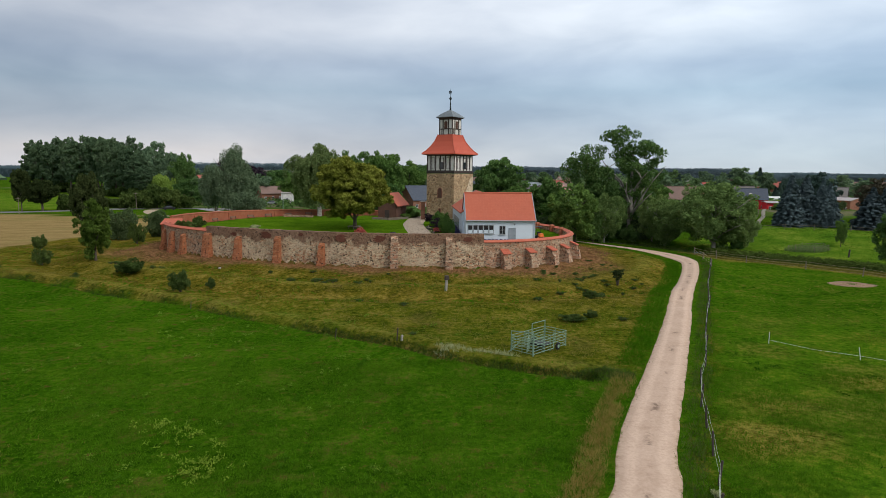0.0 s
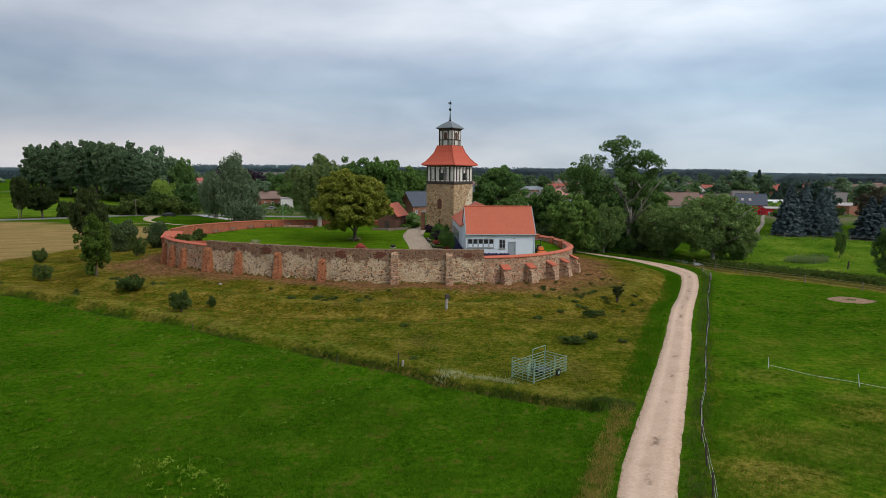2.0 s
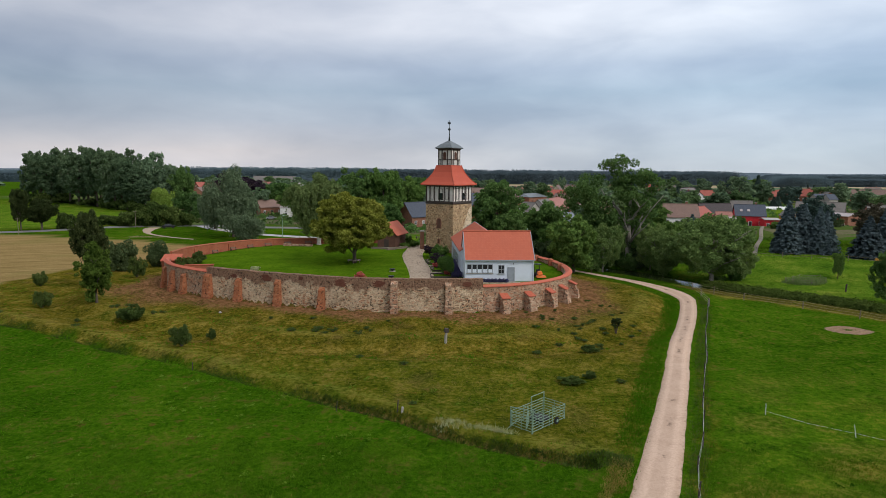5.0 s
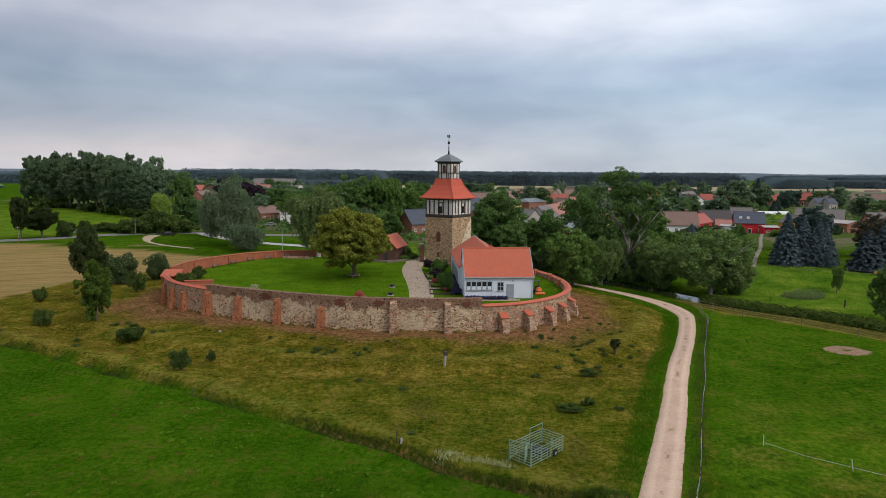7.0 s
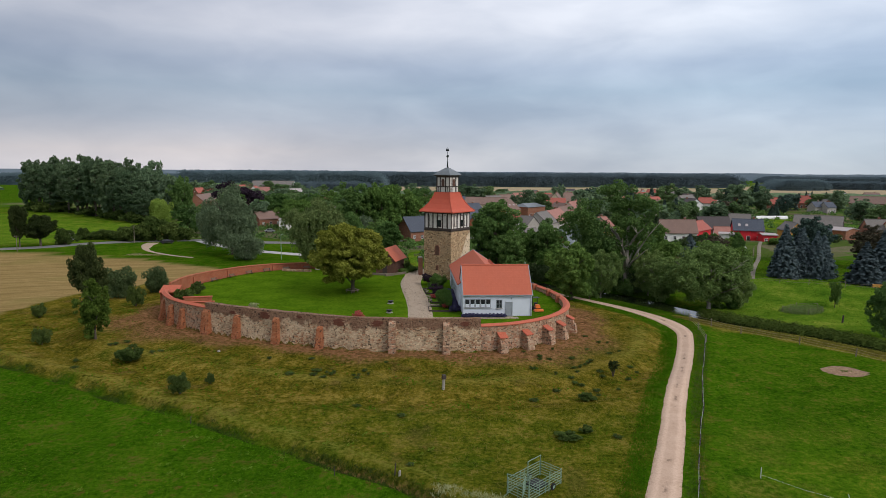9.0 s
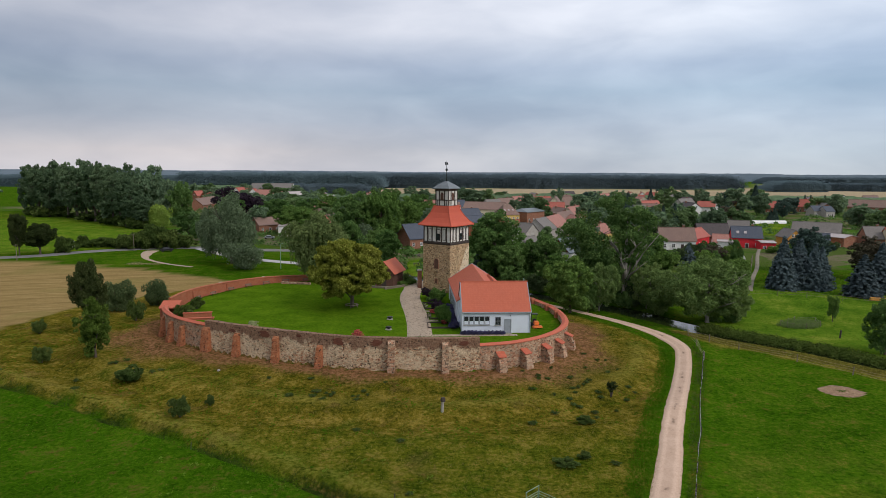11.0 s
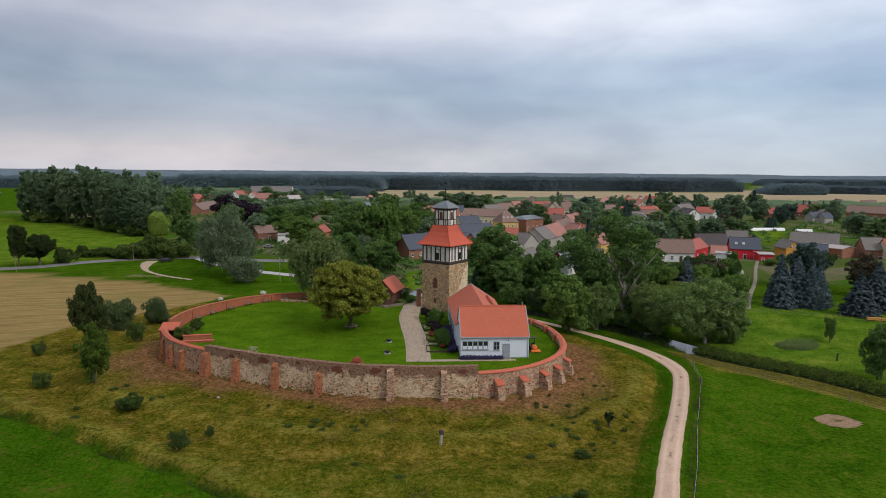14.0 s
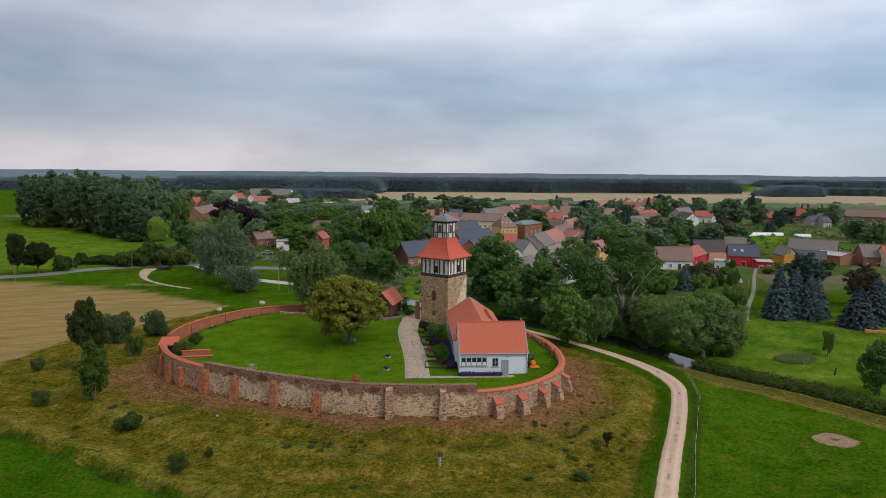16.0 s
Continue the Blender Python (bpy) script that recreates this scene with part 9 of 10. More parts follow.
fence([(5.5, 12.0), (9.4, 20.0), (12.4, 26.2), (15.4, 35.8), (18.7, 43.6), (22.0, 51.5), (25.6, 60.0), (27.4, 64.0), (31.9, 74.9), (35.5, 83.5), (38.8, 91.0)], 3.2, "paddock fence of dark posts and pale tape beside the track", 1.25, (0.55, 1.05), 0.06, M_TIMBER, M_TAPE, 0.007, 6.0)
fence([(38.8, 91.0), (41.0, 99.0), (42.0, 105.4), (47.1, 97.6), (52.8, 91.6), (57.2, 85.2), (59.9, 81.3), (66, 72), (76, 58)], 4.6, "paddock fence of wooden posts and wires along the canal", 1.2, (0.4, 0.75, 1.1), 0.07, M_WOOD, M_RAIL, 0.018, 4.0)
fence([(26.4, 49.8), (30.9, 45.4), (36, 42.2)], 5.6, "temporary electric fence of thin posts and white tape", 1.0, (0.3,), 0.024, M_FRAME, M_FRAME, 0.009, 9.0)
fence([(64.5, 132.0), (72.5, 148), (82, 166), (92, 186)], 4.0, "old wooden fence between meadow and garden", 1.2, (0.5, 1.0), 0.06, M_WOOD, M_WOOD, 0.03)
fence([(62.4, 114.0), (62.8, 112.2), (65.5, 111.2), (68.6, 112.4), (68.8, 114.4), (66.0, 115.6), (62.4, 114.0)], 1.7, "low wooden fence round the meadow pond", 1.0, (0.5, 0.9), 0.05, M_WOOD, M_WOOD, 0.025)
fence([(62.5, 133.5), (70, 130.0), (80, 124.5), (93, 117.5), (110, 108)], 5.0, "wire fence in front of the spruces", 1.2, (0.5, 1.0), 0.05, M_WOOD, M_WOOD, 0.02)


def single_post(x, y, h, r, label, mat, cap=None):
    t = thing("fence_post", pose(x, y, ground_z(x, y), 2, 3, 20), label, "post")
    part("shaft", Shape().tube([(0, 0, -0.3), (0, 0, h * 0.7), (0.01, 0, h), (0.01, 0, h + 0.03)], [r, r, r * 0.9, r * 0.6], 8).mesh("shaft", mat), t)
    if cap:
        part("head", Shape().box(-r * 1.4, -r * 1.4, h, r * 1.4, r * 1.4, h + 0.45, None, 0.03).mesh("head", cap), t, "dark wooden head")


single_post(0.28, 69.8, 1.25, 0.16, "weathered grey stump post with a dark top", M_STONE, M_TIMBER)
single_post(-3.7, 50.2, 0.9, 0.05, "thin grey post beside the ditch", M_TIMBER)
single_post(-3.3, 50.0, 0.35, 0.10, "short pale stump beside the ditch", M_STONE)
single_post(-8.6, 49.5, 0.8, 0.03, "thin dark rod beside the ditch", M_TIMBER)
single_post(67.8, 105.2, 1.3, 0.14, "dark old stump in the meadow", M_TIMBER)
single_post(-24.5, 60.0, 0.8, 0.04, "thin dark post beside the ditch", M_TIMBER)


def pen():
    """A livestock pen of galvanised hurdles on wheels."""
    a, b = Vector((6.8, 45.8, 0)), Vector((9.9, 48.9, 0))
    ux = (b - a).normalized()
    uy = Vector((-ux.y, ux.x, 0))
    turn = math.degrees(math.atan2(ux.y, ux.x))
    t = thing("livestock_pen", pose(a.x, a.y, ground_z(a.x, a.y) + 0.02, 0, 0, turn), "galvanised tube hurdle pen on small wheels in the grass", "pen")
    L, W, Hh = 4.3, 2.1, 1.25

    def panel(p, q, hgt, rails=6, lift=0.15):
        p, q = Vector((*p, 0)), Vector((*q, 0))
        for i in range(rails):
            z = Vector((0, 0, lift + (hgt - lift) * i / (rails - 1)))
            part("rail", Shape().tube([p + z, q + z], 0.024, 6).mesh("rail", M_GALV), t)
        for f in (0.02, 0.5, 0.98):
            c = p.lerp(q, f)
            part("upright", Shape().tube([c + Vector((0, 0, 0.02)), c + Vector((0, 0, hgt + 0.03))], 0.028, 6).mesh("upright", M_GALV), t)

    panel((0, 0), (L, 0), Hh)
    panel((0, 0), (0, W), Hh)
    panel((0, W), (L, W), Hh)
    panel((L, 0), (L, W), Hh)
    panel((1.5, 0.05), (1.5, W - 0.05), Hh)
    panel((0.15, 0.7), (1.4, 1.4), Hh * 0.9)
    for x, y, h in ((0, 0, 1.85), (0, W, 1.6), (L, W, 1.75), (2.6, 0, 1.6), (2.6, W, 1.75)):
        part("post", Shape().tube([(x, y, 0), (x, y, h)], 0.035, 7).mesh("post", M_GALV), t)
    part("top_bar", Shape().tube([(0, 0, 1.83), (0, W, 1.58)], 0.03, 6).mesh("top_bar", M_GALV), t)
    part("top_bar", Shape().tube([(2.6, W, 1.72), (L, W, 1.72)], 0.03, 6).mesh("top_bar", M_GALV), t)
    part("brace", Shape().tube([(-0.6, W * 0.9, 0.05), (0, W * 0.6, 0.9)], 0.03, 6).mesh("brace", M_GALV), t)
    part("tray", Shape().box(1.6, 0.3, 0.35, 2.9, 1.5, 0.5).mesh("tray", M_BLACK), t, "dark tray inside the pen")
    for y in (-0.12, W + 0.12):
        w = part("tyre", Shape().tube([(3.0, y - 0.07, 0.28), (3.0, y - 0.05, 0.28), (3.0, y + 0.05, 0.28), (3.0, y + 0.07, 0.28)], [0.2, 0.28, 0.28, 0.2], 16).mesh("tyre", M_RUBBER), t, "black rubber tyre")
        part("rim", Shape().tube([(3.0, y - 0.08, 0.28), (3.0, y + 0.08, 0.28)], 0.13, 12).mesh("rim", M_GALV), w)


pen()

# ---- things in the courtyard ----


def court(x, y):
    return float(court_height(np.array([y]))[0])


def fire_bowl(x, y):
    t = thing("fire_bowl", pose(x, y, court(x, y)), "dark iron fire bowl on a stone disc", "bowl", "fire bowls on the lawn")
    part("base", Shape().tube([(0, 0, -0.05), (0, 0, 0.05)], 0.55, 12).mesh("base", M_STONE), t, "pale stone disc")
    part("bowl", Shape().tube([(0, 0, 0.08), (0, 0, 0.2), (0, 0, 0.36), (0, 0, 0.45), (0, 0, 0.40)], [0.15, 0.32, 0.46, 0.5, 0.42], 16).mesh("bowl", M_BLACK, True), t)


fire_bowl(-8.4, 102.7)
fire_bowl(-8.1, 96.6)


def bench(x, y, turn, label="dark wooden garden bench on the gravel edge"):
    t = thing("garden_bench", pose(x, y, court(x, y), 0, 0, turn) @ Matrix.Diagonal((0.9, 0.9, 0.82, 1)), label, "bench", "garden benches")
    for k in range(3):
        part("seat_slat", Shape().box(-0.8, -0.2 + 0.14 * k, 0.42, 0.8, -0.09 + 0.14 * k, 0.46).mesh("seat_slat", M_WOOD), t)
    for k in range(2):
        part("back_slat", Shape().box(-0.8, 0.24, 0.58 + 0.16 * k, 0.8, 0.28, 0.70 + 0.16 * k).mesh("back_slat", M_WOOD), t)
    for sx in (-0.7, 0.7):
        part("leg", Shape().box(sx - 0.04, -0.2, 0, sx + 0.04, -0.12, 0.42).box(sx - 0.04, 0.18, 0, sx + 0.04, 0.24, 0.85).box(sx - 0.04, -0.2, 0.36, sx + 0.04, 0.18, 0.42).mesh("leg", M_BLACK), t, "black metal leg")


bench(-1.9, 103.9, 80)
bench(-2.6, 110.6, 80)
pts = curve_points([(*p, 0) for p in RING_BACK], 1.0)
for k in (14, 18, 22, 26, 30, 34, 38):
    if k + 1 < len(pts):
        p, q = pts[k], pts[k + 1]
        d = (q - p).normalized()
        c = p + Vector((-d.y, d.x, 0)) * 1.6
        if float(ring_distance(np.array([c.x]), np.array([c.y]))[0]) > 0:
            c = p - Vector((-d.y, d.x, 0)) * 1.6
        bench(c.x, c.y, math.degrees(math.atan2(d.y, d.x)) + 180, "dark bench along the brick garden wall")


def low_wall(x, y, L, turn, h, mat, label, z=None):
    t = thing("low_wall", pose(x, y, court(x, y) if z is None else z, 0, 0, turn), label, "wall")
    s = Shape()
    rng = random.Random(int(x * 10))
    n = int(L / 0.7)
    for i in range(n):
        x0 = -L / 2 + i * L / n
        s.box(x0 + 0.01, -0.22 + rng.uniform(-0.03, 0.03), -0.1, x0 + L / n - 0.01, 0.22, h * rng.uniform(0.85, 1.05))
    part("stones", s.mesh("stones", mat), t)


low_wall(-30.3, 130.6, 6.2, -6, 0.45, M_RUBBLE, "low ruined rubble wall on the lawn")
low_wall(-9.4, 127.4, 5.0, 38, 0.45, M_WOOD, "low timber edging around the garden bed")
low_wall(-12.6, 127.2, 4.2, -12, 0.4, M_WOOD, "low timber edging around the garden bed")


def tree_seat():
    # dark wood colour on this seat stands for the shade below the crown
    t = thing("tree_bench", pose(-15.9, 111.0, court(0, 111)), "round bench about the chestnut trunk, darkened for crown shade", "bench")
    for k in range(12):
        a = 30 * k
        part("plank", Shape().box(-0.24, -0.2, 0.40, 0.24, 0.2, 0.46, pose(1.0 * math.cos(radians(a)), 1.0 * math.sin(radians(a)), 0, 0, 0, a + 90)).mesh("plank", M_WOOD), t)
        if k % 3 == 0:
            part("leg", Shape().box(-0.05, -0.05, -0.05, 0.05, 0.05, 0.40, pose(1.0 * math.cos(radians(a)), 1.0 * math.sin(radians(a)), 0, 0, 0, a)).mesh("leg", M_WOOD), t)


tree_seat()


def bed(x, y, w, d, turn, label):
    """A clipped lawn bed with a low dark edging."""
    t = thing("garden_bed", pose(x, y, court(x, y), 0, 0, turn), label, "bed")
    part("edging", Shape().box(-w / 2, -d / 2, -0.05, w / 2, -d / 2 + 0.12, 0.22).box(-w / 2, d / 2 - 0.12, -0.05, w / 2, d / 2, 0.22).box(-w / 2, -d / 2 + 0.12, -0.05, -w / 2 + 0.12, d / 2 - 0.12, 0.22).mesh("edging", M_TIMBER), t, "dark low edging")


bed(0.1, 99.0, 4.4, 3.4, 3, "square garden bed with low dark edging")
bed(0.0, 105.0, 3.6, 4.2, 3, "square garden bed with low dark edging")
bed(-1.6, 112.2, 3.0, 5.0, 8, "garden bed with low dark edging")
for x, y in ((-2.0, 101.9), (0.5, 101.9), (-1.8, 108.2)):
    strip("pavement_bed", [(x - 1.6, y), (x, y), (x + 1.8, y)], 0.8, M_COBBLE, "narrow paved path between garden beds", 0.045, 0.8, 0.0, "path")
zc = lambda y: court(0, y)
tree("purple", -2.4, 117.5, 2.2, 2.4, "dark red-leaved shrub by the tower", 0, zc(117.5), name="shrub")
tree("lowbush", -0.6, 114.0, 2.8, 3.2, "round light green shrub by the path", 0, zc(114), name="shrub")
tree("purple", -0.6, 107.2, 2.3, 2.6, "red-leaved garden shrub by the path", 0, zc(107.2), name="shrub")
tree("lowbush", 0.4, 100.2, 3.0, 2.6, "light green garden shrub with pale flowers", 0, zc(100.2), name="shrub")
tree("rose", -1.2, 106.4, 1.0, 1.2, "red flowering rose bush", 0, zc(106.4), name="shrub")
tree("rose", 0.6, 99.6, 0.9, 0.9, "yellow-red flowering rose bush", 0, zc(99.6), name="shrub")
for i in range(9):
    tree("lavender", 3.5 + 0.82 * i * 0.9, 93.95 + 0.045 * i, 0.62, 1.05, "clipped purple lavender cushion along the house", 0, 3.1, name="lavender", group="lavender row")
for i in range(7):
    y = 97.5 + i * 2.1
    tree("lavender", 2.1 - 0.05 * i, y, 1.0, 1.7, "large purple lavender cushion along the house", 0, zc(y), name="lavender", group="lavender beside the wing")
tree("bush", -43.0, 104.0, 1.9, 2.8, "dark clipped bush inside the wall", 0, court(0, 104), name="shrub")
tree("bush", -42.6, 108.8, 2.2, 2.0, "dark shrub on the lawn", 1, court(0, 108.8), name="shrub")
tree("blossom", -27.4, 90.4, 1.0, 1.6, "pale yellow and white flowers behind the wall", 0, 4.9, name="flowers")
tree("rose", -11.3, 84.6, 1.0, 1.5, "pink flowers in a tub on the wall", 0, 5.1, name="flowers")
tree("lowbush", -6.2, 131.0, 1.3, 2.4, "low green plants in the garden bed", 0, court(0, 131), name="shrub")
tree("lowbush", -8.0, 129.4, 1.0, 2.0, "low green plants in the garden bed", 0, court(0, 129.4), name="shrub")
tree("bush", -7.4, 133.4, 1.9, 1.6, "dark green shrub beside the hut", 0, court(0, 133), name="shrub")


def mower():
    t = thing("ride_on_mower", pose(15.0, 98.8, court(0, 98.8), 0, 0, 12), "orange ride-on mower with a black roll bar", "mower")
    part("chassis", Shape().box(-0.45, -0.8, 0.25, 0.45, 0.8, 0.55, None, 0.06).mesh("chassis", M_BLACK), t)
    part("bonnet", Shape().box(-0.38, -0.9, 0.5, 0.38, -0.1, 1.0, None, 0.1).mesh("bonnet", M_ORANGE), t, "orange bonnet")
    part("deck", Shape().box(-0.75, -1.5, 0.12, 0.75, -0.75, 0.38, None, 0.08).mesh("deck", M_ORANGE), t, "orange cutting deck")
    part("seat", Shape().box(-0.26, 0.05, 0.55, 0.26, 0.5, 0.7).box(-0.26, 0.42, 0.7, 0.26, 0.52, 1.15).mesh("seat", M_BLACK), t)
    part("roll_bar", Shape().tube([(-0.4, 0.65, 0.5), (-0.4, 0.65, 1.95), (0.4, 0.65, 1.95), (0.4, 0.65, 0.5)], 0.05, 7).mesh("roll_bar", M_BLACK), t)
    part("canopy", Shape().box(-0.5, -0.1, 1.95, 0.5, 0.75, 2.03).mesh("canopy", M_BLACK), t)
    for x in (-0.5, 0.5):
        for y, r in ((-0.6, 0.22), (0.5, 0.36)):
            part("wheel", Shape().tube([(x - 0.12, y, r), (x + 0.12, y, r)], r, 14).mesh("wheel", M_RUBBER), t)


mower()



def gate_pier(x, y, h):
    t = thing("gate_pier", pose(x, y, court(x, y), 0, 0, 10), "old red brick gate pier with a stone cap", "pier")
    part("shaft", Shape().box(-0.4, -0.4, -0.1, 0.4, 0.4, h, None, 0.02).mesh("shaft", M_BRICK_OLD), t)
    part("cap", Shape().box(-0.5, -0.5, h, 0.5, 0.5, h + 0.2, None, 0.12).mesh("cap", M_STONE), t)


gate_pier(-4.4, 127.6, 3.6)

# ---- small things about the village ----


def boulder(x, y, r, label):
    bm = bmesh.new()
    bmesh.ops.create_icosphere(bm, subdivisions=2, radius=r)
    for v in bm.verts:
        v.co *= 1 + 0.25 * noise.noise(v.co * 1.5 / r + Vector((x, y, 0)))
        v.co.z *= 0.7
    me = bpy.data.meshes.new("boulder")
    bm.to_mesh(me)
    bm.free()
    me.materials.append(M_STONE)
    ob = new("boulder", me)
    ob.matrix_basis = pose(x, y, ground_z(x, y) + 0.3 * r)
    tagged(ob, label, "boulder")


# stand-in for a round white lantern on a pier, modelled as a boulder
boulder(-53.5, 151.8, 0.7, "pale boulder in the field edge, in place of a lantern ball")
# boulder shape used for a white bale-like cylinder
boulder(-45.4, 160.0, 0.85, "pale boulder beside the lane, in place of a white bale-like cylinder")
# added stone that marks a small whitish-pink thing on the slope
boulder(-30.2, 84.0, 0.2, "pale stone below the wall, in place of a small whitish-pink thing")


def car(x, y, turn, mat, label):
    t = thing("car", pose(x, y, ground_z(x, y) + 0.03, 0, 0, turn), label, "car")
    prof = ((-2.1, 0.35), (-2.15, 0.75), (-1.6, 0.92), (-0.9, 1.42), (0.7, 1.45), (1.5, 0.95), (2.1, 0.85), (2.15, 0.4))
    n = len(prof)
    v = [(x_, -0.85 + (0.12 if z_ > 1 else 0), z_) for x_, z_ in prof] + [(x_, 0.85 - (0.12 if z_ > 1 else 0), z_) for x_, z_ in prof]
    f = [tuple(range(n)), tuple(reversed(range(n, 2 * n)))] + [(i, n + i, n + (i + 1) % n, (i + 1) % n) for i in range(n)]
    part("body", Shape().add(v, f).mesh("body", mat), t)
    for s in (-1, 1):
        part("side_window", Shape().add([(-1.3, s * 0.84, 0.98), (1.25, s * 0.84, 0.98), (0.6, s * 0.76, 1.36), (-0.85, s * 0.76, 1.36)], [(0, 1, 2, 3)]).mesh("side_window", M_GLASS), t, "dark side window")
        for x_ in (-1.3, 1.35):
            part("wheel", Shape().tube([(x_, s * 0.72, 0.32), (x_, s * 0.88, 0.32)], 0.32, 14).mesh("wheel", M_RUBBER), t)
    part("windscreen", Shape().add([(0.75, -0.68, 1.43), (0.75, 0.68, 1.43), (1.48, 0.76, 0.99), (1.48, -0.76, 0.99)], [(0, 1, 2, 3)]).mesh("windscreen", M_GLASS), t, "dark windscreen")


M_SILVER = plain("silver_paint", (0.35, 0.36, 0.38), 0.35, 0.5, vary=0.05)
car(-70.3, 256.5, 10, M_SILVER, "silver car parked beside the farm")
car(-93.8, 214.5, 25, M_BLACK, "dark car parked at the road fork")
car(69.5, 199.5, 5, M_BLACK, "dark car parked beside the white house")


def pole(x, y, h, label, arm=False, name="street_lamp"):
    t = thing(name, pose(x, y, ground_z(x, y), 0, 0, 40), label, "lamp" if arm else "pole")
    part("mast", Shape().tube([(0, 0, -0.3), (0, 0, h * 0.5), (0, 0, h)], [0.11, 0.09, 0.06], 8).mesh("mast", M_GALV if arm else M_WOOD), t)
    if arm:
        part("head", Shape().tube([(0, 0, h), (0.5, 0, h + 0.15), (0.9, 0, h + 0.12)], [0.05, 0.08, 0.05], 6).mesh("head", M_GALV), t)
    else:
        part("crossbar", Shape().box(-0.6, -0.05, h - 0.4, 0.6, 0.05, h - 0.3).mesh("crossbar", M_WOOD), t)


pole(-45.6, 177.9, 7.0, "slim grey street lamp beside the lane", True)
pole(-105.6, 215.9, 5.8, "wooden pole beside the country road", False, "utility_pole")
pole(-129.1, 190.9, 5.0, "wooden pole beside the country road", False, "utility_pole")


def road_sign(x, y):
    t = thing("road_sign", pose(x, y, 0), "yellow road sign on a grey post", "sign")
    part("post", Shape().tube([(0, 0, -0.2), (0, 0, 3.0)], 0.05, 7).mesh("post", M_GALV), t)
    part("plate", Shape().box(-0.5, -0.04, 2.2, 0.5, 0.0, 3.2).mesh("plate", M_YELLOW), t)


road_sign(-98.4, 221.5)


def caravan(x, y, turn, label):
    t = thing("caravan", pose(x, y, 0, 0, 0, turn), label, "caravan")
    part("body", Shape().box(-2.6, -1.1, 0.5, 2.6, 1.1, 2.7, None, 0.18).mesh("body", M_WHITE), t)
    part("window", Shape().box(-1.6, -1.14, 1.5, 0.2, -0.9, 2.1).mesh("window", M_GLASS), t)
    for y_ in (-0.95, 0.95):
        part("wheel", Shape().tube([(0, y_ - 0.1, 0.33), (0, y_ + 0.1, 0.33)], 0.33, 12).mesh("wheel", M_RUBBER), t)


caravan(-131.0, 219.5, 20, "white caravan behind the roadside bushes")


def greenhouse(x, y, L, W, h, turn, label):
    t = thing("greenhouse", pose(x, y, ground_z(x, y), 0, 0, turn), label, "greenhouse")
    s = Shape()
    n = 8
    v = []
    for xx in (-L / 2, L / 2):
        v += [(xx, -W / 2 * math.cos(math.pi * k / n), h * math.sin(math.pi * k / n)) for k in range(n + 1)]
    f = [(k, k + 1, n + 2 + k, n + 1 + k) for k in range(n)] + [tuple(range(n + 1)), tuple(reversed(range(n + 1, 2 * n + 2)))]
    part("cover", s.add(v, f).mesh("cover", M_FRAME), t, "pale plastic cover")


greenhouse(181.0, 352.0, 21, 3.6, 1.7, 4, "long white polytunnel in the gardens")
greenhouse(199.0, 346.0, 8, 3.4, 1.6, -6, "long white polytunnel in the gardens")
greenhouse(87.6, 184.0, 2.6, 2.6, 1.6, 70, "small pale garden polytunnel")


def garden_lane():
    strip("road_garden", [(66.5, 134.5), (74.5, 150.0), (85, 169), (97, 193), (108, 214)], 1.1, M_LANE, "narrow concrete garden lane", 0.05, 2.0, 0.0, "path")
    t = thing("timber_stack", pose(89.0, 123.6, ground_z(89.0, 123.6), 0, 0, -18), "stack of orange-brown sawn timber beams", "timber")
    for k in range(5):
        part("beam", Shape().box(-3.5, -0.6 + 0.3 * (k % 3), 0.15 + 0.28 * (k // 3), 3.5, -0.36 + 0.3 * (k % 3), 0.4 + 0.28 * (k // 3)).mesh("beam", M_OCHRE), t)


garden_lane()


def feeder(x, y):
    t = thing("hay_feeder", pose(x, y, ground_z(x, y), 0, 0, 15), "dark green metal box feeder in the meadow", "feeder")
    part("body", Shape().box(-0.8, -0.6, 0.4, 0.8, 0.6, 1.3, None, 0.08).mesh("body", M_BLACK), t)
    for sx in (-0.7, 0.7):
        for sy in (-0.5, 0.5):
            part("leg", Shape().box(sx - 0.05, sy - 0.05, 0, sx + 0.05, sy + 0.05, 0.4).mesh("leg", M_BLACK), t)


feeder(55.4, 118.5)


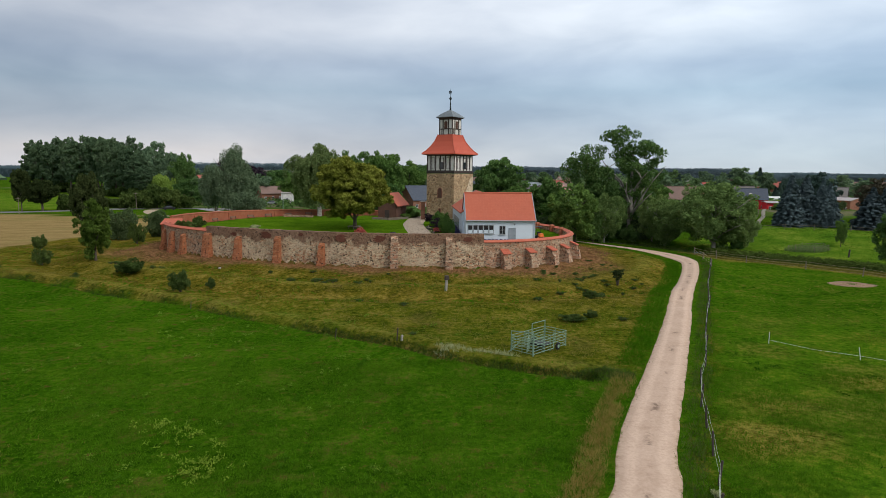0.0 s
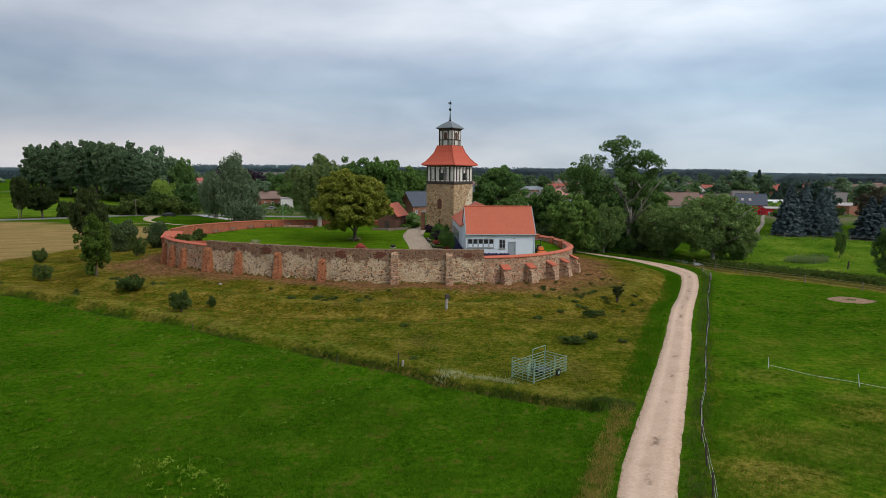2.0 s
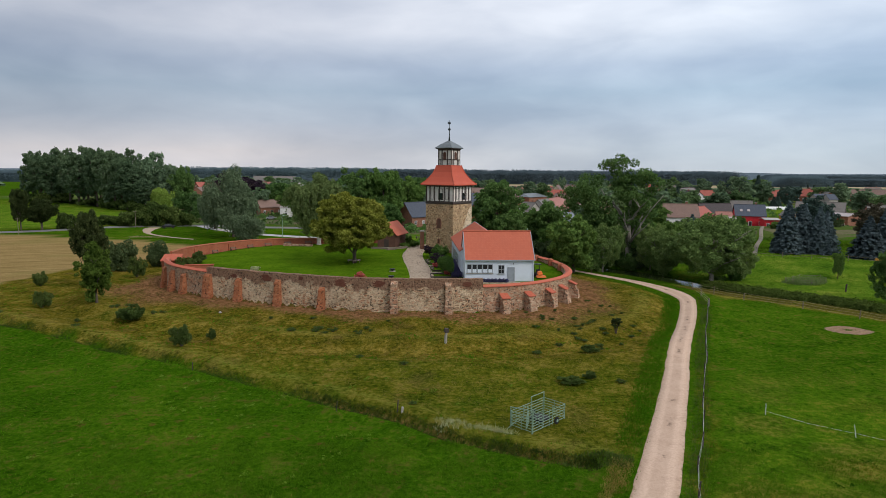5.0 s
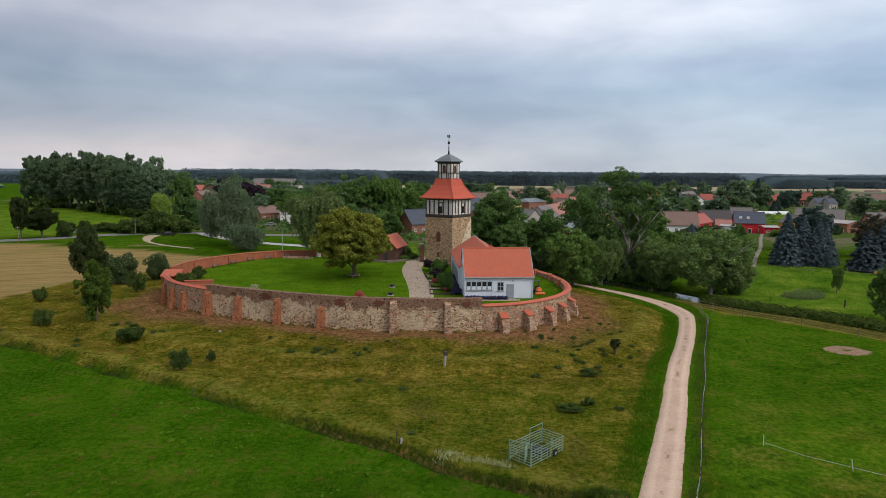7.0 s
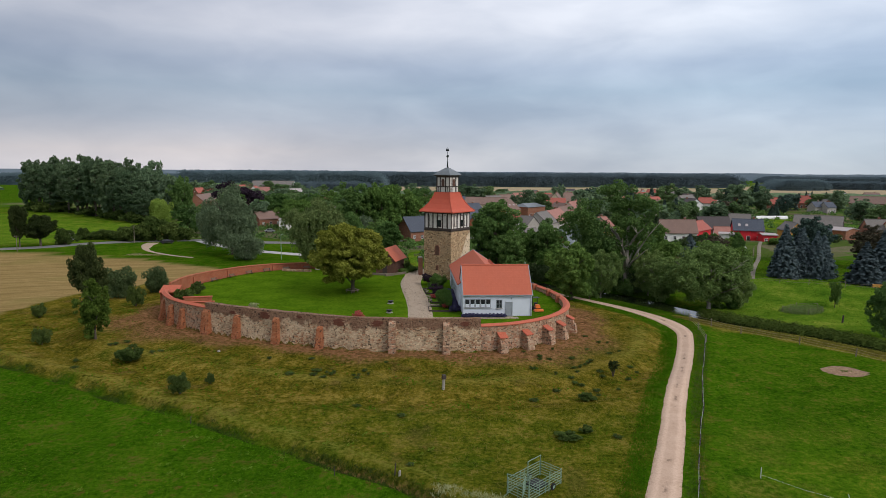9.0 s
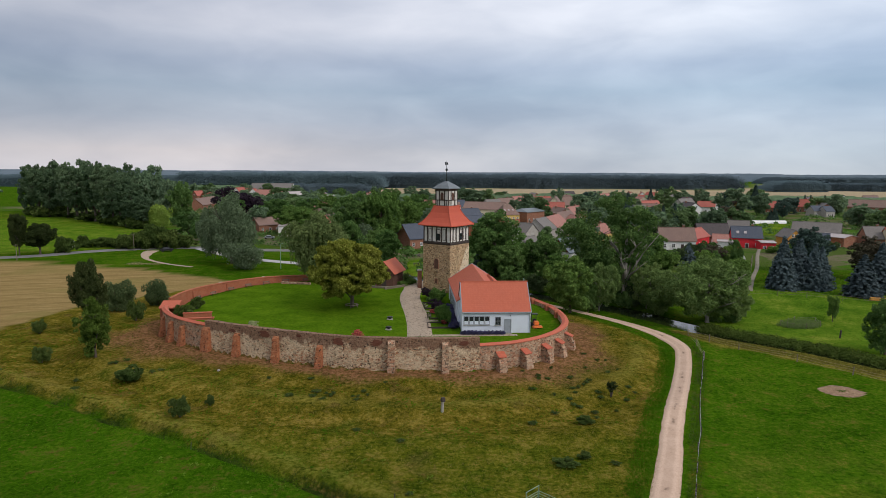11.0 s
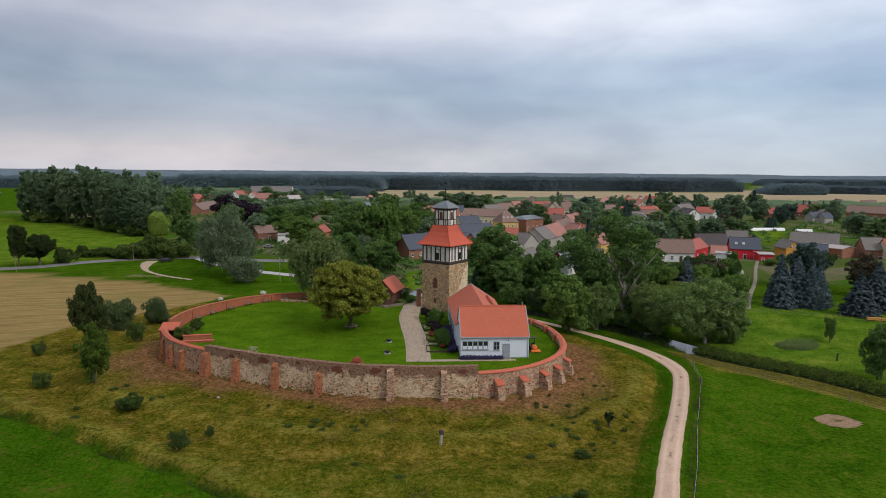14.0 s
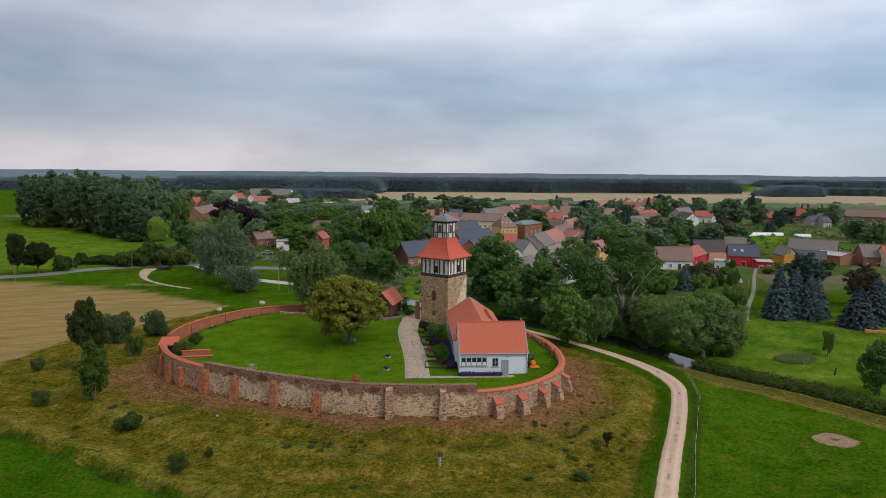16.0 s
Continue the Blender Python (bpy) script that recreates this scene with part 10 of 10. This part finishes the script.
def scaffold(x, y, turn):
    t = thing("scaffold", pose(x, y, 0, 0, 0, turn), "grey tube scaffold beside the slate-roofed house", "scaffold")
    for i in range(4):
        for yy in (0, 1.1):
            part("standard", Shape().tube([(i * 1.9, yy, 0), (i * 1.9, yy, 5.6)], 0.05, 6).mesh("standard", M_SILVER), t)
    for z in (1.9, 3.8, 4.8):
        for yy in (0, 1.1):
            part("ledger", Shape().tube([(0, yy, z), (5.7, yy, z)], 0.045, 6).mesh("ledger", M_SILVER), t)
    for z in (1.85, 3.75):
        part("deck", Shape().box(0, 0.05, z, 5.7, 1.05, z + 0.06).mesh("deck", M_WOOD), t)
    part("brace", Shape().tube([(0, 0, 0.1), (3.8, 0, 3.8)], 0.04, 6).mesh("brace", M_SILVER), t)


scaffold(-12.2, 247.0, 8)


def picnic_table(x, y, turn):
    t = thing("picnic_table", pose(x, y, ground_z(x, y), 0, 0, turn), "dark wooden picnic table with fixed benches", "table", "picnic tables")
    part("tabletop", Shape().box(-0.9, -0.38, 0.70, 0.9, 0.38, 0.75).mesh("tabletop", M_TIMBER), t)
    for yy in (-0.75, 0.75):
        part("seat", Shape().box(-0.9, yy - 0.14, 0.42, 0.9, yy + 0.14, 0.47).mesh("seat", M_TIMBER), t)
    for xx in (-0.65, 0.65):
        part("frame", Shape().box(xx - 0.05, -0.8, 0.34, xx + 0.05, 0.8, 0.42).box(xx - 0.05, -0.5, 0, xx + 0.05, -0.4, 0.7).box(xx - 0.05, 0.4, 0, xx + 0.05, 0.5, 0.7).mesh("frame", M_TIMBER), t)


picnic_table(-11.0, 209.0, 12)
picnic_table(-8.0, 205.5, 20)
picnic_table(-7.5, 186.0, 8)


def pool(x, y):
    t = thing("garden_pool", pose(x, y, ground_z(x, y)), "round white garden pool with blue water", "pool")
    part("wall", Shape().tube([(0, 0, 0), (0, 0, 0.9)], 2.3, 24).mesh("wall", M_WHITE), t)
    part("water", Shape().tube([(0, 0, 0.9), (0, 0, 0.92)], 2.15, 24).mesh("water", plain("pool_water", (0.10, 0.32, 0.36), 0.1)), t, "blue-green water")


pool(68.6, 191.8)
flat_block(-67.5, 271.0, 4.6, 7, 4.2, 8, M_WHITE, M_SHEET, "white rendered block with a flat roof", (1, 1), "house")

tree("blossom", 11.8, 25.2, 0.3, 0.55, "white flowering weeds beside the track fence", 0, name="weeds")
